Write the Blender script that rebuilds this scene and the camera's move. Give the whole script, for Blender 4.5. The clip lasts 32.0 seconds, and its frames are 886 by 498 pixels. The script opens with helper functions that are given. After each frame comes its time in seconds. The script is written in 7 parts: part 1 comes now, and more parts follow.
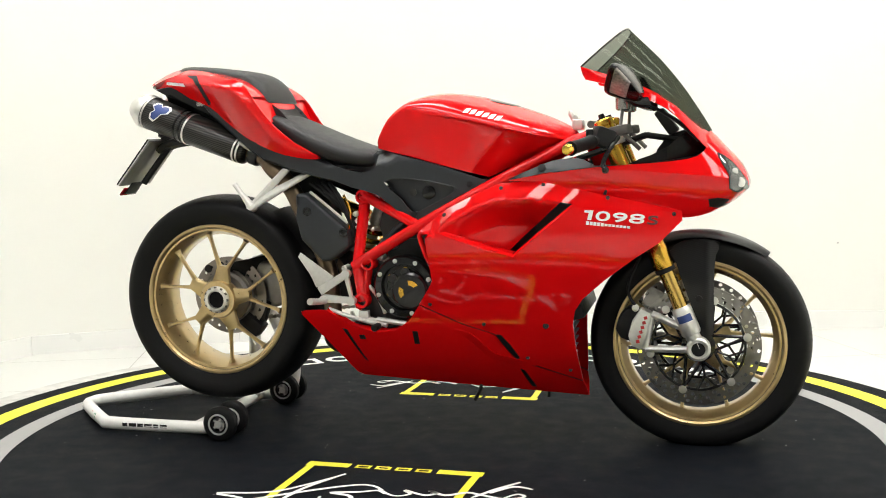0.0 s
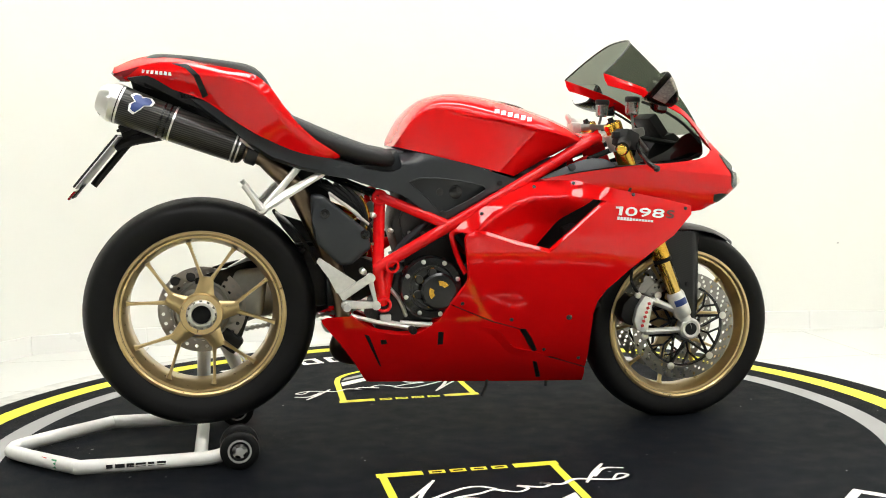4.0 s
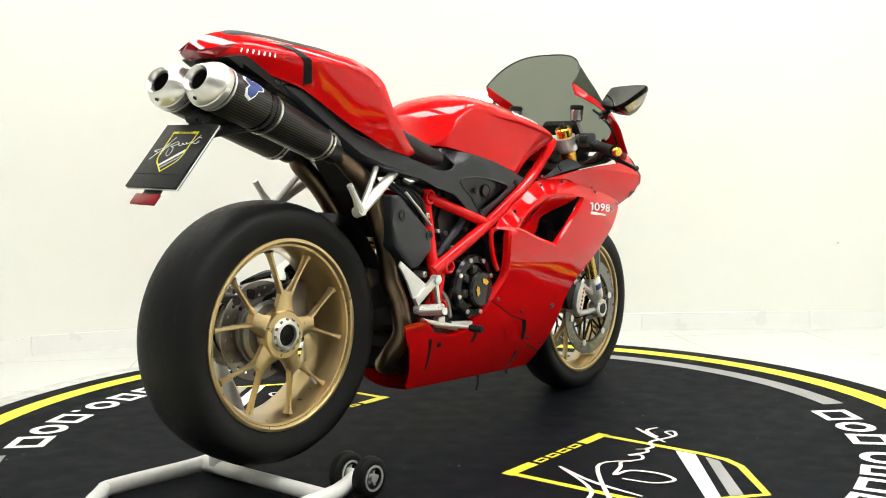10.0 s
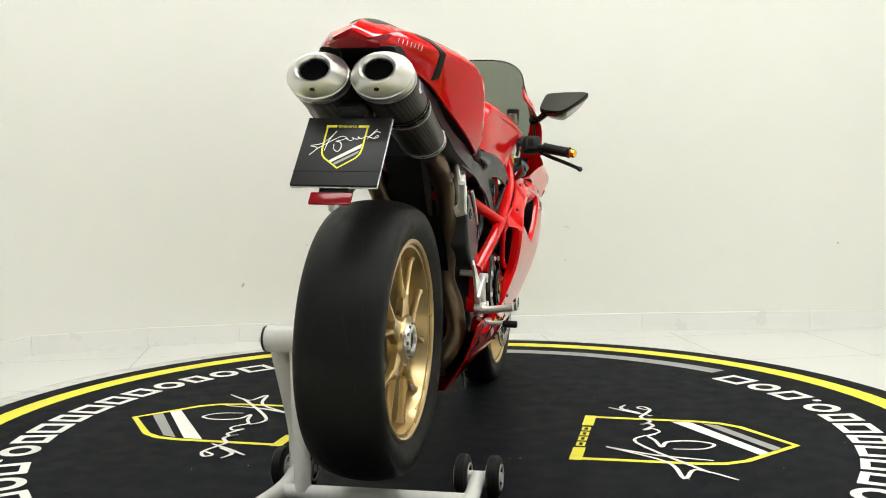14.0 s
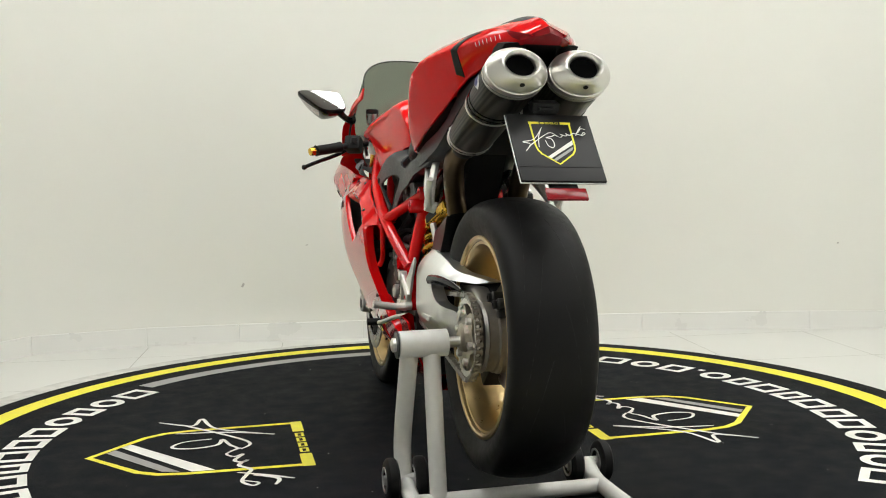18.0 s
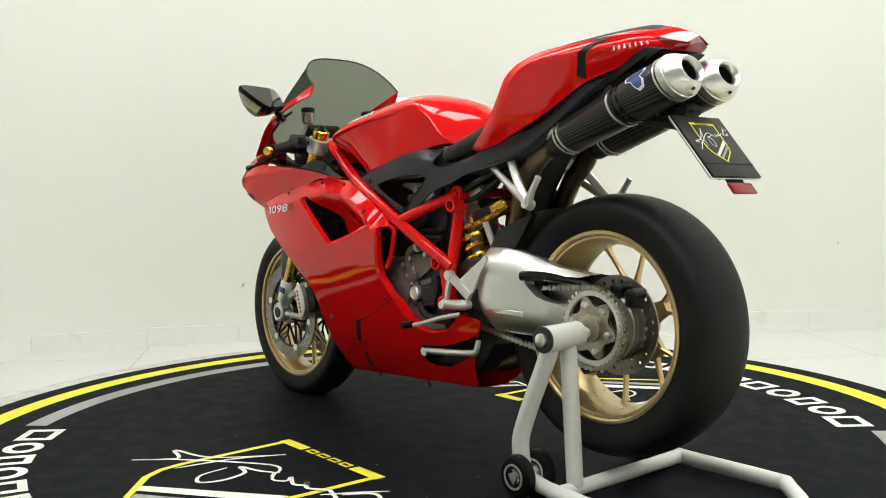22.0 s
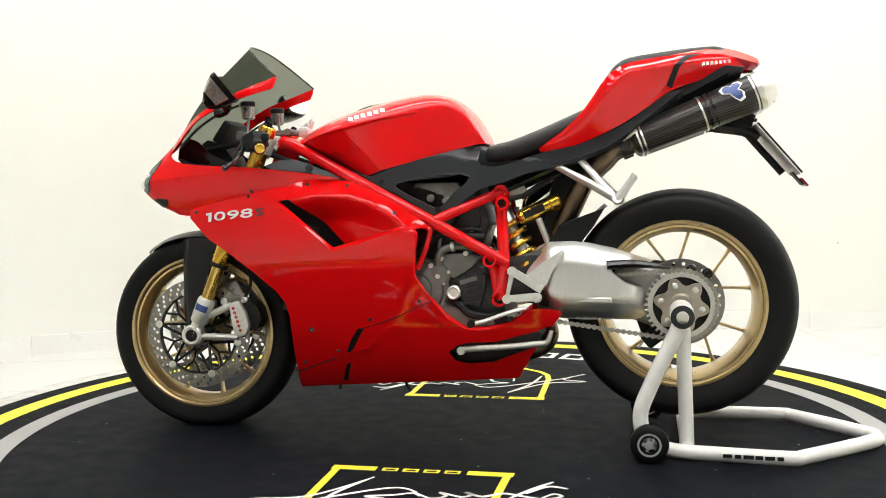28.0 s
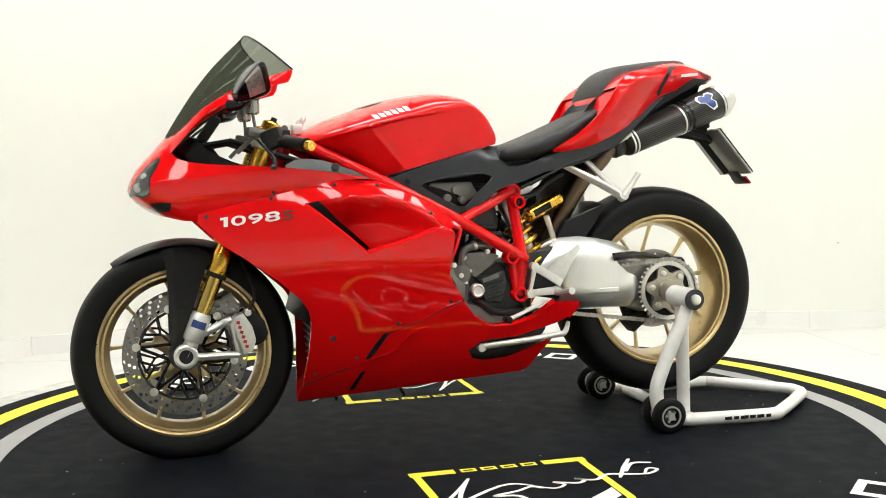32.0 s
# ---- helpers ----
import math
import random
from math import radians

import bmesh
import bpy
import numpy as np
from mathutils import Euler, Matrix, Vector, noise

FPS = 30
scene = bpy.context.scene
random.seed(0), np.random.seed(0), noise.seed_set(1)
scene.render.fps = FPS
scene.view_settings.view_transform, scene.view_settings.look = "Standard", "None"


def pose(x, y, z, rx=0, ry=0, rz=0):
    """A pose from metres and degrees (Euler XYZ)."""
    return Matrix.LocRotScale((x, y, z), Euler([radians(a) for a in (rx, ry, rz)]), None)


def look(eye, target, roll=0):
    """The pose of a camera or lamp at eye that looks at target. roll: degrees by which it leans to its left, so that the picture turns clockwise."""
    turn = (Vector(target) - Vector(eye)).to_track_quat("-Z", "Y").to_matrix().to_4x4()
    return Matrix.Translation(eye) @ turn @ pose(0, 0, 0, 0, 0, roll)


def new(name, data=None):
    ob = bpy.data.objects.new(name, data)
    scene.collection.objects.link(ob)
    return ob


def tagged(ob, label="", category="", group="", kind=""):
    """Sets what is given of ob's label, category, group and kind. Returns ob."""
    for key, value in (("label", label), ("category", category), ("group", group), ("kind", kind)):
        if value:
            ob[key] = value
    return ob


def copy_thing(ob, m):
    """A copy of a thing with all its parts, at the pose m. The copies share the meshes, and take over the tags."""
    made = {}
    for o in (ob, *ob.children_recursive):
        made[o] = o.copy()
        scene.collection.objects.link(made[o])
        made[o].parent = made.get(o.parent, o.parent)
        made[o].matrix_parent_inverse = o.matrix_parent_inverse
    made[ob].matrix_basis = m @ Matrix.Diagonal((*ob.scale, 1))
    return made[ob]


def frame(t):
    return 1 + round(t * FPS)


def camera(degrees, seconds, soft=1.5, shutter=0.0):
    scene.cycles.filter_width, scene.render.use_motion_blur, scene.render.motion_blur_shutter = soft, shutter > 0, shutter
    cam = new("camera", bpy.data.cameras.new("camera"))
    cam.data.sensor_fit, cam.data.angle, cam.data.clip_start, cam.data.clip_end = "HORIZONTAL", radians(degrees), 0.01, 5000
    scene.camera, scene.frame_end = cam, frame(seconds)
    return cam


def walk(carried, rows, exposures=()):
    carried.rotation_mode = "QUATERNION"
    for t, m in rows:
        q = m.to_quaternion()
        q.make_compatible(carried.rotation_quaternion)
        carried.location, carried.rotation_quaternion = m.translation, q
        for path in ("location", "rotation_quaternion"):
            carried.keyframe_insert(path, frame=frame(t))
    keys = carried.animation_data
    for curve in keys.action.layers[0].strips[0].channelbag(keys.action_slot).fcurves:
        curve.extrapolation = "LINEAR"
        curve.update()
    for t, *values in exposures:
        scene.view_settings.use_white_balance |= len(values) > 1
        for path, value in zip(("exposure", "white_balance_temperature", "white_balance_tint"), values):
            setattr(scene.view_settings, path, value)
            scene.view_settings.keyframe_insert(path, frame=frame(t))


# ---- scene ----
from mathutils.geometry import delaunay_2d_cdt

# Camera: it stands still before a turntable whose axis is the world's z axis.
EYE = (0.0, -2.9507, 0.7815)
cam = camera(47.7, 32.0, soft=1.0)
cam_pose = look(EYE, (EYE[0] + 0.002723, EYE[1] + 0.996744, EYE[2] - 0.080586), -1.0)
walk(cam, [(0.0, cam_pose), (32.0, cam_pose)],
     exposures=[(0.0, 0.13, 6490, 10), (6.0, 0.12, 6480, 8), (9.0, 0.12, 6470, 8), (11.0, 0.02, 6460, 7), (13.0, -0.16, 6460, 7), (14.0, -0.25, 6480, 7), (17.0, -0.44, 6500, 8), (19.0, -0.46, 6470, 7), (20.0, -0.44, 6440, 6), (22.0, -0.26, 6420, 5), (25.0, -0.03, 6440, 8), (28.0, 0.11, 6480, 10), (32.0, 0.07, 6480, 9)])

# The turn of the table in degrees, every two seconds.
TURN = [(0, -20.41), (2, -6.82), (4, 6.44), (6, 19.54), (8, 32.59), (10, 45.65), (12, 58.75), (14, 71.88), (16, 85.0), (18, 98.11), (20, 111.16), (22, 124.15), (24, 137.1), (26, 150.07), (28, 163.18), (30, 176.61), (32, 190.59)]
BIKE_YAW, BIKE_OFF, BIKE_LEAN = 5.36, 0.0104, 1.8

# ---- light ----
world = bpy.data.worlds.new("studio_world")
scene.world = world
world.use_nodes = True
world.node_tree.nodes["Background"].inputs[0].default_value = (0.9, 0.95, 1.0, 1)
world.node_tree.nodes["Background"].inputs[1].default_value = 0.05
CEIL = 3.3
LAMP_POWER = 11.3
LAMPS = [(x, y) for y in (-2.9, -1.05, 0.6) for x in (-2.1, -0.7, 0.7, 2.1) if x > -2 or y != -1.05]


# ---- materials ----
def node_material(name):
    m = bpy.data.materials.new(name)
    m.use_nodes = True
    return m, m.node_tree.nodes, m.node_tree.links, m.node_tree.nodes["Principled BSDF"]


def surface(name, colour, rough=0.5, metal=0.0, spread=0.12, scale=40.0, bump=0.0, bump_scale=200.0, coat=0.0, fine=4.0, rough_spread=0.12, streak=None, spec=0.5):
    """A paint, plastic or metal with two sizes of variation in colour and gloss and a fine relief."""
    m, nodes, links, bsdf = node_material(name)
    co = nodes.new("ShaderNodeTexCoord")
    at = co.outputs["Object"]
    if streak:
        mp = nodes.new("ShaderNodeMapping")
        mp.inputs["Scale"].default_value = streak
        links.new(at, mp.inputs[0])
        at = mp.outputs[0]
    big = nodes.new("ShaderNodeTexNoise")
    big.inputs["Scale"].default_value, big.inputs["Detail"].default_value = scale / 8, 3
    small = nodes.new("ShaderNodeTexNoise")
    small.inputs["Scale"].default_value, small.inputs["Detail"].default_value = scale, fine
    links.new(at, big.inputs["Vector"]), links.new(at, small.inputs["Vector"])
    mix = nodes.new("ShaderNodeMath")
    mix.operation = "MULTIPLY_ADD"
    mix.inputs[1].default_value = 0.5
    half = nodes.new("ShaderNodeMath")
    half.operation = "MULTIPLY"
    half.inputs[1].default_value = 0.5
    links.new(big.outputs[0], half.inputs[0]), links.new(small.outputs[0], mix.inputs[0]), links.new(half.outputs[0], mix.inputs[2])
    ramp = nodes.new("ShaderNodeMapRange")
    ramp.inputs["From Min"].default_value, ramp.inputs["From Max"].default_value = 0.3, 0.7
    ramp.inputs["To Min"].default_value, ramp.inputs["To Max"].default_value = 1 - spread, 1 + spread
    links.new(mix.outputs[0], ramp.inputs[0])
    tint = nodes.new("ShaderNodeVectorMath")
    tint.operation = "SCALE"
    tint.inputs[0].default_value = colour
    links.new(ramp.outputs[0], tint.inputs["Scale"])
    links.new(tint.outputs[0], bsdf.inputs["Base Color"])
    gloss = nodes.new("ShaderNodeMapRange")
    gloss.inputs["From Min"].default_value, gloss.inputs["From Max"].default_value = 0.3, 0.7
    gloss.inputs["To Min"].default_value, gloss.inputs["To Max"].default_value = rough * (1 - rough_spread), min(1, rough * (1 + rough_spread))
    links.new(small.outputs[0], gloss.inputs[0])
    links.new(gloss.outputs[0], bsdf.inputs["Roughness"])
    bsdf.inputs["Metallic"].default_value = metal
    bsdf.inputs["Specular IOR Level"].default_value = spec
    if coat:
        bsdf.inputs["Coat Weight"].default_value, bsdf.inputs["Coat Roughness"].default_value = coat, 0.02
        bsdf.inputs["Coat IOR"].default_value = 1.42
    if bump:
        rel = nodes.new("ShaderNodeTexNoise")
        rel.inputs["Scale"].default_value, rel.inputs["Detail"].default_value = bump_scale, 3
        links.new(at, rel.inputs["Vector"])
        b = nodes.new("ShaderNodeBump")
        b.inputs["Strength"].default_value, b.inputs["Distance"].default_value = bump, 0.002
        links.new(rel.outputs[0], b.inputs["Height"])
        links.new(b.outputs[0], bsdf.inputs["Normal"])
    return m


def carbon(name, dark, light, cell, coat=0.22, rough=0.38):
    """Woven carbon fibre under lacquer: slanting bands of twill, broken by the cross weave."""
    m, nodes, links, bsdf = node_material(name)
    co = nodes.new("ShaderNodeTexCoord")
    waves = []
    for turn, size in (((0.0, 1.25, 0.2), 1.0), ((0.0, -0.35, -0.2), 1.0)):
        mp = nodes.new("ShaderNodeMapping")
        mp.inputs["Rotation"].default_value = turn
        wv = nodes.new("ShaderNodeTexWave")
        wv.bands_direction = "X"
        wv.inputs["Scale"].default_value = 0.314 / cell * size
        wv.inputs["Distortion"].default_value = 0.15
        links.new(co.outputs["Object"], mp.inputs[0]), links.new(mp.outputs[0], wv.inputs["Vector"])
        waves.append(wv)
    both = nodes.new("ShaderNodeMath")
    both.operation = "MULTIPLY_ADD"
    both.inputs[1].default_value = 0.22
    links.new(waves[1].outputs["Fac"], both.inputs[0]), links.new(waves[0].outputs["Fac"], both.inputs[2])
    ramp = nodes.new("ShaderNodeValToRGB")
    ramp.color_ramp.elements[0].position, ramp.color_ramp.elements[1].position = 0.30, 1.0
    ramp.color_ramp.elements[0].color, ramp.color_ramp.elements[1].color = (*dark, 1), (*light, 1)
    links.new(both.outputs[0], ramp.inputs[0])
    links.new(ramp.outputs[0], bsdf.inputs["Base Color"])
    bsdf.inputs["Roughness"].default_value = rough
    bsdf.inputs["Specular IOR Level"].default_value = 0.25
    bsdf.inputs["Coat Weight"].default_value, bsdf.inputs["Coat Roughness"].default_value = coat, 0.05
    bsdf.inputs["Coat IOR"].default_value = 1.42
    return m


def glow(name, colour, strength):
    m, nodes, links, bsdf = node_material(name)
    bsdf.inputs["Base Color"].default_value = (0.8, 0.8, 0.8, 1)
    bsdf.inputs["Emission Color"].default_value, bsdf.inputs["Emission Strength"].default_value = (*colour, 1), strength
    return m


def glass(name, colour, alpha_mix, rough=0.02):
    """A thin tinted sheet: part of the light passes, the rest is gloss."""
    m, nodes, links, bsdf = node_material(name)
    tr = nodes.new("ShaderNodeBsdfTransparent")
    tr.inputs[0].default_value = (*colour, 1)
    gl = nodes.new("ShaderNodeBsdfGlossy")
    gl.inputs["Color"].default_value, gl.inputs["Roughness"].default_value = (0.9, 0.9, 0.9, 1), rough
    mix = nodes.new("ShaderNodeMixShader")
    mix.inputs[0].default_value = alpha_mix
    links.new(tr.outputs[0], mix.inputs[1]), links.new(gl.outputs[0], mix.inputs[2])
    links.new(mix.outputs[0], nodes["Material Output"].inputs[0])
    return m


RED = surface("red_lacquer", (0.74, 0.0035, 0.005), 0.5, 0.0, 0.03, 12, coat=1.0, rough_spread=0.05, spec=0.0)
RED_FRAME = surface("red_frame_paint", (0.74, 0.004, 0.006), 0.45, 0.0, 0.06, 60, coat=1.0, spec=0.0)
BLACK_PLASTIC = surface("grained_black_plastic", (0.019, 0.022, 0.026), 0.36, 0, 0.15, 90, bump=0.12, bump_scale=900, spec=0.45)
BLACK_GLOSS = surface("gloss_black", (0.007, 0.007, 0.0075), 0.2, 0, 0.1, 60, coat=0.3, spec=0.3)
# black plastic; also stands for shade in slots and openings
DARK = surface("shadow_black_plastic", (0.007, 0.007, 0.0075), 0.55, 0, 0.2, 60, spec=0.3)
RUBBER = surface("tyre_rubber", (0.0052, 0.0052, 0.0055), 0.52, 0, 0.3, 50, bump=0.12, bump_scale=500, spec=0.2)
SEAT = surface("seat_vinyl", (0.012, 0.012, 0.013), 0.46, 0, 0.15, 80, bump=0.3, bump_scale=900, spec=0.35)
GOLD_RIM = surface("gold_wheel_paint", (0.60, 0.45, 0.225), 0.31, 0.9, 0.07, 60, coat=0.4)
GOLD = surface("gold_anodised", (0.72, 0.42, 0.06), 0.25, 1.0, 0.08, 80)
STEEL = surface("brushed_steel", (0.76, 0.745, 0.71), 0.36, 1.0, 0.02, 20, rough_spread=0.06)
ALU = surface("brushed_aluminium", (0.78, 0.78, 0.765), 0.36, 1.0, 0.04, 60, streak=(8, 1, 0.6), bump=0.02)
ALU_CAST = surface("cast_aluminium", (0.74, 0.73, 0.70), 0.42, 0.8, 0.1, 100, bump=0.12, bump_scale=700)
ENGINE = surface("grey_engine_casting", (0.17, 0.165, 0.155), 0.44, 0.7, 0.2, 60, bump=0.2, bump_scale=500)
ENGINE_DARK = surface("dark_engine_casting", (0.032, 0.032, 0.032), 0.42, 0.5, 0.25, 60, bump=0.2, bump_scale=400)
BRONZE = surface("heat_tinted_pipe", (0.17, 0.125, 0.085), 0.36, 1.0, 0.35, 25, fine=6)
DISC = surface("brake_disc_steel", (0.25, 0.24, 0.225), 0.30, 1.0, 0.08, 60)
CHAIN = surface("chain_steel", (0.42, 0.40, 0.36), 0.36, 1.0, 0.2, 200)
CARBON = carbon("carbon_weave", (0.005, 0.005, 0.005), (0.042, 0.039, 0.034), 0.0056)
# black without gloss, stands for the shade inside the exhaust outlets
OUTLET_SHADE = surface("outlet_shade_black", (0.004, 0.004, 0.004), 0.95, 0, 0.3, 60, spec=0.0)
CARBON_DARK = carbon("carbon_weave_dark", (0.006, 0.006, 0.0065), (0.010, 0.010, 0.011), 0.005, 0.15, 0.32)
WHITE_PAINT = surface("white_stand_paint", (0.78, 0.77, 0.74), 0.38, 0, 0.06, 60, coat=0.2)
WHITE_DECAL = surface("white_decal", (0.86, 0.86, 0.85), 0.4, 0, 0.03, 60)
BLUE_DECAL = surface("blue_decal", (0.03, 0.06, 0.22), 0.35, 0, 0.05, 60)
RED_DECAL = surface("red_decal", (0.55, 0.03, 0.03), 0.35, 0, 0.05, 60)
GREEN_DECAL = surface("green_decal", (0.03, 0.30, 0.12), 0.35, 0, 0.05, 60)
DARK_DECAL = surface("dark_grey_decal", (0.10, 0.03, 0.03), 0.35, 0, 0.05, 60)
MAT = surface("dark_turntable_mat", (0.0051, 0.0062, 0.0086), 0.6, 0, 0.5, 14, bump=0.35, bump_scale=350, fine=8, spec=0.04)
MAT_YELLOW = surface("yellow_mat_print", (0.80, 0.74, 0.04), 0.55, 0, 0.10, 30, bump=0.1, bump_scale=350)
MAT_WHITE = surface("white_mat_print", (0.80, 0.79, 0.75), 0.55, 0, 0.10, 30, bump=0.1, bump_scale=350)
MAT_GREY = surface("grey_mat_print", (0.33, 0.325, 0.32), 0.6, 0, 0.10, 30, bump=0.1, bump_scale=350)
WALL = surface("cream_wall_paint", (0.79, 0.79, 0.74), 0.75, 0, 0.012, 6, bump=0.05, bump_scale=60)
# for unseen walls; this grey sets fill light and paint reflections
BACK_WALL = surface("grey_back_wall", (0.36, 0.36, 0.34), 0.8, 0, 0.05, 6)
CASTOR_GREY = surface("grey_castor_hub", (0.62, 0.62, 0.60), 0.35, 0.6, 0.1, 60)
FLOOR = surface("white_floor_tile", (0.645, 0.645, 0.61), 0.35, 0, 0.01, 6, rough_spread=0.05)
SKIRT = surface("white_skirting_tile", (0.80, 0.80, 0.77), 0.3, 0, 0.02, 6)
GROUT = surface("tile_joint", (0.50, 0.49, 0.455), 0.8, 0, 0.1, 60)
RIM_STONE = surface("worn_ring_edge", (0.55, 0.54, 0.51), 0.6, 0, 0.35, 16, fine=10, bump=0.4, bump_scale=120)
CEIL_PAINT = surface("dull_ceiling_paint", (0.20, 0.20, 0.195), 0.8, 0, 0.02, 6)
LAMP_GLOW = glow("lamp_diffuser", (1.0, 0.99, 0.955), LAMP_POWER)
SMOKE = glass("smoked_screen", (0.25, 0.27, 0.23), 0.012)
CLEAR = glass("clear_lens", (0.75, 0.76, 0.74), 0.14)
MIRROR = surface("mirror_glass", (0.9, 0.9, 0.9), 0.02, 1.0, 0.0, 6)
LENS_RED = surface("red_lamp_lens", (0.22, 0.005, 0.009), 0.18, 0, 0.1, 200, coat=0.15, spec=0.25)
SPROCKET = surface("worn_bright_sprocket", (0.72, 0.70, 0.66), 0.36, 1.0, 0.12, 120)
HUB_CAST = surface("grey_hub_casting", (0.30, 0.29, 0.27), 0.42, 0.8, 0.15, 60, bump=0.08)
AMBER = surface("gold_bolt", (0.80, 0.52, 0.08), 0.25, 1.0, 0.05, 60)


# ---- mesh helpers ----
def part(name, bm, material, parent=None, label="", smooth=35, mat2=None):
    """Links a bmesh as one mesh object under a thing or a part."""
    me = bpy.data.meshes.new(name)
    bmesh.ops.recalc_face_normals(bm, faces=bm.faces)
    bm.to_mesh(me)
    bm.free()
    me.materials.append(material)
    if mat2:
        me.materials.append(mat2)
    me.shade_smooth()
    skin = me.attributes.get("skin_normal")
    if skin:
        # panels carry the normals of the surface they are laid on
        ns = [Vector(d.vector) for d in skin.data]
        loops = [None] * len(me.loops)
        for f in me.polygons:
            for k in f.loop_indices:
                n = ns[k]
                c = n.dot(f.normal)
                loops[k] = (n if c > 0 else -n) if abs(c) > 0.55 else f.normal.copy()
        me.normals_split_custom_set(loops)
    else:
        me.set_sharp_from_angle(angle=radians(smooth))
    ob = new(name, me)
    if parent:
        ob.parent = parent
    if label:
        ob["label"] = label
    return ob


def merged(*bms):
    """Several bmeshes in one."""
    out = bmesh.new()
    for b in bms:
        me = bpy.data.meshes.new("tmp")
        b.to_mesh(me)
        b.free()
        out.from_mesh(me)
        bpy.data.meshes.remove(me)
    return out


def moved(bm, m):
    bmesh.ops.transform(bm, matrix=m, verts=bm.verts)
    return bm


def spline(pts, n=6, closed=False):
    """A smooth line through the points."""
    p = [Vector(q) for q in pts]
    out, k = [], len(p)
    for i in range(k if closed else k - 1):
        a, b, c, d = (p[(i + j) % k] if closed else p[min(max(i + j, 0), k - 1)] for j in (-1, 0, 1, 2))
        for s in range(n):
            t = s / n
            out.append(0.5 * (2 * b + (c - a) * t + (2 * a - 5 * b + 4 * c - d) * t * t + (3 * b - a - 3 * c + d) * t ** 3))
    if not closed:
        out.append(p[-1])
    return out


def rings(sections, caps=True, closed=True):
    """A skin over rings of points with equal counts."""
    bm = bmesh.new()
    vs = [[bm.verts.new(p) for p in s] for s in sections]
    for a, b in zip(vs, vs[1:]):
        n = len(a)
        for i in range(n if closed else n - 1):
            j = (i + 1) % n
            if len({a[i], a[j], b[j], b[i]}) == 4:
                bm.faces.new((a[i], a[j], b[j], b[i]))
    if caps and closed:
        bm.faces.new(vs[0][::-1]), bm.faces.new(vs[-1])
    bmesh.ops.remove_doubles(bm, verts=bm.verts, dist=1e-5)
    return bm


def tube(path, radius, seg=10, smooth=0, radii=None, squash=1.0):
    """A round bar along a path; smooth > 0 bends it through the points."""
    pts = spline(path, smooth) if smooth else [Vector(p) for p in path]
    if radii and smooth:
        radii = [radii[0] + (radii[-1] - radii[0]) * i / (len(pts) - 1) for i in range(len(pts))] if len(radii) == 2 else [v.x for v in spline([(r, 0, 0) for r in radii], smooth)]
    up, out = None, []
    for i, p in enumerate(pts):
        way = (pts[min(i + 1, len(pts) - 1)] - pts[max(i - 1, 0)]).normalized()
        if up is None:
            up = way.orthogonal().normalized()
        up = (up - way * up.dot(way)).normalized()
        side = way.cross(up)
        r = radii[i] if radii else radius
        out.append([p + r * (math.cos(2 * math.pi * k / seg) * up + squash * math.sin(2 * math.pi * k / seg) * side) for k in range(seg)])
    return rings(out)


def lathe(profile, at, axis=(0, 1, 0), seg=32, start=0.0, closed_profile=False):
    """A turned body: (radius, height along the axis) pairs."""
    turn = Vector((0, 0, 1)).rotation_difference(Vector(axis)).to_matrix().to_4x4()
    m = Matrix.Translation(at) @ turn
    prof = list(profile) + ([profile[0]] if closed_profile else [])
    out = [[m @ Vector((max(r, 1e-4) * math.cos(start + 2 * math.pi * k / seg), max(r, 1e-4) * math.sin(start + 2 * math.pi * k / seg), h)) for k in range(seg)] for r, h in prof]
    return rings(out, caps=not closed_profile)


def prism(outline, y0, y1, bevel=0.0, seg=2):
    """A slab of a side-view outline of (x, z) between two widths."""
    bm = bmesh.new()
    a = [bm.verts.new((x, y0, z)) for x, z in outline]
    b = [bm.verts.new((x, y1, z)) for x, z in outline]
    n = len(a)
    bm.faces.new(a), bm.faces.new(b[::-1])
    for i in range(n):
        bm.faces.new((a[i], b[i], b[(i + 1) % n], a[(i + 1) % n]))
    if bevel:
        bmesh.ops.bevel(bm, geom=bm.edges[:], offset=bevel, segments=seg, profile=0.6, affect="EDGES", clamp_overlap=True)
    return bm


def block(size, at, bevel=0.004, rot=(0, 0, 0), seg=2):
    """A box with rounded edges."""
    bm = bmesh.new()
    bmesh.ops.create_cube(bm, size=1)
    moved(bm, Matrix.Diagonal((*size, 1)))
    if bevel:
        bmesh.ops.bevel(bm, geom=bm.edges[:], offset=bevel, segments=seg, profile=0.6, affect="EDGES", clamp_overlap=True)
    return moved(bm, pose(*at, *rot))


def inside(x, z, poly):
    c, n = False, len(poly)
    for i in range(n):
        (x0, z0), (x1, z1) = poly[i][:2], poly[i - 1][:2]
        if (z0 > z) != (z1 > z) and x < (x1 - x0) * (z - z0) / (z1 - z0) + x0:
            c = not c
    return c


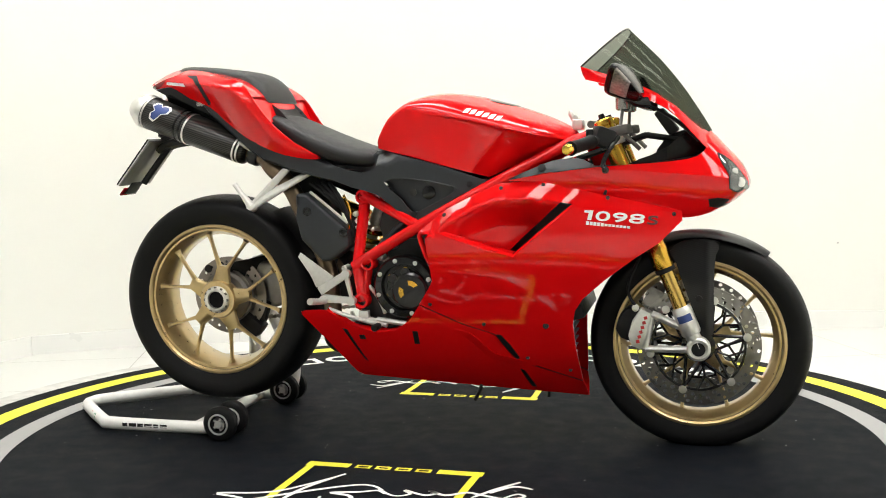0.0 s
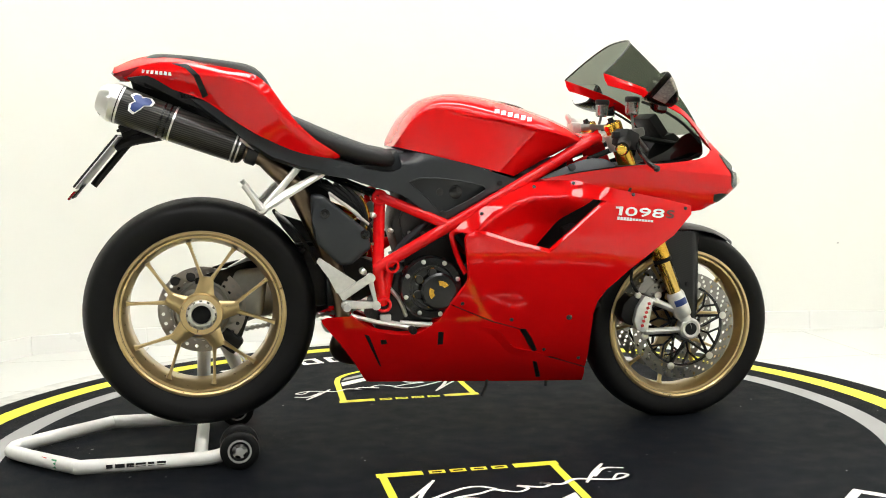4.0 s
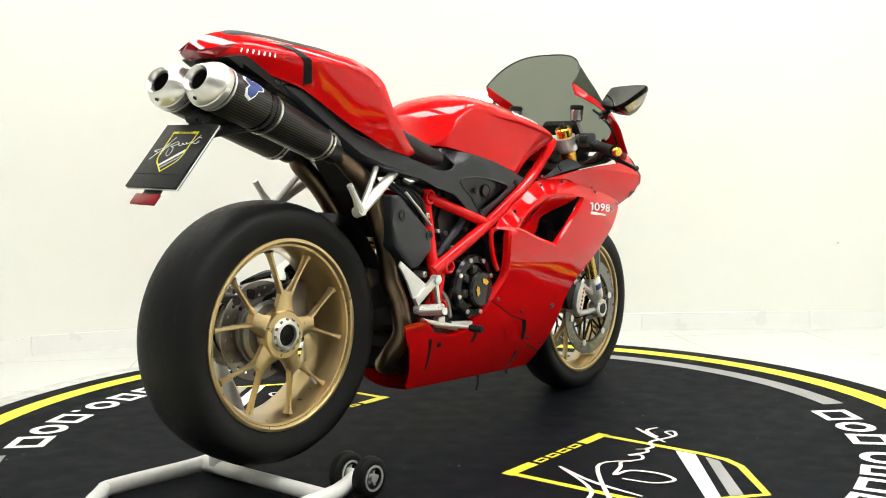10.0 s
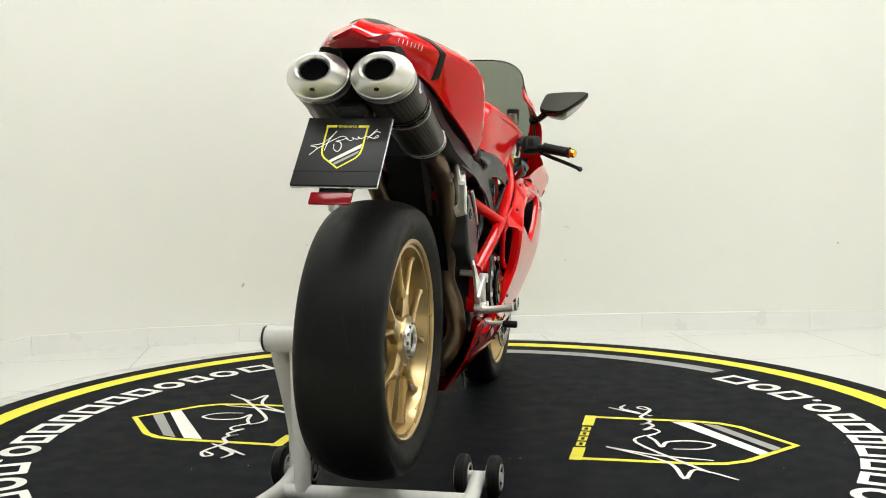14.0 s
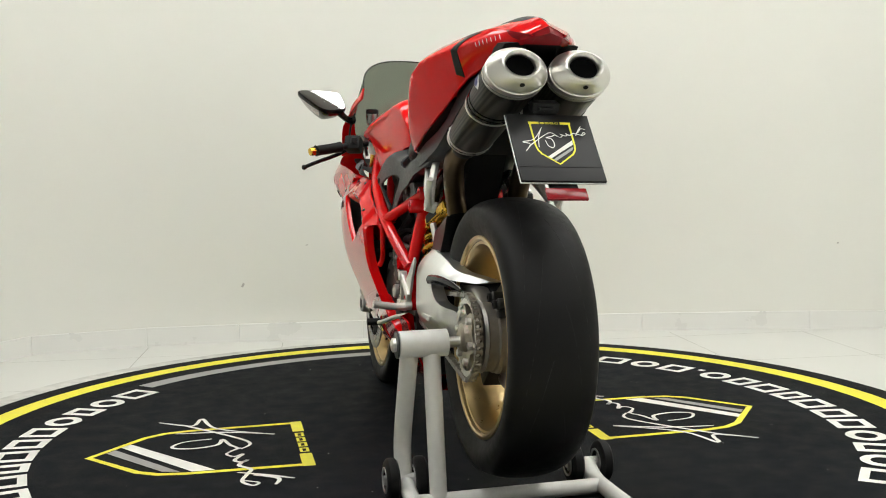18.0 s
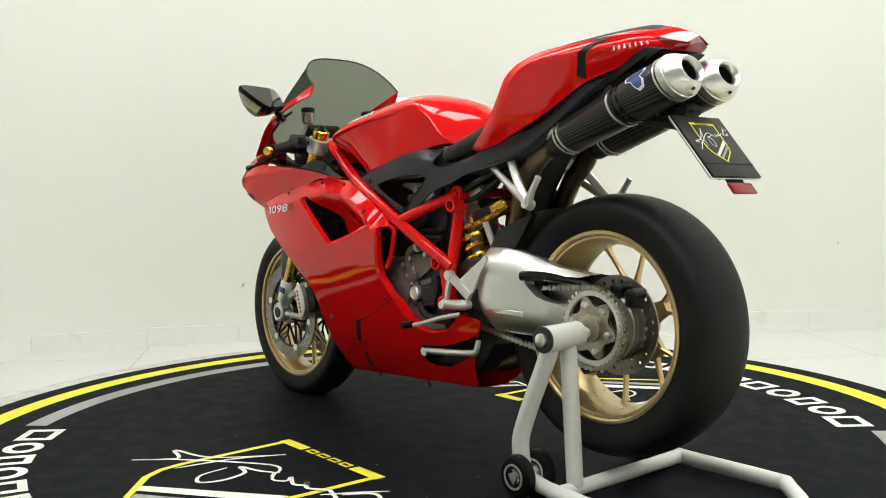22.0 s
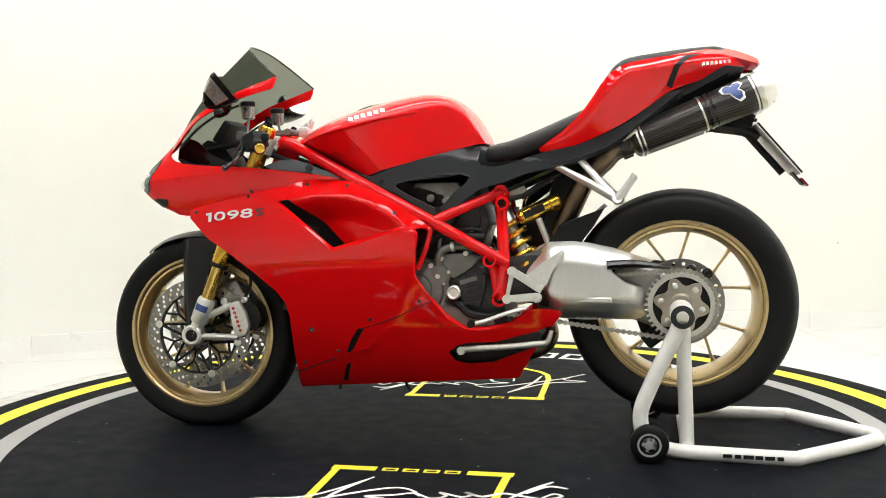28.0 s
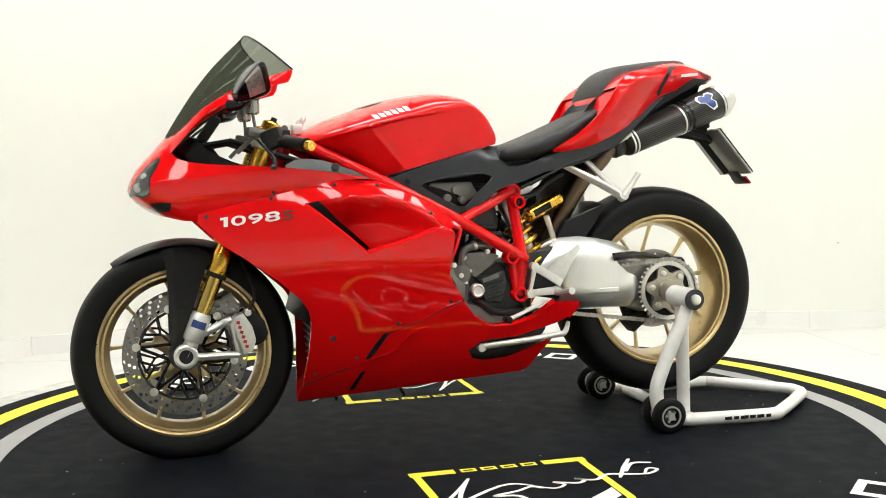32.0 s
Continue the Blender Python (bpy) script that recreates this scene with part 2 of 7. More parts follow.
def panel(outline, depth, thick=0.004, holes=(), step=0.018, smooth=3, sign=-1, hole_smooth=2, creases=()):
    """A curved body panel: a side-view outline of (x, z), laid on the surface y = sign * depth(x, z), with real holes and thickness."""
    out = [tuple(p[:2]) for p in (spline([(x, z, 0) for x, z in outline], smooth, True) if smooth else [Vector((x, z, 0)) for x, z in outline])]
    cuts = [[tuple(p[:2]) for p in spline([(x, z, 0) for x, z in h], hole_smooth, True)] if hole_smooth else list(h) for h in holes]
    pts, edges = [], []
    for loop in [out, *cuts]:
        dense = []
        for i, p in enumerate(loop):
            q = loop[(i + 1) % len(loop)]
            k = max(1, int(math.dist(p, q) / step))
            dense += [(p[0] + (q[0] - p[0]) * j / k, p[1] + (q[1] - p[1]) * j / k) for j in range(k)]
        o = len(pts)
        pts += dense
        edges += [(o + i, o + (i + 1) % len(dense)) for i in range(len(dense))]
    for line in creases:
        kept = [q for q in line if inside(q[0], q[1], out) and not any(inside(q[0], q[1], c) for c in cuts)]
        o = len(pts)
        pts += kept
        edges += [(o + i, o + i + 1) for i in range(len(kept) - 1) if math.dist(kept[i], kept[i + 1]) < 0.03]
    x0, x1 = min(p[0] for p in out), max(p[0] for p in out)
    z0, z1 = min(p[1] for p in out), max(p[1] for p in out)
    rim = np.array(pts)
    x = x0 + step / 2
    row = 0
    while x < x1:
        z = z0 + step / 2 + (row % 2) * step / 2
        while z < z1:
            if inside(x, z, out) and not any(inside(x, z, c) for c in cuts) and np.min(np.sum((rim - (x, z)) ** 2, 1)) > (0.55 * step) ** 2:
                pts.append((x, z))
            z += step
        x += step * 0.87
        row += 1
    vs, _, fs, _, _, _ = delaunay_2d_cdt([Vector(p) for p in pts], edges, [], 0, 1e-6)
    bm = bmesh.new()
    skin = bm.loops.layers.float_vector.new("skin_normal")
    bv = [bm.verts.new((v[0], sign * depth(v[0], v[1]), v[1])) for v in vs]
    g = 0.0003
    for f in fs:
        c = sum((vs[i] for i in f), Vector((0, 0))) / len(f)
        if inside(c[0], c[1], out) and not any(inside(c[0], c[1], h) for h in cuts):
            try:
                face = bm.faces.new([bv[i] for i in f])
            except ValueError:
                continue
            for k, i in zip(face.loops, f):
                x, z = vs[i][0] * 0.85 + c[0] * 0.15, vs[i][1] * 0.85 + c[1] * 0.15
                k[skin] = Vector((depth(x - g, z) - depth(x + g, z), sign * 2 * g, depth(x, z - g) - depth(x, z + g))).normalized()
    for v in [v for v in bm.verts if not v.link_faces]:
        bm.verts.remove(v)
    if thick:
        rimmed = [e for e in bm.edges if len(e.link_faces) == 1]
        back = {v: bm.verts.new((v.co.x, v.co.y - sign * thick, v.co.z)) for v in bm.verts[:]}
        for f in bm.faces[:]:
            own = {k.vert: k[skin].copy() for k in f.loops}
            rear = bm.faces.new([back[v] for v in reversed(f.verts)])
            for k, v in zip(rear.loops, reversed(f.verts)):
                k[skin] = own[v]
        for e in rimmed:
            a, b = e.verts
            bm.faces.new((a, b, back[b], back[a]))
    return bm


def interp(x, xs, ys):
    return float(np.interp(x, xs, ys))


def smooth_interp(x, xs, ys):
    """Interpolation with eased joints."""
    i = min(max(int(np.searchsorted(xs, x)) - 1, 0), len(xs) - 2)
    t = min(max((x - xs[i]) / (xs[i + 1] - xs[i]), 0), 1)
    m = [(ys[min(k + 1, len(ys) - 1)] - ys[max(k - 1, 0)]) / (xs[min(k + 1, len(xs) - 1)] - xs[max(k - 1, 0)]) for k in (i, i + 1)]
    h = xs[i + 1] - xs[i]
    return (2 * t ** 3 - 3 * t * t + 1) * ys[i] + (t ** 3 - 2 * t * t + t) * h * m[0] + (-2 * t ** 3 + 3 * t * t) * ys[i + 1] + (t ** 3 - t * t) * h * m[1]


def empty(name, label, category, m=None):
    ob = new(name)
    ob.empty_display_size = 0.1
    return tagged(ob, label, category)


# ---- the room ----
TABLE_R = 1.552
WELL, WELL_R = Vector((-0.045, 0.012, 0)), 1.615


def ring_sheet(r0, r1, z, a0=0.0, a1=360.0, seg=128, thick=0.0):
    bm = bmesh.new()
    full = a1 - a0 >= 360
    n = seg if full else seg + 1
    loops = [[bm.verts.new((r * math.cos(radians(a0 + (a1 - a0) * k / seg)), r * math.sin(radians(a0 + (a1 - a0) * k / seg)), h)) for k in range(n)]
             for r, h in ([(r0, z), (r1, z)] if not thick else [(r0, z - thick), (r0, z), (r1, z), (r1, z - thick)])]
    for a, b in zip(loops, loops[1:]):
        for k in range(n if full else n - 1):
            bm.faces.new((a[k], b[k], b[(k + 1) % n], a[(k + 1) % n]))
    return bm


def build_room():
    # Walls: a faceted sweep behind the table, closed round behind the camera.
    line = [(-1.35, -6.5), (-2.6, -5.2), (-2.75, -2.0), (-2.45, 0.0), (-1.80, 1.40), (-1.345, 1.575), (-0.937, 1.64), (0.2, 1.74), (0.951, 1.765), (1.74, 1.74), (2.5, 1.66), (3.1, 0.6), (3.2, -2.0), (3.1, -5.2), (1.8, -6.5)]
    # Floor: a grey bed with a round well for the table, and square tiles laid on it with fine joints.
    floor = tagged(part("floor", moved(ring_sheet(WELL_R - 0.004, 9.0, -0.016), Matrix.Translation(WELL)), GROUT), "glossy off-white floor of large square tiles", "floor", kind="structure")
    turn = Matrix.Rotation(radians(7), 4, "Z")
    whole = block((0.5975, 0.5975, 0.012), (0, 0, 0), 0.0015, seg=1)
    me = bpy.data.meshes.new("floor_tile")
    whole.to_mesh(me)
    whole.free()
    me.materials.append(FLOOR)
    for i in range(-12, 9):
        for k in range(-14, 6):
            c = turn @ Vector((k * 0.6 + 0.37, i * 0.6 + 0.55, -0.012))
            corners = [c + turn @ Vector((a * 0.298, b * 0.298, 0.006)) for a, b in ((-1, -1), (1, -1), (1, 1), (-1, 1))]
            held = [inside(q.x, q.y, line) for q in corners]
            if not any(held):
                continue
            near = min(math.hypot(*(corners[q].lerp(corners[(q + 1) % 4], w / 8) - WELL)[:2]) for q in range(4) for w in range(8))
            far = max(math.hypot(*(q - WELL)[:2]) for q in corners)
            if far < WELL_R + 0.003:
                continue
            if not all(held):
                # tiles cut along the walls, under the skirting
                cut = [(q.x, q.y) for q in corners]
                for k0 in range(len(line)):
                    (ax, ay), (bx, by) = line[k0], line[(k0 + 1) % len(line)]
                    side_of = [((bx - ax) * (y - ay) - (by - ay) * (x - ax)) / math.hypot(bx - ax, by - ay) - 0.05 for x, y in cut]
                    nxt = []
                    for q in range(len(cut)):
                        r = (q + 1) % len(cut)
                        if side_of[q] <= 0:
                            nxt.append(cut[q])
                        if (side_of[q] <= 0) != (side_of[r] <= 0):
                            f = side_of[q] / (side_of[q] - side_of[r])
                            nxt.append((cut[q][0] + (cut[r][0] - cut[q][0]) * f, cut[q][1] + (cut[r][1] - cut[q][1]) * f))
                    cut = nxt
                    if len(cut) < 3:
                        break
                if len(cut) > 2 and near > WELL_R + 0.003:
                    part("floor_tile", flat(cut, -0.006), FLOOR, floor)
                    continue
                if len(cut) < 3:
                    continue
            if near > WELL_R + 0.003:
                ob = new("floor_tile", me)
                ob.parent = floor
                ob.matrix_basis = Matrix.Translation(c) @ turn
                continue
            # tiles cut round the well
            arc = [Vector((WELL.x + WELL_R * math.cos(a), WELL.y + WELL_R * math.sin(a))) for a in np.linspace(0, 2 * math.pi, 181)[:-1]]
            pts = [Vector((q.x, q.y)) for q in corners] + arc
            edges = [(q, (q + 1) % 4) for q in range(4)] + [(4 + q, 4 + (q + 1) % 180) for q in range(180)]
            vs, _, fs, _, _, _ = delaunay_2d_cdt(pts, edges, [], 0, 1e-6)
            ring = [(q.x, q.y) for q in corners]
            bm = bmesh.new()
            bv = {}
            for f in fs:
                m = sum((vs[q] for q in f), Vector((0, 0))) / len(f)
                if (m - WELL.to_2d()).length > WELL_R - 0.0005 and inside(m.x, m.y, ring):
                    for q in f:
                        bv.setdefault(q, bm.verts.new((vs[q].x, vs[q].y, -0.006)) if q not in bv else None)
                    bm.faces.new([bv[q] for q in f])
            if len(bm.faces):
                part("floor_tile", bm, FLOOR, floor)
            else:
                bm.free()
    tagged(part("floor_ring", rings([[Vector((r * math.cos(a), r * math.sin(a), z)) + c for a in np.linspace(0, 2 * math.pi, 161)[:-1]] for r, z, c in ((TABLE_R + 0.004, -0.034, 0 * WELL), (TABLE_R + 0.004, -0.004, 0 * WELL), (WELL_R - 0.002, -0.004, WELL), (WELL_R - 0.002, -0.034, WELL))], False), RIM_STONE), "scuffed grey ring of floor round the turntable", "floor edge", kind="structure")
    tagged(part("ground", ring_sheet(0.05, 9.2, -0.06), GROUT), "plain screed below the floor", "ground", kind="structure")

    soft = [Vector((*p, 0)) for p in line]
    cen = Vector((0.2, -2.4, 0))

    def strip(z0, z1, out0, out1, pick=None):
        bm = bmesh.new()
        rows = []
        for p in (soft if pick is None else [soft[i % len(soft)] for i in pick]):
            d = (p - cen).normalized()
            rows.append([bm.verts.new(p + d * out0 + Vector((0, 0, z0))), bm.verts.new(p + d * out0 + Vector((0, 0, z1))), bm.verts.new(p + d * out1 + Vector((0, 0, z1))), bm.verts.new(p + d * out1 + Vector((0, 0, z0)))])
        for a, b in zip(rows, rows[1:] + (rows[:1] if pick is None else [])):
            for k in range(4):
                bm.faces.new((a[k], a[(k + 1) % 4], b[(k + 1) % 4], b[k]))
        return bm
    # its unseen right end stays cream to brighten the motorcycle's right side
    wall = tagged(part("wall_sweep", strip(-0.02, CEIL + 0.02, 0.012, 0.2, range(3, 14)), WALL, smooth=70), "smooth cream-white studio wall", "wall", kind="structure")
    for x, y, z, w, h, tilt in ((-0.912, 1.642, 0.259, 0.010, 0.020, 30), (-0.616, 1.668, 0.438, 0.012, 0.004, -10), (0.596, 1.753, 0.495, 0.026, 0.003, 8), (1.864, 1.727, 0.400, 0.008, 0.008, 0), (0.587, 1.753, 0.340, 0.012, 0.003, -20)):
        part("scuff_mark", block((w, 0.001, h), (x, y - 0.0005, z), 0, (0, tilt, 4)), GROUT, wall, "small grey scuff")
    # unseen walls at the back and left, added to shape light and reflections
    tagged(part("wall_back", strip(-0.02, CEIL + 0.02, 0.012, 0.2, range(13, 19)), BACK_WALL, smooth=70), "unseen plain grey wall behind the camera, toned for fill light", "wall", kind="structure")
    base = tagged(part("baseboard", strip(-0.02, 0.074, 0.002, 0.014), SKIRT, smooth=10), "low white tiled skirting along the wall", "baseboard", kind="structure")
    for k in range(1, 13):
        a, b = soft[k], soft[k + 1]
        n = max(1, round((b - a).length / 0.6))
        for q in range(n):
            p0, p1 = a.lerp(b, q / n), a.lerp(b, (q + 1) / n)
            way = (p1 - p0).normalized()
            out = Vector((-way.y, way.x, 0))
            if out.dot(p0 - cen) < 0:
                out = -out
            mid = (p0 + p1) / 2 + out * 0.005
            m = Matrix(((way.x, out.x, 0, mid.x), (way.y, out.y, 0, mid.y), (0, 0, 1, 0.031), (0, 0, 0, 1)))
            part("skirting_tile", moved(block(((p1 - p0).length - 0.0022, 0.012, 0.094), (0, 0, 0), 0.0015, seg=1), m), SKIRT, base)
    bm = bmesh.new()
    bm.faces.new([bm.verts.new(p + (p - cen).normalized() * 0.25 + Vector((0, 0, CEIL))) for p in soft])
    bm2 = bmesh.new()
    bm2.faces.new([bm2.verts.new(p + (p - cen).normalized() * 0.25 + Vector((0, 0, CEIL + 0.1))) for p in soft])
    tagged(part("ceiling", merged(bm, bm2), CEIL_PAINT), "plain dull grey ceiling", "ceiling", kind="structure")


def build_lamp():
    lamp = empty("ceiling_light", "white rectangular ceiling light panel, lit", "ceiling light")
    frame_bm = merged(*[block(s, a, 0.004) for s, a in (((1.28, 0.04, 0.05), (0, 0.32, 0)), ((1.28, 0.04, 0.05), (0, -0.32, 0)), ((0.04, 0.6, 0.05), (0.62, 0, 0)), ((0.04, 0.6, 0.05), (-0.62, 0, 0)))])
    part("frame", frame_bm, CEIL_PAINT, lamp)
    part("diffuser", block((1.2, 0.6, 0.02), (0, 0, 0.0), 0), LAMP_GLOW, lamp, "glowing white diffuser")
    tagged(lamp, group="ceiling lights")
    lamp.matrix_basis = pose(*LAMPS[0], CEIL - 0.03)
    for x, y in LAMPS[1:]:
        copy_thing(lamp, pose(x, y, CEIL - 0.03))


# ---- the turntable ----
def ribbon(pts, width, z, n=5, taper=False):
    """A flat painted stroke."""
    line = spline([(x, y, 0) for x, y in pts], n) if n else [Vector((x, y, 0)) for x, y in pts]
    bm = bmesh.new()
    rows = []
    for i, p in enumerate(line):
        d = (line[min(i + 1, len(line) - 1)] - line[max(i - 1, 0)]).normalized()
        w = width / 2 * (0.35 + 0.65 * math.sin(math.pi * (0.12 + 0.76 * i / (len(line) - 1))) if taper else 1)
        side = Vector((-d.y, d.x, 0)) * w
        rows.append((bm.verts.new(p + side + Vector((0, 0, z))), bm.verts.new(p - side + Vector((0, 0, z)))))
    for a, b in zip(rows, rows[1:]):
        bm.faces.new((a[0], b[0], b[1], a[1]))
    return bm


def flat(pts, z):
    bm = bmesh.new()
    bm.faces.new([bm.verts.new((x, y, z)) for x, y in pts])
    return bm


def hollow_box(w, h, line, z, slot=False):
    """A plain upright box outline that stands for a character."""
    bms = [flat([(-w / 2, -h / 2), (w / 2, -h / 2), (w / 2, -h / 2 + line), (-w / 2, -h / 2 + line)], z),
           flat([(-w / 2, h / 2 - line), (w / 2, h / 2 - line), (w / 2, h / 2), (-w / 2, h / 2)], z),
           flat([(-w / 2, -h / 2 + line), (-w / 2 + line, -h / 2 + line), (-w / 2 + line, h / 2 - line), (-w / 2, h / 2 - line)], z),
           flat([(w / 2 - line, -h / 2 + line), (w / 2, -h / 2 + line), (w / 2, h / 2 - line), (w / 2 - line, h / 2 - line)], z)]
    return merged(*bms)


def emblem(table, m, s=1.0, z=0.0045, squash=1.0):
    """The shield emblem: yellow outline, slanted bars, a white scrawl and a row of plain marks. It runs along +y from its flat top."""
    def put(name, bm, material, label):
        return part(name, moved(bm, m @ Matrix.Diagonal((s, s, 1, 1))), material, table, label)
    w = 0.016
    outline = [(0.155, 0.0), (0.233, 0.0), (0.228, 0.33), (0.215, 0.40), (0.18, 0.455), (0.0, 0.595), (-0.18, 0.455), (-0.215, 0.40), (-0.228, 0.33), (-0.233, 0.0), (-0.155, 0.0)]
    bm = merged(ribbon([(x * 0.965, y) for x, y in outline[1:10]], w * 1.3, z, 0), flat([(0.12, -0.004), (0.24, -0.004), (0.24, 0.03), (0.12, 0.03)], z + 0.0002), flat([(-0.24, -0.004), (-0.12, -0.004), (-0.12, 0.03), (-0.24, 0.03)], z + 0.0002))
    put("shield_outline", bm, MAT_YELLOW, "yellow shield outline")
    marks = merged(*[moved(hollow_box(0.042, 0.026, 0.008, z), pose(-0.082 + 0.055 * i, 0.013, 0)) for i in range(4)])
    put("mark_row", marks, MAT_YELLOW, "row of plain yellow marks")
    put("slanted_bar", flat([(-0.207, 0.255), (-0.205, 0.315), (0.085, 0.518), (0.112, 0.492)], z), MAT_WHITE, "slanted white bar")
    put("slanted_bar", flat([(-0.200, 0.345), (-0.185, 0.392), (0.035, 0.552), (0.062, 0.530)], z), MAT_GREY, "slanted grey bar")
    strokes = [[(0.345, 0.425), (0.275, 0.325), (0.355, 0.295), (0.22, 0.25), (0.105, 0.085)], [(0.345, 0.425), (0.30, 0.37), (0.265, 0.33), (0.05, 0.165), (-0.03, 0.185)], [(0.19, 0.37), (0.165, 0.22), (0.105, 0.085)],
               [(0.10, 0.265), (0.085, 0.345), (0.035, 0.375), (0.01, 0.32), (0.03, 0.25), (0.085, 0.235), (0.02, 0.215), (-0.02, 0.195), (-0.045, 0.215)],
               [(-0.02, 0.185), (-0.07, 0.225), (-0.105, 0.205), (-0.085, 0.18), (-0.14, 0.205), (-0.165, 0.185), (-0.145, 0.17), (-0.19, 0.195), (-0.235, 0.165), (-0.275, 0.175), (-0.335, 0.19), (-0.375, 0.165), (-0.355, 0.15), (-0.33, 0.185)],
               [(-0.255, 0.20), (-0.30, 0.125), (-0.345, 0.06)], [(-0.29, 0.16), (-0.335, 0.10), (-0.385, 0.11)]]
    put("white_scrawl", merged(*[ribbon(q, 0.012, z + 0.0008 + 0.0004 * i, 5, True) for i, q in enumerate(strokes)]), MAT_WHITE, "white scrawled stroke")


def build_table():
    table = empty("turntable", "round dark-grey turntable mat with yellow, grey and white print", "turntable")
    bm = lathe([(0.002, 0.0), (0.4, 0.0), (0.8, 0.0), (1.2, 0.0), (TABLE_R - 0.004, 0.0), (TABLE_R, -0.003), (TABLE_R, -0.03), (0.002, -0.03)], (0, 0, 0.003), (0, 0, 1), 160)
    part("mat", bm, MAT, table)
    part("yellow_ring", ring_sheet(1.394, 1.468, 0.0044, seg=160), MAT_YELLOW, table, "bright yellow printed ring")
    for a0 in (144, -36):
        part("grey_arc", ring_sheet(1.238, 1.308, 0.0044, a0, a0 + 86.5, 64), MAT_GREY, table, "grey printed arc")
    for half in (0, 180):
        a = 52.0 + half
        for i in range(15):
            w = (0.125, 0.11, 0.09, 0.11, 0.105, 0.1, 0.11, 0.085, 0.11, 0.09, 0.11, 0.022, 0.11, 0.11, 0.125)[i]
            step = math.degrees((w + 0.028) / 1.24)
            g = hollow_box(w * 0.98, 0.112, 0.024, 0.0046) if i not in (1, 3, 10, 11, 13) else moved(ring_sheet(0.028, 0.052, 0.0046, seg=28), Matrix.Diagonal((w / 0.104, 1.08, 1, 1))) if i != 11 else flat([(-0.012, -0.05), (0.012, -0.05), (0.012, -0.026), (-0.012, -0.026)], 0.0046)
            part("mark_block", moved(g, Matrix.Rotation(radians(a + step / 2), 4, "Z") @ pose(1.210, 0, 0, 0, 0, 90)), MAT_WHITE, table, "white printed block outline" if i != 11 else "white printed dot")
            a += step
    rnd = random.Random(11)
    dust = bmesh.new()
    for _ in range(140):
        r, a, q = 1.36 * math.sqrt(rnd.random()), rnd.random() * 6.283, 0.0008 + 0.0022 * rnd.random() ** 3
        x, y, t = r * math.cos(a), r * math.sin(a), rnd.random() * 3
        dust.faces.new([dust.verts.new((x + q * math.cos(t + k * 1.571) * (1 + 0.8 * (k % 2)), y + q * math.sin(t + k * 1.571), 0.0043)) for k in range(4)])
    tagged(part("dust_specks", dust, MAT_GREY, table, "pale dust specks"), kind="stuff")
    emblem(table, pose(-0.065, 0.408, 0, 0, 0, 4.5))
    emblem(table, pose(0.015, -0.407, 0, 0, 0, 184.5))
    return table


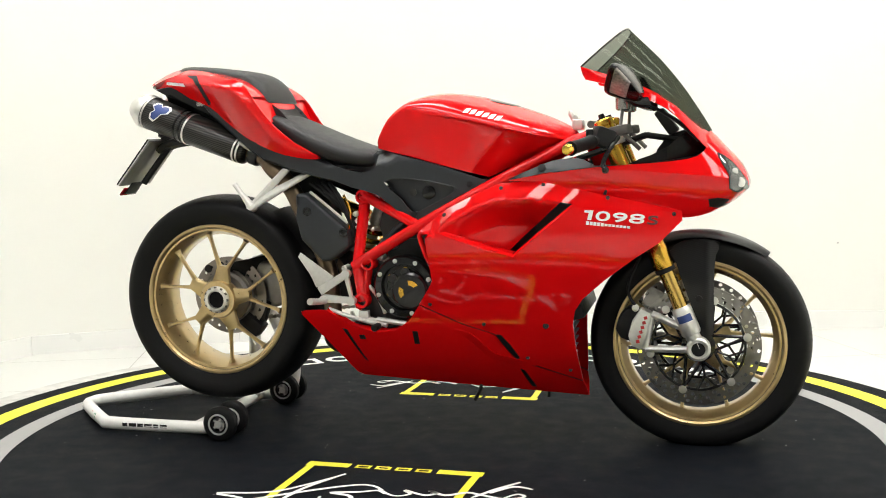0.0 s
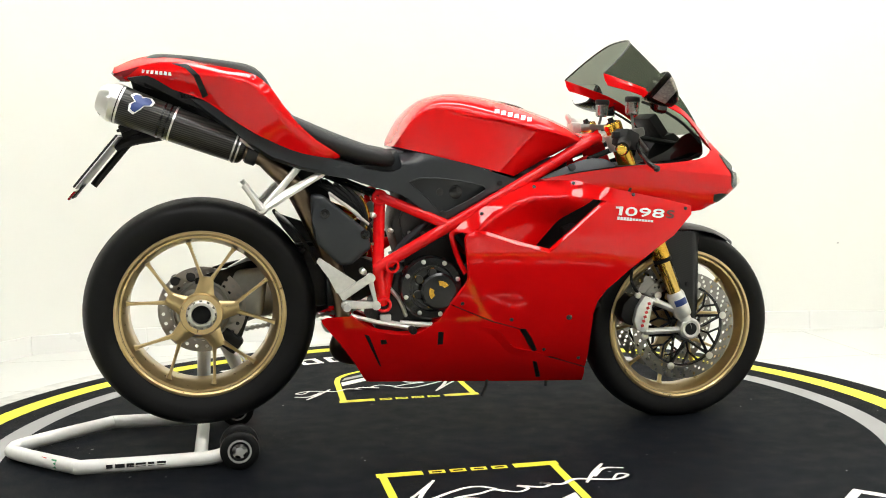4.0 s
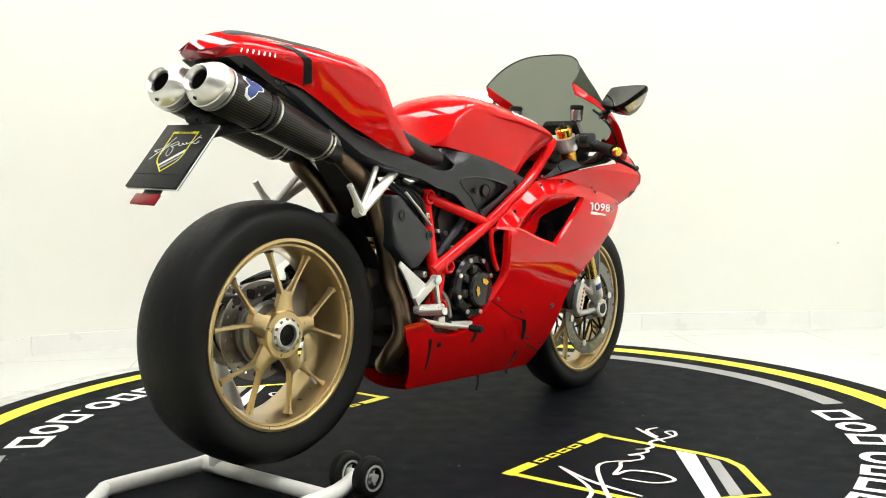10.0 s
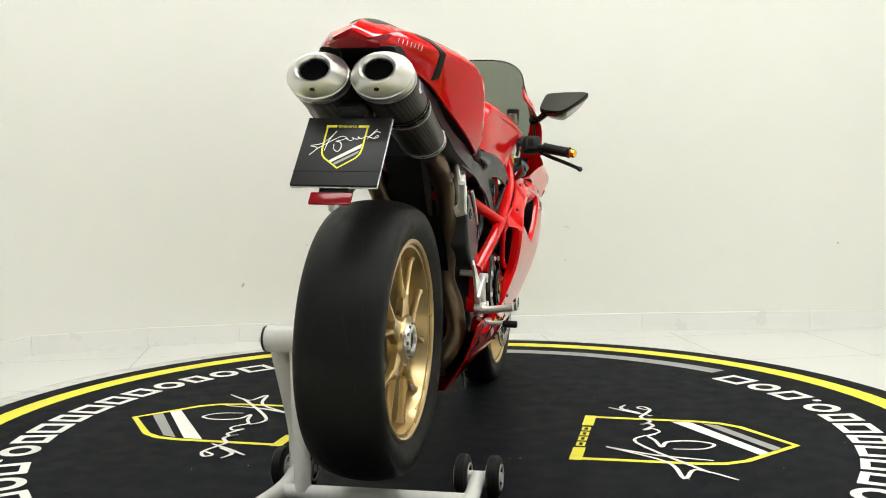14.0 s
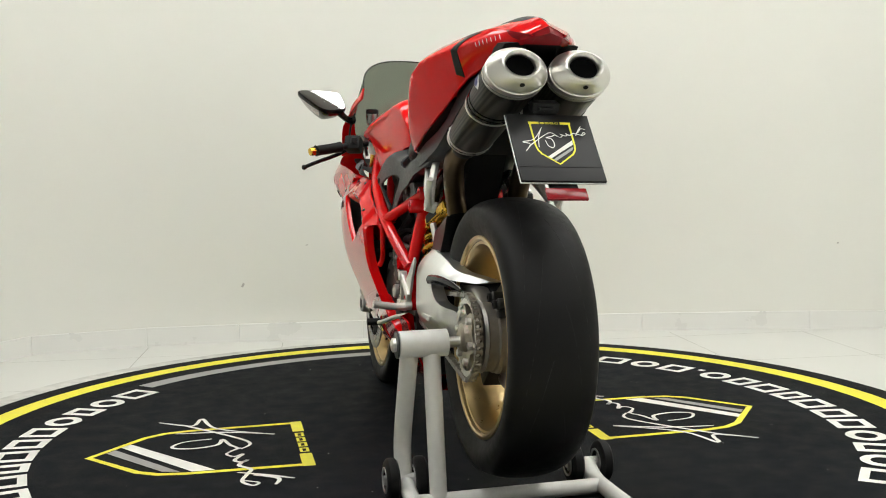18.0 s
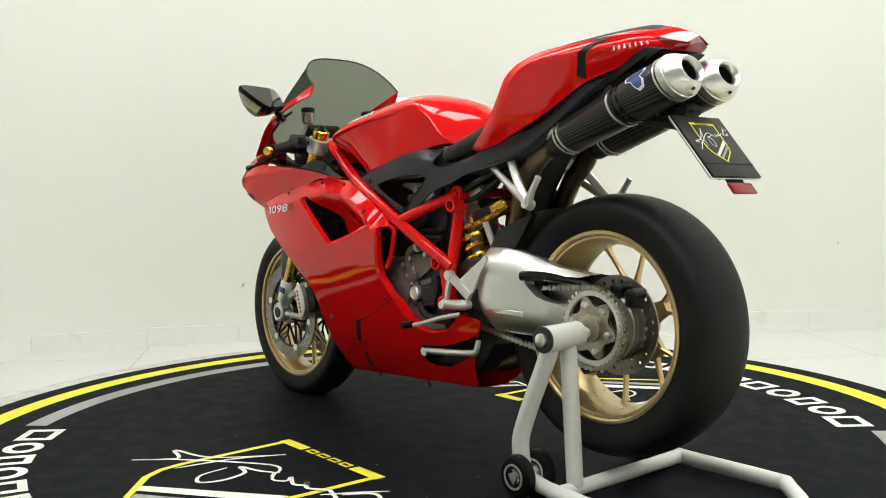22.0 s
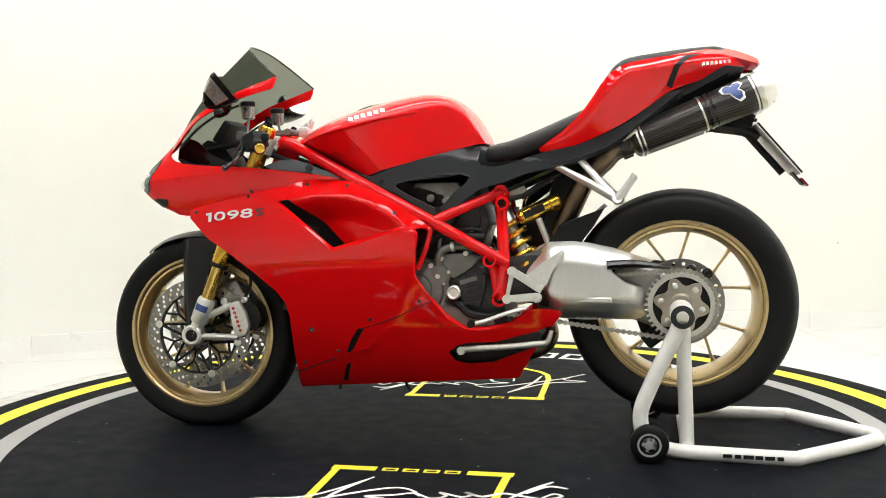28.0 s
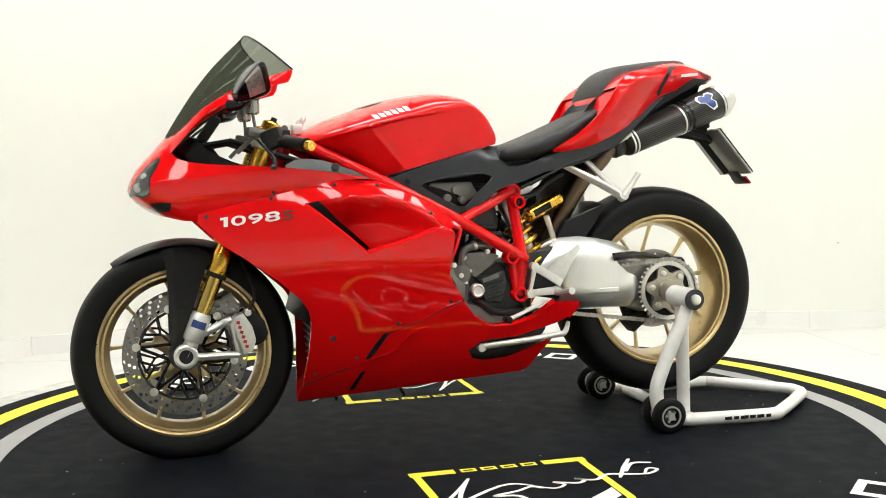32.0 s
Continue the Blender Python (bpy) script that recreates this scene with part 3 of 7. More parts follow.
# ---- the paddock stand ----
def build_stand():
    st = empty("paddock_stand", "white single-sided rear paddock stand holding the motorcycle", "paddock stand")
    r = 0.019
    part("base_frame", merged(tube([(-0.60, 0.238, 0.042), (-0.66, 0.238, 0.028), (-0.74, 0.242, 0.024), (-0.95, 0.262, 0.024), (-1.0, 0.238, 0.024), (-1.185, 0.075, 0.024), (-1.212, 0.022, 0.024), (-1.19, -0.03, 0.024), (-1.03, -0.19, 0.024), (-0.98, -0.212, 0.024), (-0.72, -0.215, 0.024), (-0.65, -0.216, 0.03), (-0.60, -0.218, 0.05)], r, 12, 4),
                              tube([(-0.702, 0.24, 0.024), (-0.702, -0.215, 0.024)], r * 0.95, 12)), WHITE_PAINT, st)
    part("leg", tube([(-0.686, 0.24, 0.375), (-0.668, 0.24, 0.33), (-0.607, 0.24, 0.20), (-0.580, 0.24, 0.12), (-0.592, 0.24, 0.047)], 0.021, 12, 5), WHITE_PAINT, st)
    part("leg", tube([(-0.690, 0.19, 0.37), (-0.702, 0.182, 0.03)], 0.020, 12), WHITE_PAINT, st)
    pin = part("pin_tube", lathe([(0.026, 0), (0.031, 0.002), (0.031, 0.112), (0.027, 0.114)], (-0.687, 0.152, 0.385), (0, 1, 0), 24), WHITE_PAINT, st)
    part("pin_shaft", lathe([(0.013, 0), (0.013, 0.05)], (-0.687, 0.11, 0.385), (0, 1, 0), 16), STEEL, pin, "steel stand pin")
    part("pin_bush", lathe([(0.0305, 0), (0.0305, 0.004), (0.024, 0.005)], (-0.687, 0.2665, 0.385), (0, 1, 0), 24), BLACK_PLASTIC, pin, "black rubber bush")
    part("pin_bolt", lathe([(0.016, 0), (0.016, 0.010), (0.013, 0.012)], (-0.687, 0.269, 0.385), (0, 1, 0), 16), STEEL, pin, "steel pin end")
    for cx, ys in ((-0.603, (0.272, 0.204)), (-0.60, (-0.257, -0.182))):
        part("axle_block", tube([(cx, ys[0], 0.052), (cx, ys[1], 0.052)], 0.012, 10), WHITE_PAINT, st)
        for y in ys:
            wheel = part("castor", lathe([(0.020, -0.015), (0.030, -0.015), (0.034, -0.016), (0.044, -0.014), (0.050, -0.009), (0.051, 0), (0.050, 0.009), (0.044, 0.014), (0.034, 0.016), (0.030, 0.015), (0.020, 0.015)], (cx, y, 0.0515), (0, 1, 0), 32, closed_profile=True), RUBBER, st, "black rubber castor")
            spokes = [block((0.007, 0.024, 0.022), (cx + 0.021 * math.cos(k * 1.2566), y, 0.0515 + 0.021 * math.sin(k * 1.2566)), 0.001, (0, 90 - math.degrees(k * 1.2566), 0)) for k in range(5)]
            part("hub_ring", lathe([(0.026, -0.0175), (0.031, -0.0175), (0.031, 0.0175), (0.026, 0.0175)], (cx, y, 0.0515), (0, 1, 0), 32, closed_profile=True), CASTOR_GREY, wheel)
            part("hub", merged(lathe([(0.011, -0.018), (0.011, 0.018)], (cx, y, 0.0515), (0, 1, 0), 16), *spokes), CASTOR_GREY, wheel, "grey spoked hub")
    # Plain bars and a small flag on the tubes.
    for y, sgn in ((-0.2135, -1), (0.2515, 1)):
        for i, w in enumerate((0.028, 0.02, 0.032, 0.024, 0.03, 0.02)):
            part("print_bar", block((w * 0.8, 0.001, 0.010), (-0.80 - 0.026 * i, y + sgn * (0.0195 + (0.002 * i if sgn > 0 else 0)), 0.026), 0), DARK, st, "small black printed bar")
    for i, mt in enumerate((GREEN_DECAL, WHITE_DECAL, RED_DECAL)):
        along, face = Vector((-0.707, 0.707, 0)), Vector((-0.707, -0.707, 0))
        bm = bmesh.new()
        cols = [[bm.verts.new(Vector((-1.056, -0.164, 0.024)) + along * (0.021 * i + q) + (r + 0.0012) * (face * math.cos(a) + Vector((0, 0, 1)) * math.sin(a))) for a in np.linspace(-0.5, 0.75, 8)] for q in (0.0, 0.021)]
        for k in range(7):
            bm.faces.new((cols[0][k], cols[0][k + 1], cols[1][k + 1], cols[1][k]))
        part("flag_patch", bm, mt, st, "coloured sticker patch")
    return st


# ---- the motorcycle: x forward, y left, z up; the middle of the table lies at its origin ----
FW, FR = Vector((0.7405, 0.0, 0.2885)), 0.299
RW, RR = Vector((-0.690, 0.0, 0.391)), 0.319


def shoulder(x):
    """Height of the crease above the air scoop."""
    u = x - 0.28
    return max(0.702 - 0.131 * (u / 0.28) ** 2, 0.606) if u < 0 else 0.702 - 0.044 * u * u / (u * u + 0.02)


def blade(pts, widths, depths):
    """A flat spoke in a wheel's plane: its width lies in the plane, its depth along the axle."""
    out = []
    for i, p in enumerate(pts):
        way = (pts[min(i + 1, len(pts) - 1)] - pts[max(i - 1, 0)])
        way = Vector((way.x, 0, way.z)).normalized()
        side = Vector((-way.z, 0, way.x))
        w, h = widths[i] / 2, depths[i] / 2
        out.append([p + side * (a * w) + Vector((0, b * h, 0)) for a, b in ((1, -0.55), (0.62, -1), (-0.62, -1), (-1, -0.55), (-1, 0.55), (-0.62, 1), (0.62, 1), (1, 0.55))])
    return rings(out)


def ease(v):
    v = min(max(v, 0), 1)
    return v * v * (3 - 2 * v)


def fairing_y(x, z):
    """Half width of the side fairing: widest at the scoop, drawn in to a narrow keel below."""
    d = 0.487 - z
    y = 0.216 - (0.30 * d + 1.85 * d ** 3) if d > 0 else 0.216 + 0.024 * (1 - math.exp(d / 0.08)) - 0.95 * max(z - 0.58, 0) ** 2
    y -= 0.42 * max(x - 0.40, 0) ** 2
    y -= 0.10 * max(x - 0.22, 0) ** 2 * ease((0.46 - z) / 0.1)
    y -= 0.030 * ease(-x / 0.35) * ease((z - 0.38) / 0.12)
    y -= (0.78 - 0.62 * ease((x - 0.24) / 0.22)) * max(z - shoulder(x), 0)
    y -= 0.030 * ease((0.07 - x) / 0.08) * ease((z - 0.598) / 0.015)
    return max(y, 0.012)


def keel(x):
    """Height of the belly pan's lower edge."""
    return 0.1715 - 0.072 * (x + 0.235)


def nose_front(z):
    return smooth_interp(z, [0.64, 0.655, 0.676, 0.704, 0.729, 0.779, 0.829, 0.871, 0.92], [0.757, 0.786, 0.827, 0.862, 0.876, 0.858, 0.814, 0.775, 0.72])


def nose_line(x):
    """Height of the crease along the nose's flank."""
    return interp(x, [0.30, 0.455, 0.59, 0.787, 0.90], [0.778, 0.778, 0.770, 0.752, 0.735])


def nose_y(x, z):
    """Half width of the nose, drawn in to nothing at its front line, with a crease along its flank."""
    xf = nose_front(z)
    x0 = 0.36
    u = min(max((x - x0) / (xf - x0), 0), 1)
    over, under = max(z - nose_line(x), 0), max(nose_line(x) - z, 0)
    w = 0.219 - smooth_interp(x, [0.45, 0.60, 0.70, 0.78], [0.06, 0.12, 0.30, 0.42]) * over - 0.10 * under - 1.9 * under * under
    return max(w * (1 - u ** 24) ** 0.5 - 0.03 * ease((0.30 - x) / 0.1), 0.0005)


def build_fairing(bike):
    side = [(-0.006, 0.612), (0.03, 0.640), (0.081, 0.676), (0.159, 0.714), (0.221, 0.740), (0.328, 0.749), (0.42, 0.728), (0.513, 0.707), (0.62, 0.684), (0.70, 0.664), (0.701, 0.640), (0.642, 0.582), (0.58, 0.542), (0.505, 0.486), (0.442, 0.430), (0.420, 0.395), (0.413, 0.357), (0.416, 0.285), (0.424, 0.207), (0.426, 0.178),
            (0.354, 0.205), (0.250, 0.244), (0.222, 0.285), (0.194, 0.323), (0.11, 0.351), (0.004, 0.400), (-0.012, 0.408), (0.018, 0.450), (0.033, 0.477), (0.030, 0.522), (0.024, 0.569), (0.022, 0.594), (0.030, 0.606), (0.018, 0.608)]
    scoop = [(0.048, 0.613), (0.160, 0.574), (0.262, 0.546), (0.345, 0.617), (0.428, 0.685), (0.309, 0.706), (0.215, 0.705), (0.105, 0.671)]
    belly = [(-0.012, 0.405), (0.004, 0.397), (0.11, 0.348), (0.194, 0.320), (0.222, 0.282), (0.248, 0.241), (0.354, 0.202), (0.426, 0.175), (0.432, 0.15), (0.435, keel(0.435)), (0.28, keel(0.28)), (0.11, keel(0.11)), (-0.06, keel(-0.06)), (-0.225, keel(-0.225)), (-0.243, 0.182), (-0.273, 0.236), (-0.318, 0.303), (-0.367, 0.366), (-0.371, 0.378), (-0.355, 0.383), (-0.32, 0.385), (-0.290, 0.385), (-0.254, 0.358), (-0.226, 0.337), (-0.176, 0.325), (-0.144, 0.320), (-0.097, 0.324), (-0.05, 0.355)]
    hole = [(-0.060, 0.226), (-0.044, 0.252), (-0.072, 0.273), (-0.104, 0.282), (-0.185, 0.287), (-0.30, 0.320), (-0.338, 0.338), (-0.342, 0.318), (-0.330, 0.288), (-0.266, 0.262), (-0.211, 0.241), (-0.171, 0.223), (-0.098, 0.217)]

    def scoop_floor(x, z):
        # flush along its upper edge, sunk towards the front opening and the lower lip
        top = interp(x, [0.048, 0.105, 0.215, 0.309, 0.428], [0.615, 0.671, 0.705, 0.706, 0.690])
        return fairing_y(x, z) - 0.001 - (0.014 + 0.080 * min(max((x - 0.05) / 0.26, 0), 1)) * ease((top - z) / 0.085)
    for sgn in (-1, 1):
        f = part("side_fairing", panel(side, fairing_y, 0.005, (scoop,), 0.014, 1, sgn, 0, [[(x, shoulder(x)) for x in np.arange(0.430, 0.66, 0.010)]]), RED, bike, "glossy red side fairing with air scoop", 33)
        part("scoop_floor", panel([(0.048, 0.615), (0.16, 0.572), (0.236, 0.552), (0.30, 0.614), (0.392, 0.692), (0.309, 0.706), (0.215, 0.705), (0.105, 0.671)], scoop_floor, 0.003, (), 0.013, 1, sgn), RED, f, "red scoop channel", 30)
        # dark sheet stands for the shade deep in the scoop
        part("duct_shade", panel([(0.195, 0.53), (0.30, 0.52), (0.53, 0.61), (0.54, 0.69), (0.325, 0.712), (0.20, 0.58)], lambda x, z: fairing_y(x, z) - 0.112, 0.003, (), 0.03, 1, sgn), DARK, f, "dark sheet, shade inside the air opening")
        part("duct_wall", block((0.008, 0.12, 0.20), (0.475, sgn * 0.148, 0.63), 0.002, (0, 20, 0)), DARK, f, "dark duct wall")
        # added dark block: shade inside the fairing, closes the view through
        part("inner_shade_block", block((0.006, 0.10, 0.19), (0.35, sgn * 0.127, 0.485), 0.002), DARK, f, "added dark filler, shade inside the fairing")
        # the return edge behind the fairing
        back = [(0.030, 0.606), (0.022, 0.594), (0.024, 0.569), (0.030, 0.522), (0.033, 0.477), (0.018, 0.450), (-0.012, 0.408)]
        rows = []
        for x, z in [tuple(p[:2]) for p in spline([(x, z, 0) for x, z in back], 3)]:
            y = fairing_y(x, z)
            rows.append([Vector((x, sgn * (y - 0.001), z)), Vector((x - 0.003, sgn * (y - 0.008), z)), Vector((x + 0.003, sgn * (y - 0.030), z))])
        part("fairing_return", rings(rows, False, False), RED, f, "red return edge")
        part("fairing_strut", tube([(0.045, sgn * 0.192, 0.622), (0.015, sgn * 0.188, 0.612), (-0.004, sgn * 0.184, 0.604), (-0.006, sgn * 0.182, 0.590), (0.006, sgn * 0.178, 0.550), (0.022, sgn * 0.176, 0.512), (0.032, sgn * 0.182, 0.490)], 0.0075, 10, 4), RED, f, "red strut behind the fairing")
        # the lip: walls along the lower and the front edge of the scoop
        for name, edge in (("scoop_lip", scoop[:3]), ("scoop_wall", scoop[2:5])):
            rows = []
            for x, z in [tuple(p[:2]) for p in spline([(x, z, 0) for x, z in edge], 5)]:
                y = fairing_y(x, z)
                up = (0.0, 0.011) if name == "scoop_lip" else (-0.005, 0.004)
                rows.append([Vector((x, sgn * (y - 0.0005), z)), Vector((x + up[0] * 0.8, sgn * (y - 0.006), z + up[1] * 0.8)), Vector((x + up[0], sgn * (y - 0.014), z + up[1])), Vector((x, sgn * (y - (0.098 if name == "scoop_lip" else 0.016)), z + 0.004))])
            part(name, rings(rows, False, False), RED, f, "red scoop lip", 30)
        b = part("belly_fairing", panel(belly, fairing_y, 0.005, (hole,) if sgn > 0 else (), 0.014, 1, sgn, 1), RED, bike, "glossy red belly fairing")
        slots = [[(0.196, 0.321), (0.212, 0.321), (0.236, 0.288), (0.258, 0.248), (0.247, 0.244), (0.224, 0.275)], [(0.252, 0.212), (0.266, 0.207), (0.292, 0.149), (0.278, 0.149)]]
        if sgn < 0:
            slots += [[(-0.252, 0.329), (-0.239, 0.325), (-0.197, 0.220), (-0.205, 0.228)], [(-0.043, 0.325), (-0.028, 0.325), (-0.027, 0.285), (-0.042, 0.285)], [(-0.206, 0.309), (-0.190, 0.309), (-0.186, 0.296), (-0.204, 0.295)]]
        for s in slots:
            # recessed vents drawn as dark sheets on the skin, their shade as colour
            part("vent_shade", panel(s, lambda x, z: fairing_y(x, z) + 0.0015, 0.002, (), 0.02, 1, sgn), DARK, b, "dark sheet, shade of a vent slot")
        # raised lip above the joint of belly and side
        seam = spline([(0.424, 0, 0.1765), (0.354, 0, 0.2035), (0.250, 0, 0.2425), (0.222, 0, 0.2835), (0.194, 0, 0.3215), (0.11, 0, 0.3495), (0.0, 0, 0.4)], 4)
        part("seam_gap", tube([(p.x, sgn * (fairing_y(p.x, p.z) - 0.0022), p.z) for p in seam], 0.0022, 6), DARK, b, "dark gap between the panels")
        # blade-like ridge that runs off below the vent
        ridge = spline([(0.075, 0, 0.334), (0.119, 0, 0.325), (0.146, 0, 0.304), (0.180, 0, 0.266), (0.205, 0, 0.255), (0.242, 0, 0.246), (0.30, 0, 0.226)], 5)
        rows = []
        for i, p in enumerate(ridge):
            k = 0.0045 * ease(min(i, len(ridge) - 1 - i) / 8)
            way = (ridge[min(i + 1, len(ridge) - 1)] - ridge[max(i - 1, 0)]).normalized()
            up = Vector((-way.z, 0, way.x)) * (1 if way.x > 0 else -1)
            rows.append([Vector((q.x, sgn * (fairing_y(q.x, q.z) + h), q.z)) for q, h in ((p + up * 0.002, -0.001), (p + up * 0.001, k), (p - up * 0.010, 0.6 * k), (p - up * 0.026, -0.001))])
        part("belly_ridge", rings(rows, False, False), RED, b, "red ridge below the side vent", 40)
        back = [(-0.012, 0.405), (-0.03, 0.378), (-0.05, 0.355), (-0.097, 0.324), (-0.144, 0.320), (-0.176, 0.325), (-0.226, 0.337), (-0.290, 0.385)]
        rows = []
        for x, z in [tuple(p[:2]) for p in spline([(x, z, 0) for x, z in back], 4)]:
            y = fairing_y(x, z)
            rows.append([Vector((x, sgn * (y - 0.001), z)), Vector((x, sgn * (y - 0.022), z + 0.008)), Vector((x, sgn * (y - 0.035), z + 0.002))])
        part("belly_return", rings(rows, False, False), RED, b, "red return edge")
    rows = []
    for x in np.linspace(0.435, -0.235, 12):
        z = keel(x)
        y = fairing_y(x, z)
        rows.append([Vector((x, y * c, z - 0.004 * (1 - c * c))) for c in np.linspace(-1, 1, 9)])
    part("belly_floor", rings(rows, False, False), RED, bike, "red belly pan floor")
    rows = []
    for z in np.linspace(0.165, 0.46, 12):
        x = interp(z, [0.16, 0.40, 0.46], [0.385, 0.382, 0.40])
        y = max(fairing_y(x, z) - 0.012, 0.004)
        rows.append([Vector((x - 0.012, -y, z)), Vector((x, -y, z)), Vector((x, y, z)), Vector((x - 0.012, y, z))])
    g = part("lower_grille", rings(rows), DARK, bike, "black oil cooler between the fairing sides")
    for i in range(13):
        z = 0.19 + 0.020 * i
        part("grille_bar", block((0.008, 2 * fairing_y(0.385, z) - 0.03, 0.004), (0.389, 0, z), 0.001), ENGINE_DARK, g)
    part("grille_tab", block((0.006, 0.02, 0.04), (0.405, -0.125, 0.375), 0.002), CASTOR_GREY, g, "pale grey bracket tab")
    for sgn, spots in ((-1, [(0.339, 0.351), (0.342, 0.736), (0.072, 0.658), (0.167, 0.352), (0.279, 0.25), (0.395, 0.213), (0.02, 0.408), (0.227, 0.728), (0.513, 0.701), (0.68, 0.657)]), (1, [(0.352, 0.316), (0.342, 0.733), (0.085, 0.651), (0.172, 0.348), (0.283, 0.25), (0.396, 0.211), (0.025, 0.403), (0.227, 0.728), (0.513, 0.701), (0.68, 0.657)])):
        for i, (x, z) in enumerate(spots):
            r = 0.0085 if i == 0 else 0.0052
            y = sgn * (fairing_y(x, z))
            part("fairing_bolt", lathe([(r, -0.002), (r, 0.002), (r * 0.8, 0.0032), (r * 0.45, 0.0032), (r * 0.4, 0.001)], (x, y, z), (0, sgn, 0.1 + 0.6 * (z > shoulder(x))), 16), ENGINE_DARK, bike, "small dark fairing bolt")


SCREEN_C = [(0.775, 0, 0.868), (0.745, 0, 0.918), (0.699, 0, 0.988), (0.652, 0, 1.048), (0.617, 0, 1.086), (0.556, 0, 1.146)]
SCREEN_E = [(0.765, 0.105, 0.862), (0.728, 0.148, 0.890), (0.668, 0.165, 0.944), (0.595, 0.168, 0.986), (0.520, 0.169, 1.014), (0.440, 0.167, 1.041)]


def build_screen(bike):
    c, e = spline(SCREEN_C, 5), spline(SCREEN_E, 5)
    rows = []
    for a, b in zip(c, e):
        row = []
        for k in range(-16, 17):
            u = abs(k) / 16
            ang = u * math.pi / 2
            row.append(Vector((a.x + (b.x - a.x) * (1 - math.cos(ang)) ** 1.25, math.copysign(b.y * math.sin(ang) ** 0.82, k), a.z + (b.z - a.z) * (1 - math.cos(ang)) ** 1.2)))
        rows.append(row)
    s = part("windscreen", rings(rows, False, False), SMOKE, bike, "smoked transparent windscreen", 60)
    part("screen_edge", tube(rows[-1], 0.0024, 8), BLACK_GLOSS, s, "black edge trim")
    for sgn in (-1, 1):
        for v in (6, 14, 20):
            p = e[v]
            part("screen_screw", lathe([(0.006, 0), (0.006, 0.003), (0.003, 0.004)], (p.x, sgn * (p.y + 0.004), p.z - 0.006), (0.3, sgn, 0.3), 10), DARK, s)
        # red arm along the screen's edge, a point at its rear
        lower = [(0.762, nose_y(0.762, 0.822) + 0.004, 0.822), (0.737, 0.195, 0.850), (0.675, 0.202, 0.916), (0.610, 0.194, 0.953), (0.532, 0.182, 0.986), (0.455, 0.170, 1.008)]
        lower = spline(lower, 5)
        rows2 = []
        for i, (a, b) in enumerate(zip(e, lower)):
            k = 0.35 + 0.65 * min(1, (len(e) - 1 - i) / 6)
            mid = (a + b) / 2 + Vector((0.004, 0.009, 0.004)) * k
            rows2.append([Vector((p.x, sgn * p.y, p.z)) for p in (a + Vector((0, -0.003, 0.0)), a + Vector((0.002, 0.003, 0.001)), mid, b + Vector((0, 0.002, 0)), b + Vector((-0.002, -0.003, 0)), (a + b) / 2 + Vector((-0.003, -0.002, -0.002)))])
        part("screen_arm", rings(rows2), RED, bike, "red fairing arm beside the windscreen", 40)


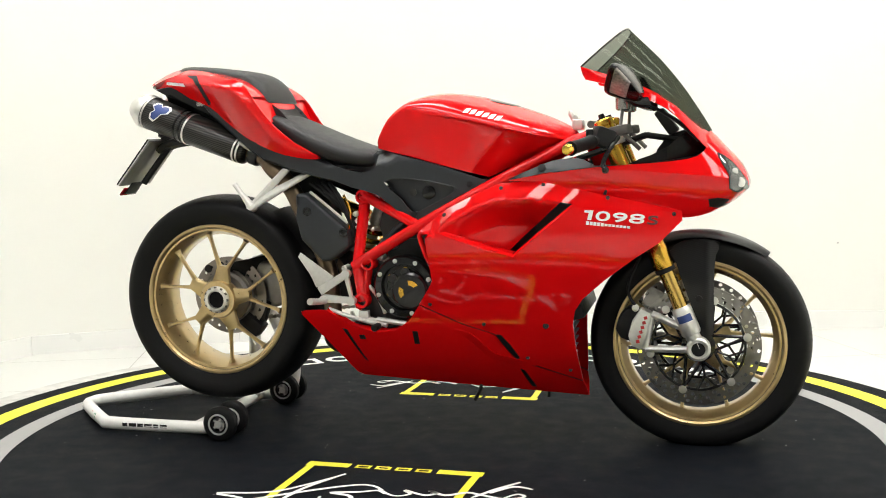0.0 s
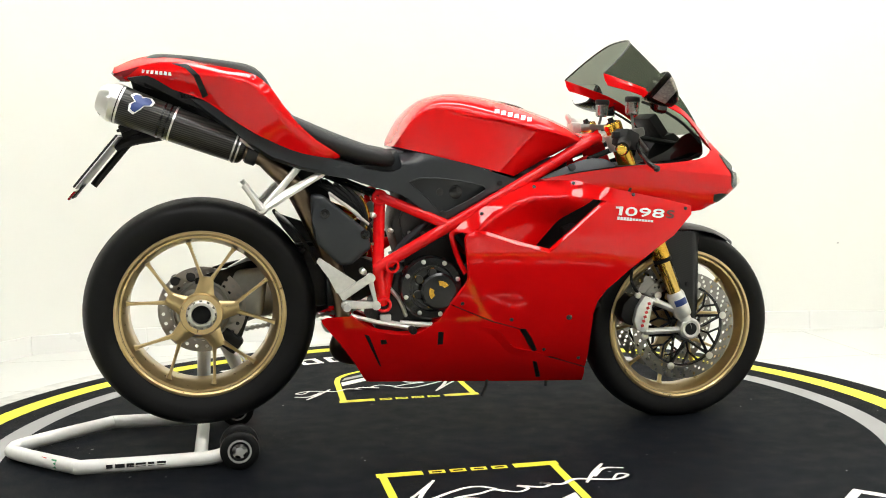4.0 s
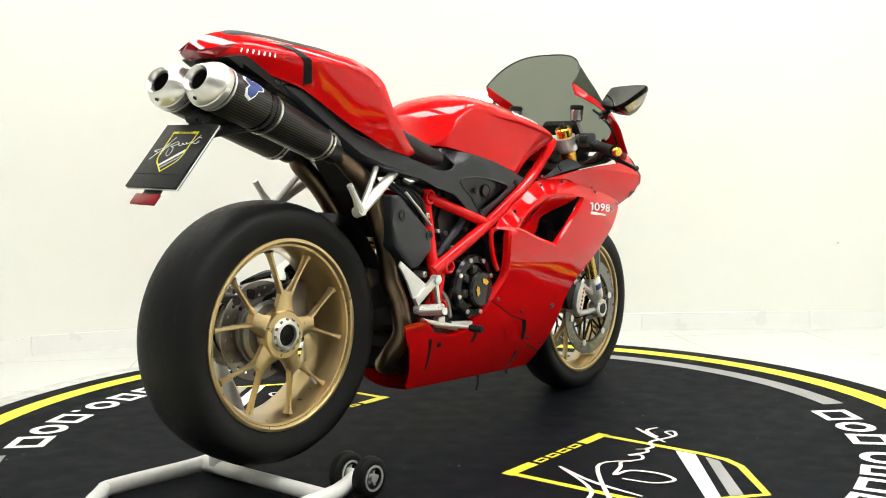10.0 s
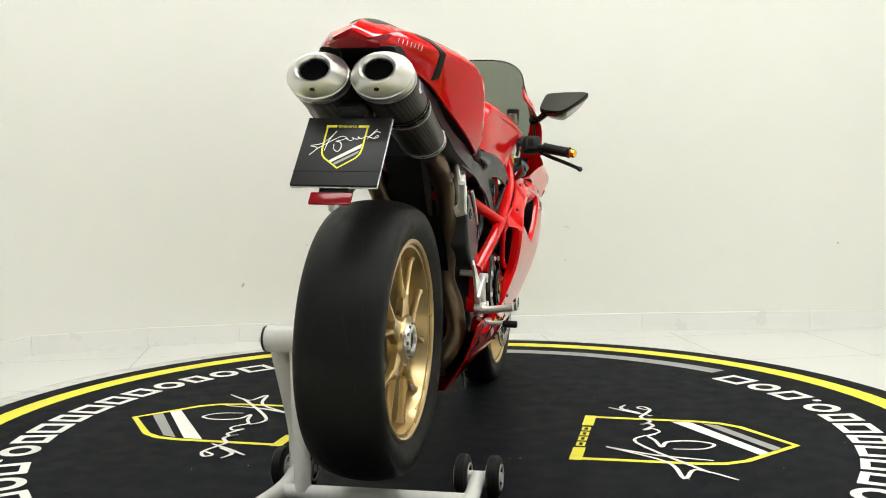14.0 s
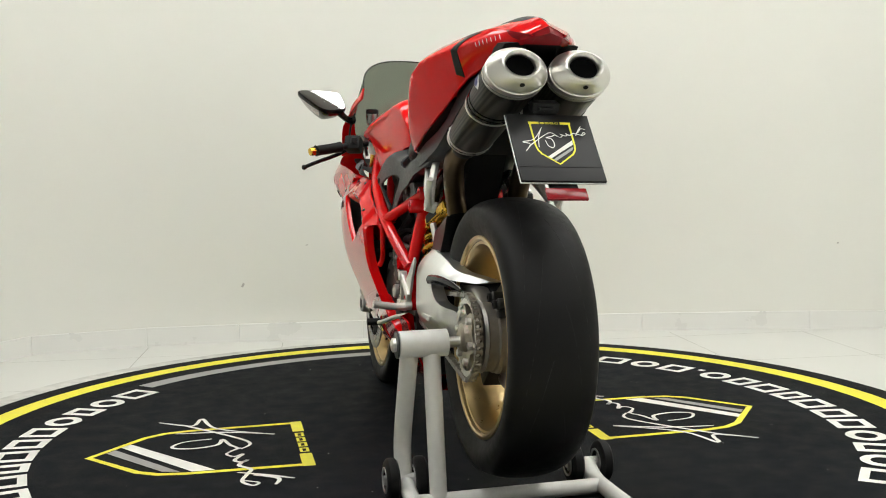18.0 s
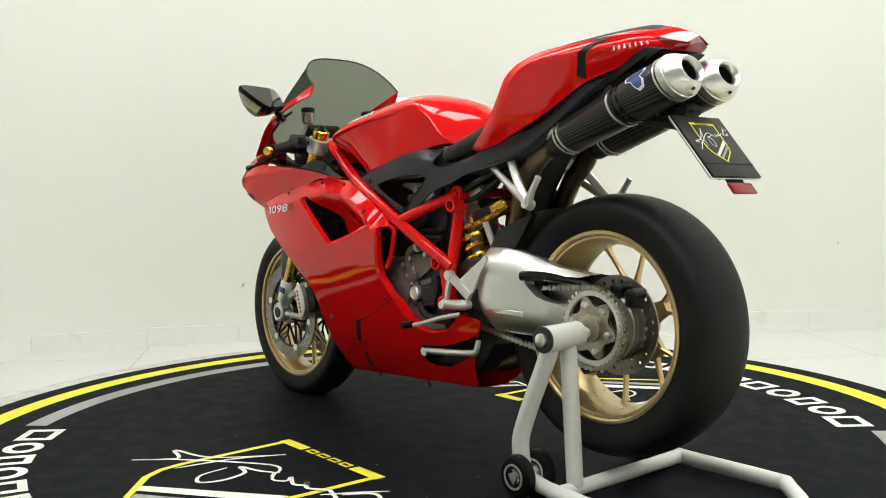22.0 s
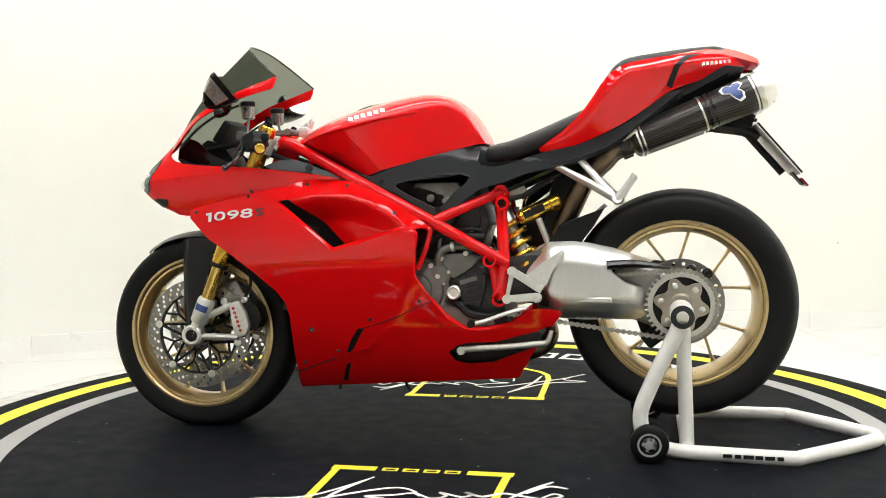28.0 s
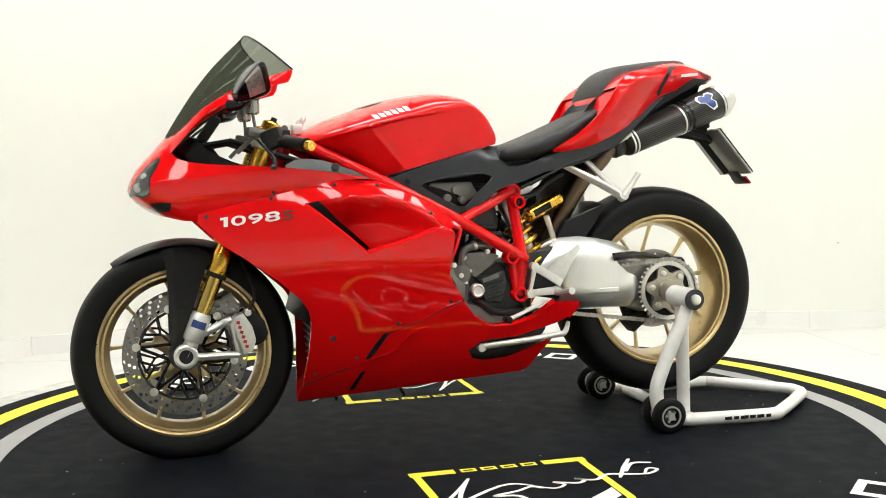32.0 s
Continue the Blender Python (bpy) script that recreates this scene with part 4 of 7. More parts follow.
def build_nose(bike):
    outline = [(0.753, 0.815), (0.764, 0.845), (0.770, 0.868), (0.808, 0.829), (0.853, 0.779), (0.8745, 0.729), (0.861, 0.706), (0.841, 0.686), (0.808, 0.667), (0.77, 0.657), (0.705, 0.646), (0.62, 0.668), (0.513, 0.698), (0.42, 0.723), (0.338, 0.746), (0.245, 0.747), (0.345, 0.765), (0.499, 0.782), (0.623, 0.789), (0.715, 0.798)]
    lens = [(0.792, 0.808), (0.826, 0.785), (0.860, 0.738), (0.864, 0.717), (0.850, 0.720), (0.837, 0.714), (0.818, 0.724), (0.817, 0.755), (0.802, 0.781)]
    mid = (0.835, 0.752)
    rim = [(mid[0] + (x - mid[0]) * 1.12, mid[1] + (z - mid[1]) * 1.10) for x, z in lens]
    rim = [(min(x, nose_front(z) - 0.003), z) for x, z in rim]
    intake = [(0.765, 0.695), (0.790, 0.698), (0.817, 0.694), (0.815, 0.678), (0.790, 0.670), (0.768, 0.675)]
    for sgn in (-1, 1):
        n = part("nose_fairing", panel(outline, nose_y, 0.0, (), 0.009, 2, sgn, 2, [[(x, nose_line(x)) for x in np.arange(0.46, 0.872, 0.008)]]), RED, bike, "glossy red nose fairing", 25)
        h = part("headlight", panel(lens, lambda x, z: nose_y(x, z) + 0.0040, 0.002, (), 0.008, 2, sgn), CLEAR, n, "clear glass headlight")
        part("headlight_back", panel(lens, lambda x, z: nose_y(x, z) + 0.0022, 0.001, (), 0.008, 2, sgn), surface("lamp_reflector", (0.16, 0.165, 0.165), 0.22, 0.8, 0.7, 45) if sgn < 0 else bpy.data.materials["lamp_reflector"], h, "grey headlight reflector")
        for x, z, r in ((0.845, 0.736, 0.013), (0.830, 0.764, 0.009)):
            part("lamp_bowl", lathe([(r, 0.0), (r * 0.95, 0.0012), (r * 0.5, 0.0020), (0.0005, 0.0022)], (x, sgn * (nose_y(x, z) + 0.0022), z), (0.75, sgn, 0.25), 20), STEEL, h, "bright lamp bowl")
        part("headlight_rim", panel(rim, lambda x, z: nose_y(x, z) + 0.0014, 0.001, (), 0.008, 2, sgn), DARK, h, "black headlight rim")
        # no real opening: a dark sheet carries the intake's shade
        part("intake_shade", panel(intake, lambda x, z: nose_y(x, z) + 0.003, 0.003, (), 0.01, 1, sgn), DARK, n, "dark sheet, shade of the nose intake")
        # inner black cover between nose and tank
        cover = [(0.245, 0.749), (0.345, 0.767), (0.465, 0.781), (0.458, 0.794), (0.43, 0.804), (0.38, 0.801), (0.33, 0.786)]
        part("dash_side_cover", panel(cover, lambda x, z: max(nose_y(x, z) - 0.010 - (z - 0.75) * 0.6, 0.01), 0.003, (), 0.02, 2, sgn), BLACK_PLASTIC, n, "black plastic side cover")
        part("cover_bolt", lathe([(0.011, 0), (0.011, 0.003), (0.006, 0.004)], (0.338, sgn * 0.192, 0.780), (0, sgn, 0.4), 14), DARK, n)
        # black duct behind the lower front corner of the opening
        liner = [(0.56, 0.785), (0.66, 0.785), (0.765, 0.800), (0.775, 0.835), (0.762, 0.862), (0.735, 0.874), (0.70, 0.862), (0.66, 0.828), (0.60, 0.80)]
        part("inner_liner", panel(liner, lambda x, z: 0.135 - 0.25 * max(0, x - 0.66), 0.003, (), 0.025, 2, sgn), BLACK_GLOSS, n, "black inner fairing duct")
        part("inner_rim", tube([(0.742, sgn * 0.165, 0.842), (0.68, sgn * 0.178, 0.898), (0.61, sgn * 0.180, 0.940), (0.55, sgn * 0.180, 0.962)], 0.004, 6, 3), DARK, n, "dark inner fairing edge")
    # bracket, instrument panel and inner tray
    for sgn in (-1, 1):
        part("fairing_bracket", tube([(0.42, sgn * 0.10, 0.80), (0.60, sgn * 0.06, 0.86), (0.72, sgn * 0.05, 0.84)], 0.008, 8), DARK, bike, "black fairing bracket")
    part("instrument_panel", block((0.03, 0.13, 0.075), (0.655, 0, 0.895), 0.008, (0, -35, 0)), DARK, bike, "black instrument panel")
    part("dash_core", prism([(0.62, 0.79), (0.745, 0.80), (0.755, 0.84), (0.71, 0.875), (0.66, 0.86), (0.63, 0.82)], -0.05, 0.05, 0.006), DARK, bike, "black dash carrier")
    part("nose_tray", prism([(0.36, 0.775), (0.60, 0.785), (0.745, 0.80), (0.76, 0.815), (0.70, 0.79), (0.36, 0.755)], -0.15, 0.15, 0.003), DARK, bike, "black inner fairing tray")


def build_tank(bike):
    xs = [-0.150, -0.144, -0.132, -0.105, -0.064, -0.018, 0.043, 0.124, 0.206, 0.288, 0.345, 0.385, 0.407, 0.418]
    zt = [0.846, 0.862, 0.887, 0.934, 0.971, 0.988, 0.993, 0.983, 0.963, 0.936, 0.914, 0.894, 0.879, 0.862]

    def low(x):
        return interp(x, [-0.158, -0.148, -0.057, 0.038, 0.132, 0.184, 0.259, 0.354, 0.418], [0.843, 0.843, 0.821, 0.796, 0.771, 0.756, 0.790, 0.835, 0.858])

    def ridge(x):
        """Height and half width of the crease along the flank."""
        bot, top = low(x), smooth_interp(x, xs, zt)
        zr = min(interp(x, [-0.15, -0.079, 0.131, 0.241, 0.42], [0.965, 0.951, 0.915, 0.888, 0.845]), bot + 0.78 * max(top - bot, 0.002))
        return zr, smooth_interp(x, xs, [0.088, 0.114, 0.130, 0.143, 0.152, 0.158, 0.165, 0.179, 0.193, 0.190, 0.156, 0.112, 0.082, 0.055])

    def flank(x, z):
        """Half width of the tank: a flat flank, a small step under the crease and a domed top."""
        zr, yr = ridge(x)
        bot, top = min(low(x), zr - 0.002), smooth_interp(x, xs, zt)
        step_in = 0.006 * ease((x + 0.02) / 0.12) * ease((0.33 - x) / 0.10)
        if z <= zr:
            yb = min(smooth_interp(x, xs, [0.084, 0.109, 0.124, 0.135, 0.142, 0.147, 0.155, 0.162, 0.146, 0.129, 0.108, 0.085, 0.07, 0.05]), yr)
            v = min(max((z - bot) / (zr - bot), 0), 1)
            kink = 0.135 + (z - 0.769) * 0.89
            bead = 0.0022 * math.exp(-((x - kink) / 0.005) ** 2) * ease(v / 0.15)
            return yb + (yr - step_in - yb) * (1.3 * v - 0.3 * v * v) - 0.24 * max(x - kink, 0) * ease((0.36 - x) / 0.1) * (1 - v) ** 0.5 + bead + step_in * ease((z - zr + 0.007) / 0.006)
        q = min((z - zr) / max(top - zr, 0.002), 1)
        full = ease((0.16 - x) / 0.22)
        return yr * (1 - q ** (1.7 + 0.8 * full)) ** (0.7 - 0.18 * full)
    rows = []
    for x in np.linspace(-0.150, 0.418, 193):
        zr, yr = ridge(x)
        top = smooth_interp(x, xs, zt)
        bot = min(low(x), zr - 0.002)
        heights = [bot + (zr - 0.007 - bot) * k / 22 for k in range(23)] if zr - 0.007 > bot else [bot + 0.0001 * k for k in range(23)]
        heights += [max(zr - d, heights[-1]) for d in (0.0055, 0.004, 0.0025, 0.001, 0.0)] + [zr + (top - zr) * (1 - (1 - k / 30) ** 2) for k in range(1, 30)]
        prof = [(0.0, bot), (flank(x, bot) * 0.6, bot)] + [(flank(x, z), z) for z in heights] + [(0.0, top)]
        rows.append([Vector((x, -y, z)) for y, z in prof] + [Vector((x, y, z)) for y, z in prof[-2:0:-1]])
    t = part("fuel_tank", rings(rows), RED, bike, "glossy red fuel tank", 40)
    part("fuel_cap", lathe([(0.055, -0.01), (0.055, 0.001), (0.045, 0.004), (0.0, 0.005)], (0.20, 0, 0.959), (0.25, 0, 1), 32), BLACK_GLOSS, t, "black filler cap")
    part("tank_hinge", merged(block((0.03, 0.05, 0.03), (0.412, 0, 0.893), 0.006), lathe([(0.008, 0), (0.008, 0.03)], (0.405, -0.015, 0.912), (0, 1, 0), 12), lathe([(0.006, 0), (0.009, 0.02), (0.004, 0.03)], (0.40, 0.0, 0.905), (-0.4, 0, 1), 12)), ALU_CAST, t, "bare metal tank bracket")
    for sgn in (-1, 1):
        # brand lettering on the tank stands as plain bars, laid on its skin
        for i in range(6):
            x = 0.130 + 0.018 * i
            z = 0.938 - 0.0046 * i
            bm = bmesh.new()
            grid = [[bm.verts.new((x + (a - 1.5) * 0.0047 + 0.0022 * (b - 1.5), sgn * (flank(x + (a - 1.5) * 0.0047, z + (b - 1.5) * 0.0040) + 0.0022), z + (b - 1.5) * 0.0040 + 0.0006)) for a in range(4)] for b in range(4)]
            for r0, r1 in zip(grid, grid[1:]):
                for a in range(3):
                    bm.faces.new((r0[a], r0[a + 1], r1[a + 1], r1[a]))
            part("tank_bar", bm, WHITE_DECAL, t, "white bar mark")
    return t


def tail_edges(x):
    top = smooth_interp(x, [-0.895, -0.86, -0.83, -0.765, -0.664, -0.555, -0.508, -0.478, -0.434, -0.372, -0.306], [1.047, 1.056, 1.064, 1.074, 1.066, 1.047, 1.021, 0.986, 0.923, 0.864, 0.824])
    bot = smooth_interp(x, [-0.895, -0.875, -0.840, -0.745, -0.66, -0.606, -0.53, -0.436, -0.35, -0.306], [1.043, 1.032, 1.026, 1.003, 0.972, 0.933, 0.882, 0.838, 0.813, 0.815])
    return top, min(bot, top - 0.004)


def tail_y(x, z):
    top, bot = tail_edges(x)
    slope = abs(tail_edges(min(x + 0.03, -0.306))[0] - tail_edges(max(x - 0.03, -0.895))[0]) / 0.06
    s = min(max((z - bot) / (top - bot), 0), 1)
    w = smooth_interp(x, [-0.895, -0.86, -0.82, -0.74, -0.66, -0.58, -0.50, -0.42, -0.36, -0.30], [0.050, 0.072, 0.094, 0.130, 0.166, 0.198, 0.216, 0.204, 0.184, 0.163])
    low = interp(x, [-0.88, -0.70, -0.50, -0.36], [0.35, 0.34, 0.24, 0.12])
    y = w * (1 - low * (1 - s) ** 1.35)
    edge = max(top - z, 0) / math.sqrt(1 + slope * slope)
    return y - interp(x, [-0.60, -0.53, -0.48], [0.27, 0.20, 0.05]) * w * max(0, 1 - edge / 0.030) ** 1.3


def build_tail(bike):
    side = [(-0.893, 1.046), (-0.86, 1.056), (-0.83, 1.064), (-0.765, 1.074), (-0.664, 1.066), (-0.555, 1.047), (-0.508, 1.021), (-0.478, 0.986), (-0.434, 0.923), (-0.372, 0.864), (-0.308, 0.823), (-0.322, 0.814), (-0.38, 0.823), (-0.436, 0.838), (-0.53, 0.882), (-0.606, 0.933), (-0.66, 0.972), (-0.745, 1.003), (-0.84, 1.027), (-0.875, 1.033)]
    slot = [(-0.742, 1.070), (-0.700, 1.068), (-0.670, 1.036), (-0.650, 0.985), (-0.664, 0.978), (-0.684, 1.032), (-0.706, 1.056)]
    for sgn in (-1, 1):
        p = part("tail_side", panel(side, tail_y, 0.005, (), 0.011, 2, sgn), RED, bike, "glossy red tail panel", 45)
        # the slot isn't cut; its inner shade is a dark sheet on the panel
        part("tail_slot_shade", panel(slot, lambda x, z: tail_y(x, z) + 0.002, 0.003, (), 0.01, 1, sgn), DARK, p, "dark sheet, shade of the air slot")
        part("side_light", panel([(-0.892, 1.046), (-0.86, 1.055), (-0.826, 1.063), (-0.850, 1.044), (-0.872, 1.035)], lambda x, z: tail_y(x, z) + 0.0022, 0.002, (), 0.01, 1, sgn), LENS_RED, p, "dark red lamp lens")
        for i in range(7):
            x = -0.815 + 0.0115 * i
            z = 1.050 - 0.0014 * i
            part("tail_bar", block((0.0085, 0.0012, 0.009), (x, sgn * (tail_y(x, z) + 0.0016), z), 0, (sgn * -14, 8, sgn * -25)), WHITE_DECAL, p, "small white bar mark")
        skirt = [(-0.855, 1.036), (-0.84, 1.032), (-0.745, 1.009), (-0.66, 0.978), (-0.606, 0.940), (-0.56, 0.90), (-0.575, 0.862), (-0.64, 0.896), (-0.70, 0.924), (-0.78, 0.955), (-0.842, 0.985)]
        part("tail_skirt", panel(skirt, lambda x, z: 0.80 * tail_y(x, tail_edges(x)[1]) - 0.4 * max(0, tail_edges(x)[1] - z), 0.004, (), 0.015, 1, sgn), DARK, p, "black skirt under the tail")
    # top bridge of the tail, ridged along its middle towards the end
    rows = []
    for x in np.linspace(-0.897, -0.486, 42):
        top, bot = tail_edges(max(x, -0.893))
        y = tail_y(max(x, -0.893), top) + 0.001
        crown = smooth_interp(x, [-0.897, -0.87, -0.83, -0.78, -0.70, -0.60, -0.50], [0.018, 0.025, 0.028, 0.027, 0.019, 0.008, 0.0])
        pw = 1.05 + 0.9 * ease((x + 0.82) / 0.15)
        rows.append([Vector((x, y * c, top + crown * (1 - abs(c) ** pw))) for c in np.linspace(-1, 1, 21)])
    part("tail_top", rings(rows, False, False), RED, bike, "glossy red tail top", 22)
    # tail light across the end: two slanted facets under the ridge
    light = bmesh.new()
    pts = [[(-0.896, 0.0, 1.066), (-0.893, 0.030, 1.053), (-0.872, 0.052, 1.043)], [(-0.905, 0.0, 1.050), (-0.898, 0.030, 1.042), (-0.872, 0.056, 1.037)], [(-0.885, 0.0, 1.028), (-0.880, 0.030, 1.029), (-0.862, 0.052, 1.030)]]
    for s in (-1, 1):
        vs = [[light.verts.new((x, s * y, z)) for x, y, z in r] for r in pts]
        for a, b in zip(vs, vs[1:]):
            for k in range(2):
                light.faces.new((a[k], a[k + 1], b[k + 1], b[k]))
    bmesh.ops.remove_doubles(light, verts=light.verts, dist=1e-5)
    part("tail_light", light, LENS_RED, bike, "red tail light lens", 12)
    part("under_tail", prism([(-0.865, 1.034), (-0.74, 1.050), (-0.52, 1.03), (-0.46, 0.95), (-0.34, 0.84), (-0.34, 0.77), (-0.44, 0.80), (-0.53, 0.855), (-0.62, 0.925), (-0.72, 0.985), (-0.82, 1.010)], -0.085, 0.085, 0.012), DARK, bike, "black under-tail tray")
    # seats
    rows = []
    for x in np.linspace(-0.815, -0.476, 36):
        top = smooth_interp(x, [-0.815, -0.80, -0.773, -0.691, -0.61, -0.569, -0.534, -0.512, -0.496, -0.484, -0.476], [1.092, 1.099, 1.102, 1.096, 1.085, 1.079, 1.070, 1.055, 1.036, 1.014, 0.992])
        w = smooth_interp(x, [-0.815, -0.79, -0.70, -0.60, -0.54, -0.50, -0.476], [0.022, 0.040, 0.066, 0.094, 0.110, 0.112, 0.104])
        base = min(tail_edges(x)[0] - 0.002, top - 0.004)
        rows.append([Vector((x, w * 1.02 * c, base)) for c in (-1, 0, 1)] + [Vector((x, w * math.cos(a), base + (top - base) * math.sin(a) ** 0.55)) for a in np.linspace(0.25, math.pi - 0.25, 13)])
    bridge = []
    for x, z in ((-0.505, 1.000), (-0.484, 0.990), (-0.477, 0.982), (-0.468, 0.958), (-0.452, 0.922), (-0.458, 0.920), (-0.476, 0.955), (-0.486, 0.978)):
        bridge.append([Vector((x - 0.010 * c * c, 0.185 * c, z + 0.004 * c * c)) for c in np.linspace(-1, 1, 13)])
    part("seat_bridge", rings([list(r) for r in zip(*bridge)]), RED, bike, "red bridge behind the rider seat", 40)
    part("passenger_pad", rings(rows), SEAT, bike, "black vinyl passenger pad", 45)
    rows = []
    for x in np.linspace(-0.500, -0.140, 34):
        top = smooth_interp(x, [-0.50, -0.486, -0.451, -0.387, -0.305, -0.224, -0.158, -0.140], [0.948, 0.952, 0.944, 0.917, 0.882, 0.852, 0.834, 0.806])
        bot = smooth_interp(x, [-0.50, -0.43, -0.35, -0.28, -0.226, -0.168, -0.140], [0.93, 0.875, 0.825, 0.800, 0.788, 0.781, 0.790])
        w = smooth_interp(x, [-0.50, -0.44, -0.38, -0.30, -0.22, -0.165, -0.140], [0.108, 0.132, 0.150, 0.158, 0.152, 0.134, 0.100])
        bot = min(bot, top - 0.01)
        rows.append([Vector((x, w * math.copysign(abs(math.cos(a)) ** 0.7, math.cos(a)), (top + bot) / 2 + (top - bot) / 2 * math.copysign(abs(math.sin(a)) ** 0.6, math.sin(a)))) for a in np.linspace(0, 2 * math.pi, 25)[:-1]])
    part("rider_seat", rings(rows), SEAT, bike, "black grained rider seat", 50)


def cover_y(x, z):
    return smooth_interp(x, [-0.56, -0.45, -0.30, -0.15, 0.0, 0.19], [0.11, 0.136, 0.150, 0.155, 0.168, 0.168]) - 0.12 * max(0, 0.78 - z) * 0.5 - 14 * max(0, z - 0.80) ** 2 - 0.035 * ease((-0.06 - x) / 0.08) * ease((z - 0.792) / 0.035)


def build_side_covers(bike):
    outline = [(-0.138, 0.836), (-0.088, 0.826), (0.02, 0.800), (0.098, 0.776), (0.170, 0.752), (0.186, 0.745), (0.098, 0.706), (0.019, 0.661), (-0.021, 0.641), (-0.044, 0.643), (-0.083, 0.670), (-0.137, 0.711), (-0.214, 0.733), (-0.275, 0.756), (-0.352, 0.772), (-0.413, 0.787), (-0.491, 0.815), (-0.557, 0.860), (-0.50, 0.858), (-0.44, 0.842), (-0.35, 0.816), (-0.305, 0.812), (-0.259, 0.793), (-0.197, 0.776), (-0.158, 0.778), (-0.138, 0.790)]
    tri = [(-0.118, 0.748), (-0.043, 0.757), (0.088, 0.733), (0.079, 0.711), (0.011, 0.676), (-0.032, 0.661), (-0.067, 0.70)]
    for sgn in (-1, 1):
        c = part("side_cover", panel(outline, cover_y, 0.006, (tri,), 0.017, 2, sgn), BLACK_PLASTIC, bike, "black grained plastic side cover")
        rim = [(x, sgn * (cover_y(x, z) + 0.0006), z) for x, z in [tuple(q[:2]) for q in spline([(x, z, 0) for x, z in tri], 2, True)]]
        part("cover_ridge", tube(rim + rim[:1], 0.0018, 6), BLACK_PLASTIC, c)
        if sgn < 0:
            part("cover_recess", panel(tri, lambda x, z: cover_y(x, z) - 0.022, 0.003, (), 0.03, 2, sgn), BLACK_PLASTIC, c)
            part("cover_plug", lathe([(0.019, 0), (0.019, 0.004), (0.016, 0.006)], (0.013, -0.146, 0.716), (0, -1, 0), 24), BLACK_GLOSS, c)
            part("cover_plug", lathe([(0.010, 0), (0.010, 0.004), (0.006, 0.005)], (-0.032, -0.146, 0.717), (0, -1, 0), 16), ENGINE_DARK, c)
        part("cover_bolt", lathe([(0.008, 0), (0.008, 0.003), (0.004, 0.004)], (0.135, sgn * 0.167, 0.738), (0, sgn, 0), 14), DARK, c)
        part("cover_bolt", lathe([(0.009, 0), (0.009, 0.003), (0.004, 0.004)], (-0.027, sgn * 0.163, 0.657), (0, sgn, 0), 14), DARK, c)


def build_frame(bike):
    f = part("trellis_frame", merged(
        *[tube(p, r, 12, 4 if len(p) > 3 else 0) for s in (-1, 1) for p, r in (
            ([(0.45, s * 0.085, 0.858), (0.40, s * 0.112, 0.842), (0.196, s * 0.165, 0.736), (-0.02, s * 0.172, 0.620), (-0.216, s * 0.142, 0.506)], 0.0165),
            ([(-0.018, s * 0.172, 0.628), (-0.193, s * 0.100, 0.706)], 0.0145),
            ([(-0.193, s * 0.092, 0.706), (-0.207, s * 0.134, 0.52), (-0.206, s * 0.140, 0.50)], 0.0165),
            ([(-0.206, s * 0.140, 0.505), (-0.195, s * 0.134, 0.406)], 0.0175),
            ([(-0.172, s * 0.140, 0.520), (-0.192, s * 0.134, 0.406)], 0.013),
            ([(0.43, s * 0.07, 0.80), (0.20, s * 0.12, 0.70), (0.05, s * 0.14, 0.63)], 0.013))],
        tube([(-0.193, -0.11, 0.706), (-0.193, 0.11, 0.706)], 0.0145, 12), tube([(0.45, -0.085, 0.858), (0.45, 0.085, 0.858)], 0.02, 12), lathe([(0.035, -0.06), (0.035, 0.06)], (0.475, 0, 0.82), (-0.42, 0, 1), 20)), RED_FRAME, bike, "glossy red steel trellis frame")
    for s in (-1, 1):
        for x, y, z, r in ((-0.195, 0.092, 0.704, 0.022), (-0.170, 0.142, 0.516, 0.020), (-0.195, 0.135, 0.408, 0.022)) + (((-0.203, 0.118, 0.673, 0.019),) if s > 0 else ()):
            part("frame_boss", lathe([(r * 0.55, -0.02), (r, -0.02), (r, 0.022), (r * 0.92, 0.025), (r * 0.66, 0.025), (r * 0.62, 0.006)], (x, s * y, z), (0, s, 0), 24), RED_FRAME, f)
            part("frame_bolt", lathe([(r * 0.64, 0.004), (r * 0.64, 0.012), (r * 0.3, 0.013), (r * 0.3, 0.006)], (x, s * y, z), (0, s, 0), 16), DARK if z < 0.69 else STEEL, f)
    # tail subframe
    part("seat_support", prism([(-0.30, 0.79), (-0.17, 0.775), (-0.05, 0.75), (0.10, 0.735), (0.16, 0.752), (-0.05, 0.815), (-0.145, 0.838), (-0.18, 0.80)], -0.118, 0.118, 0.01), BLACK_PLASTIC, bike, "black plastic seat support")
    part("rear_subframe", merged(*[tube([(-0.193, s * 0.10, 0.706), (-0.33, s * 0.09, 0.765), (-0.50, s * 0.08, 0.855), (-0.70, s * 0.06, 0.965)], 0.011, 8) for s in (-1, 1)]), BLACK_GLOSS, bike, "black rear subframe tubes")


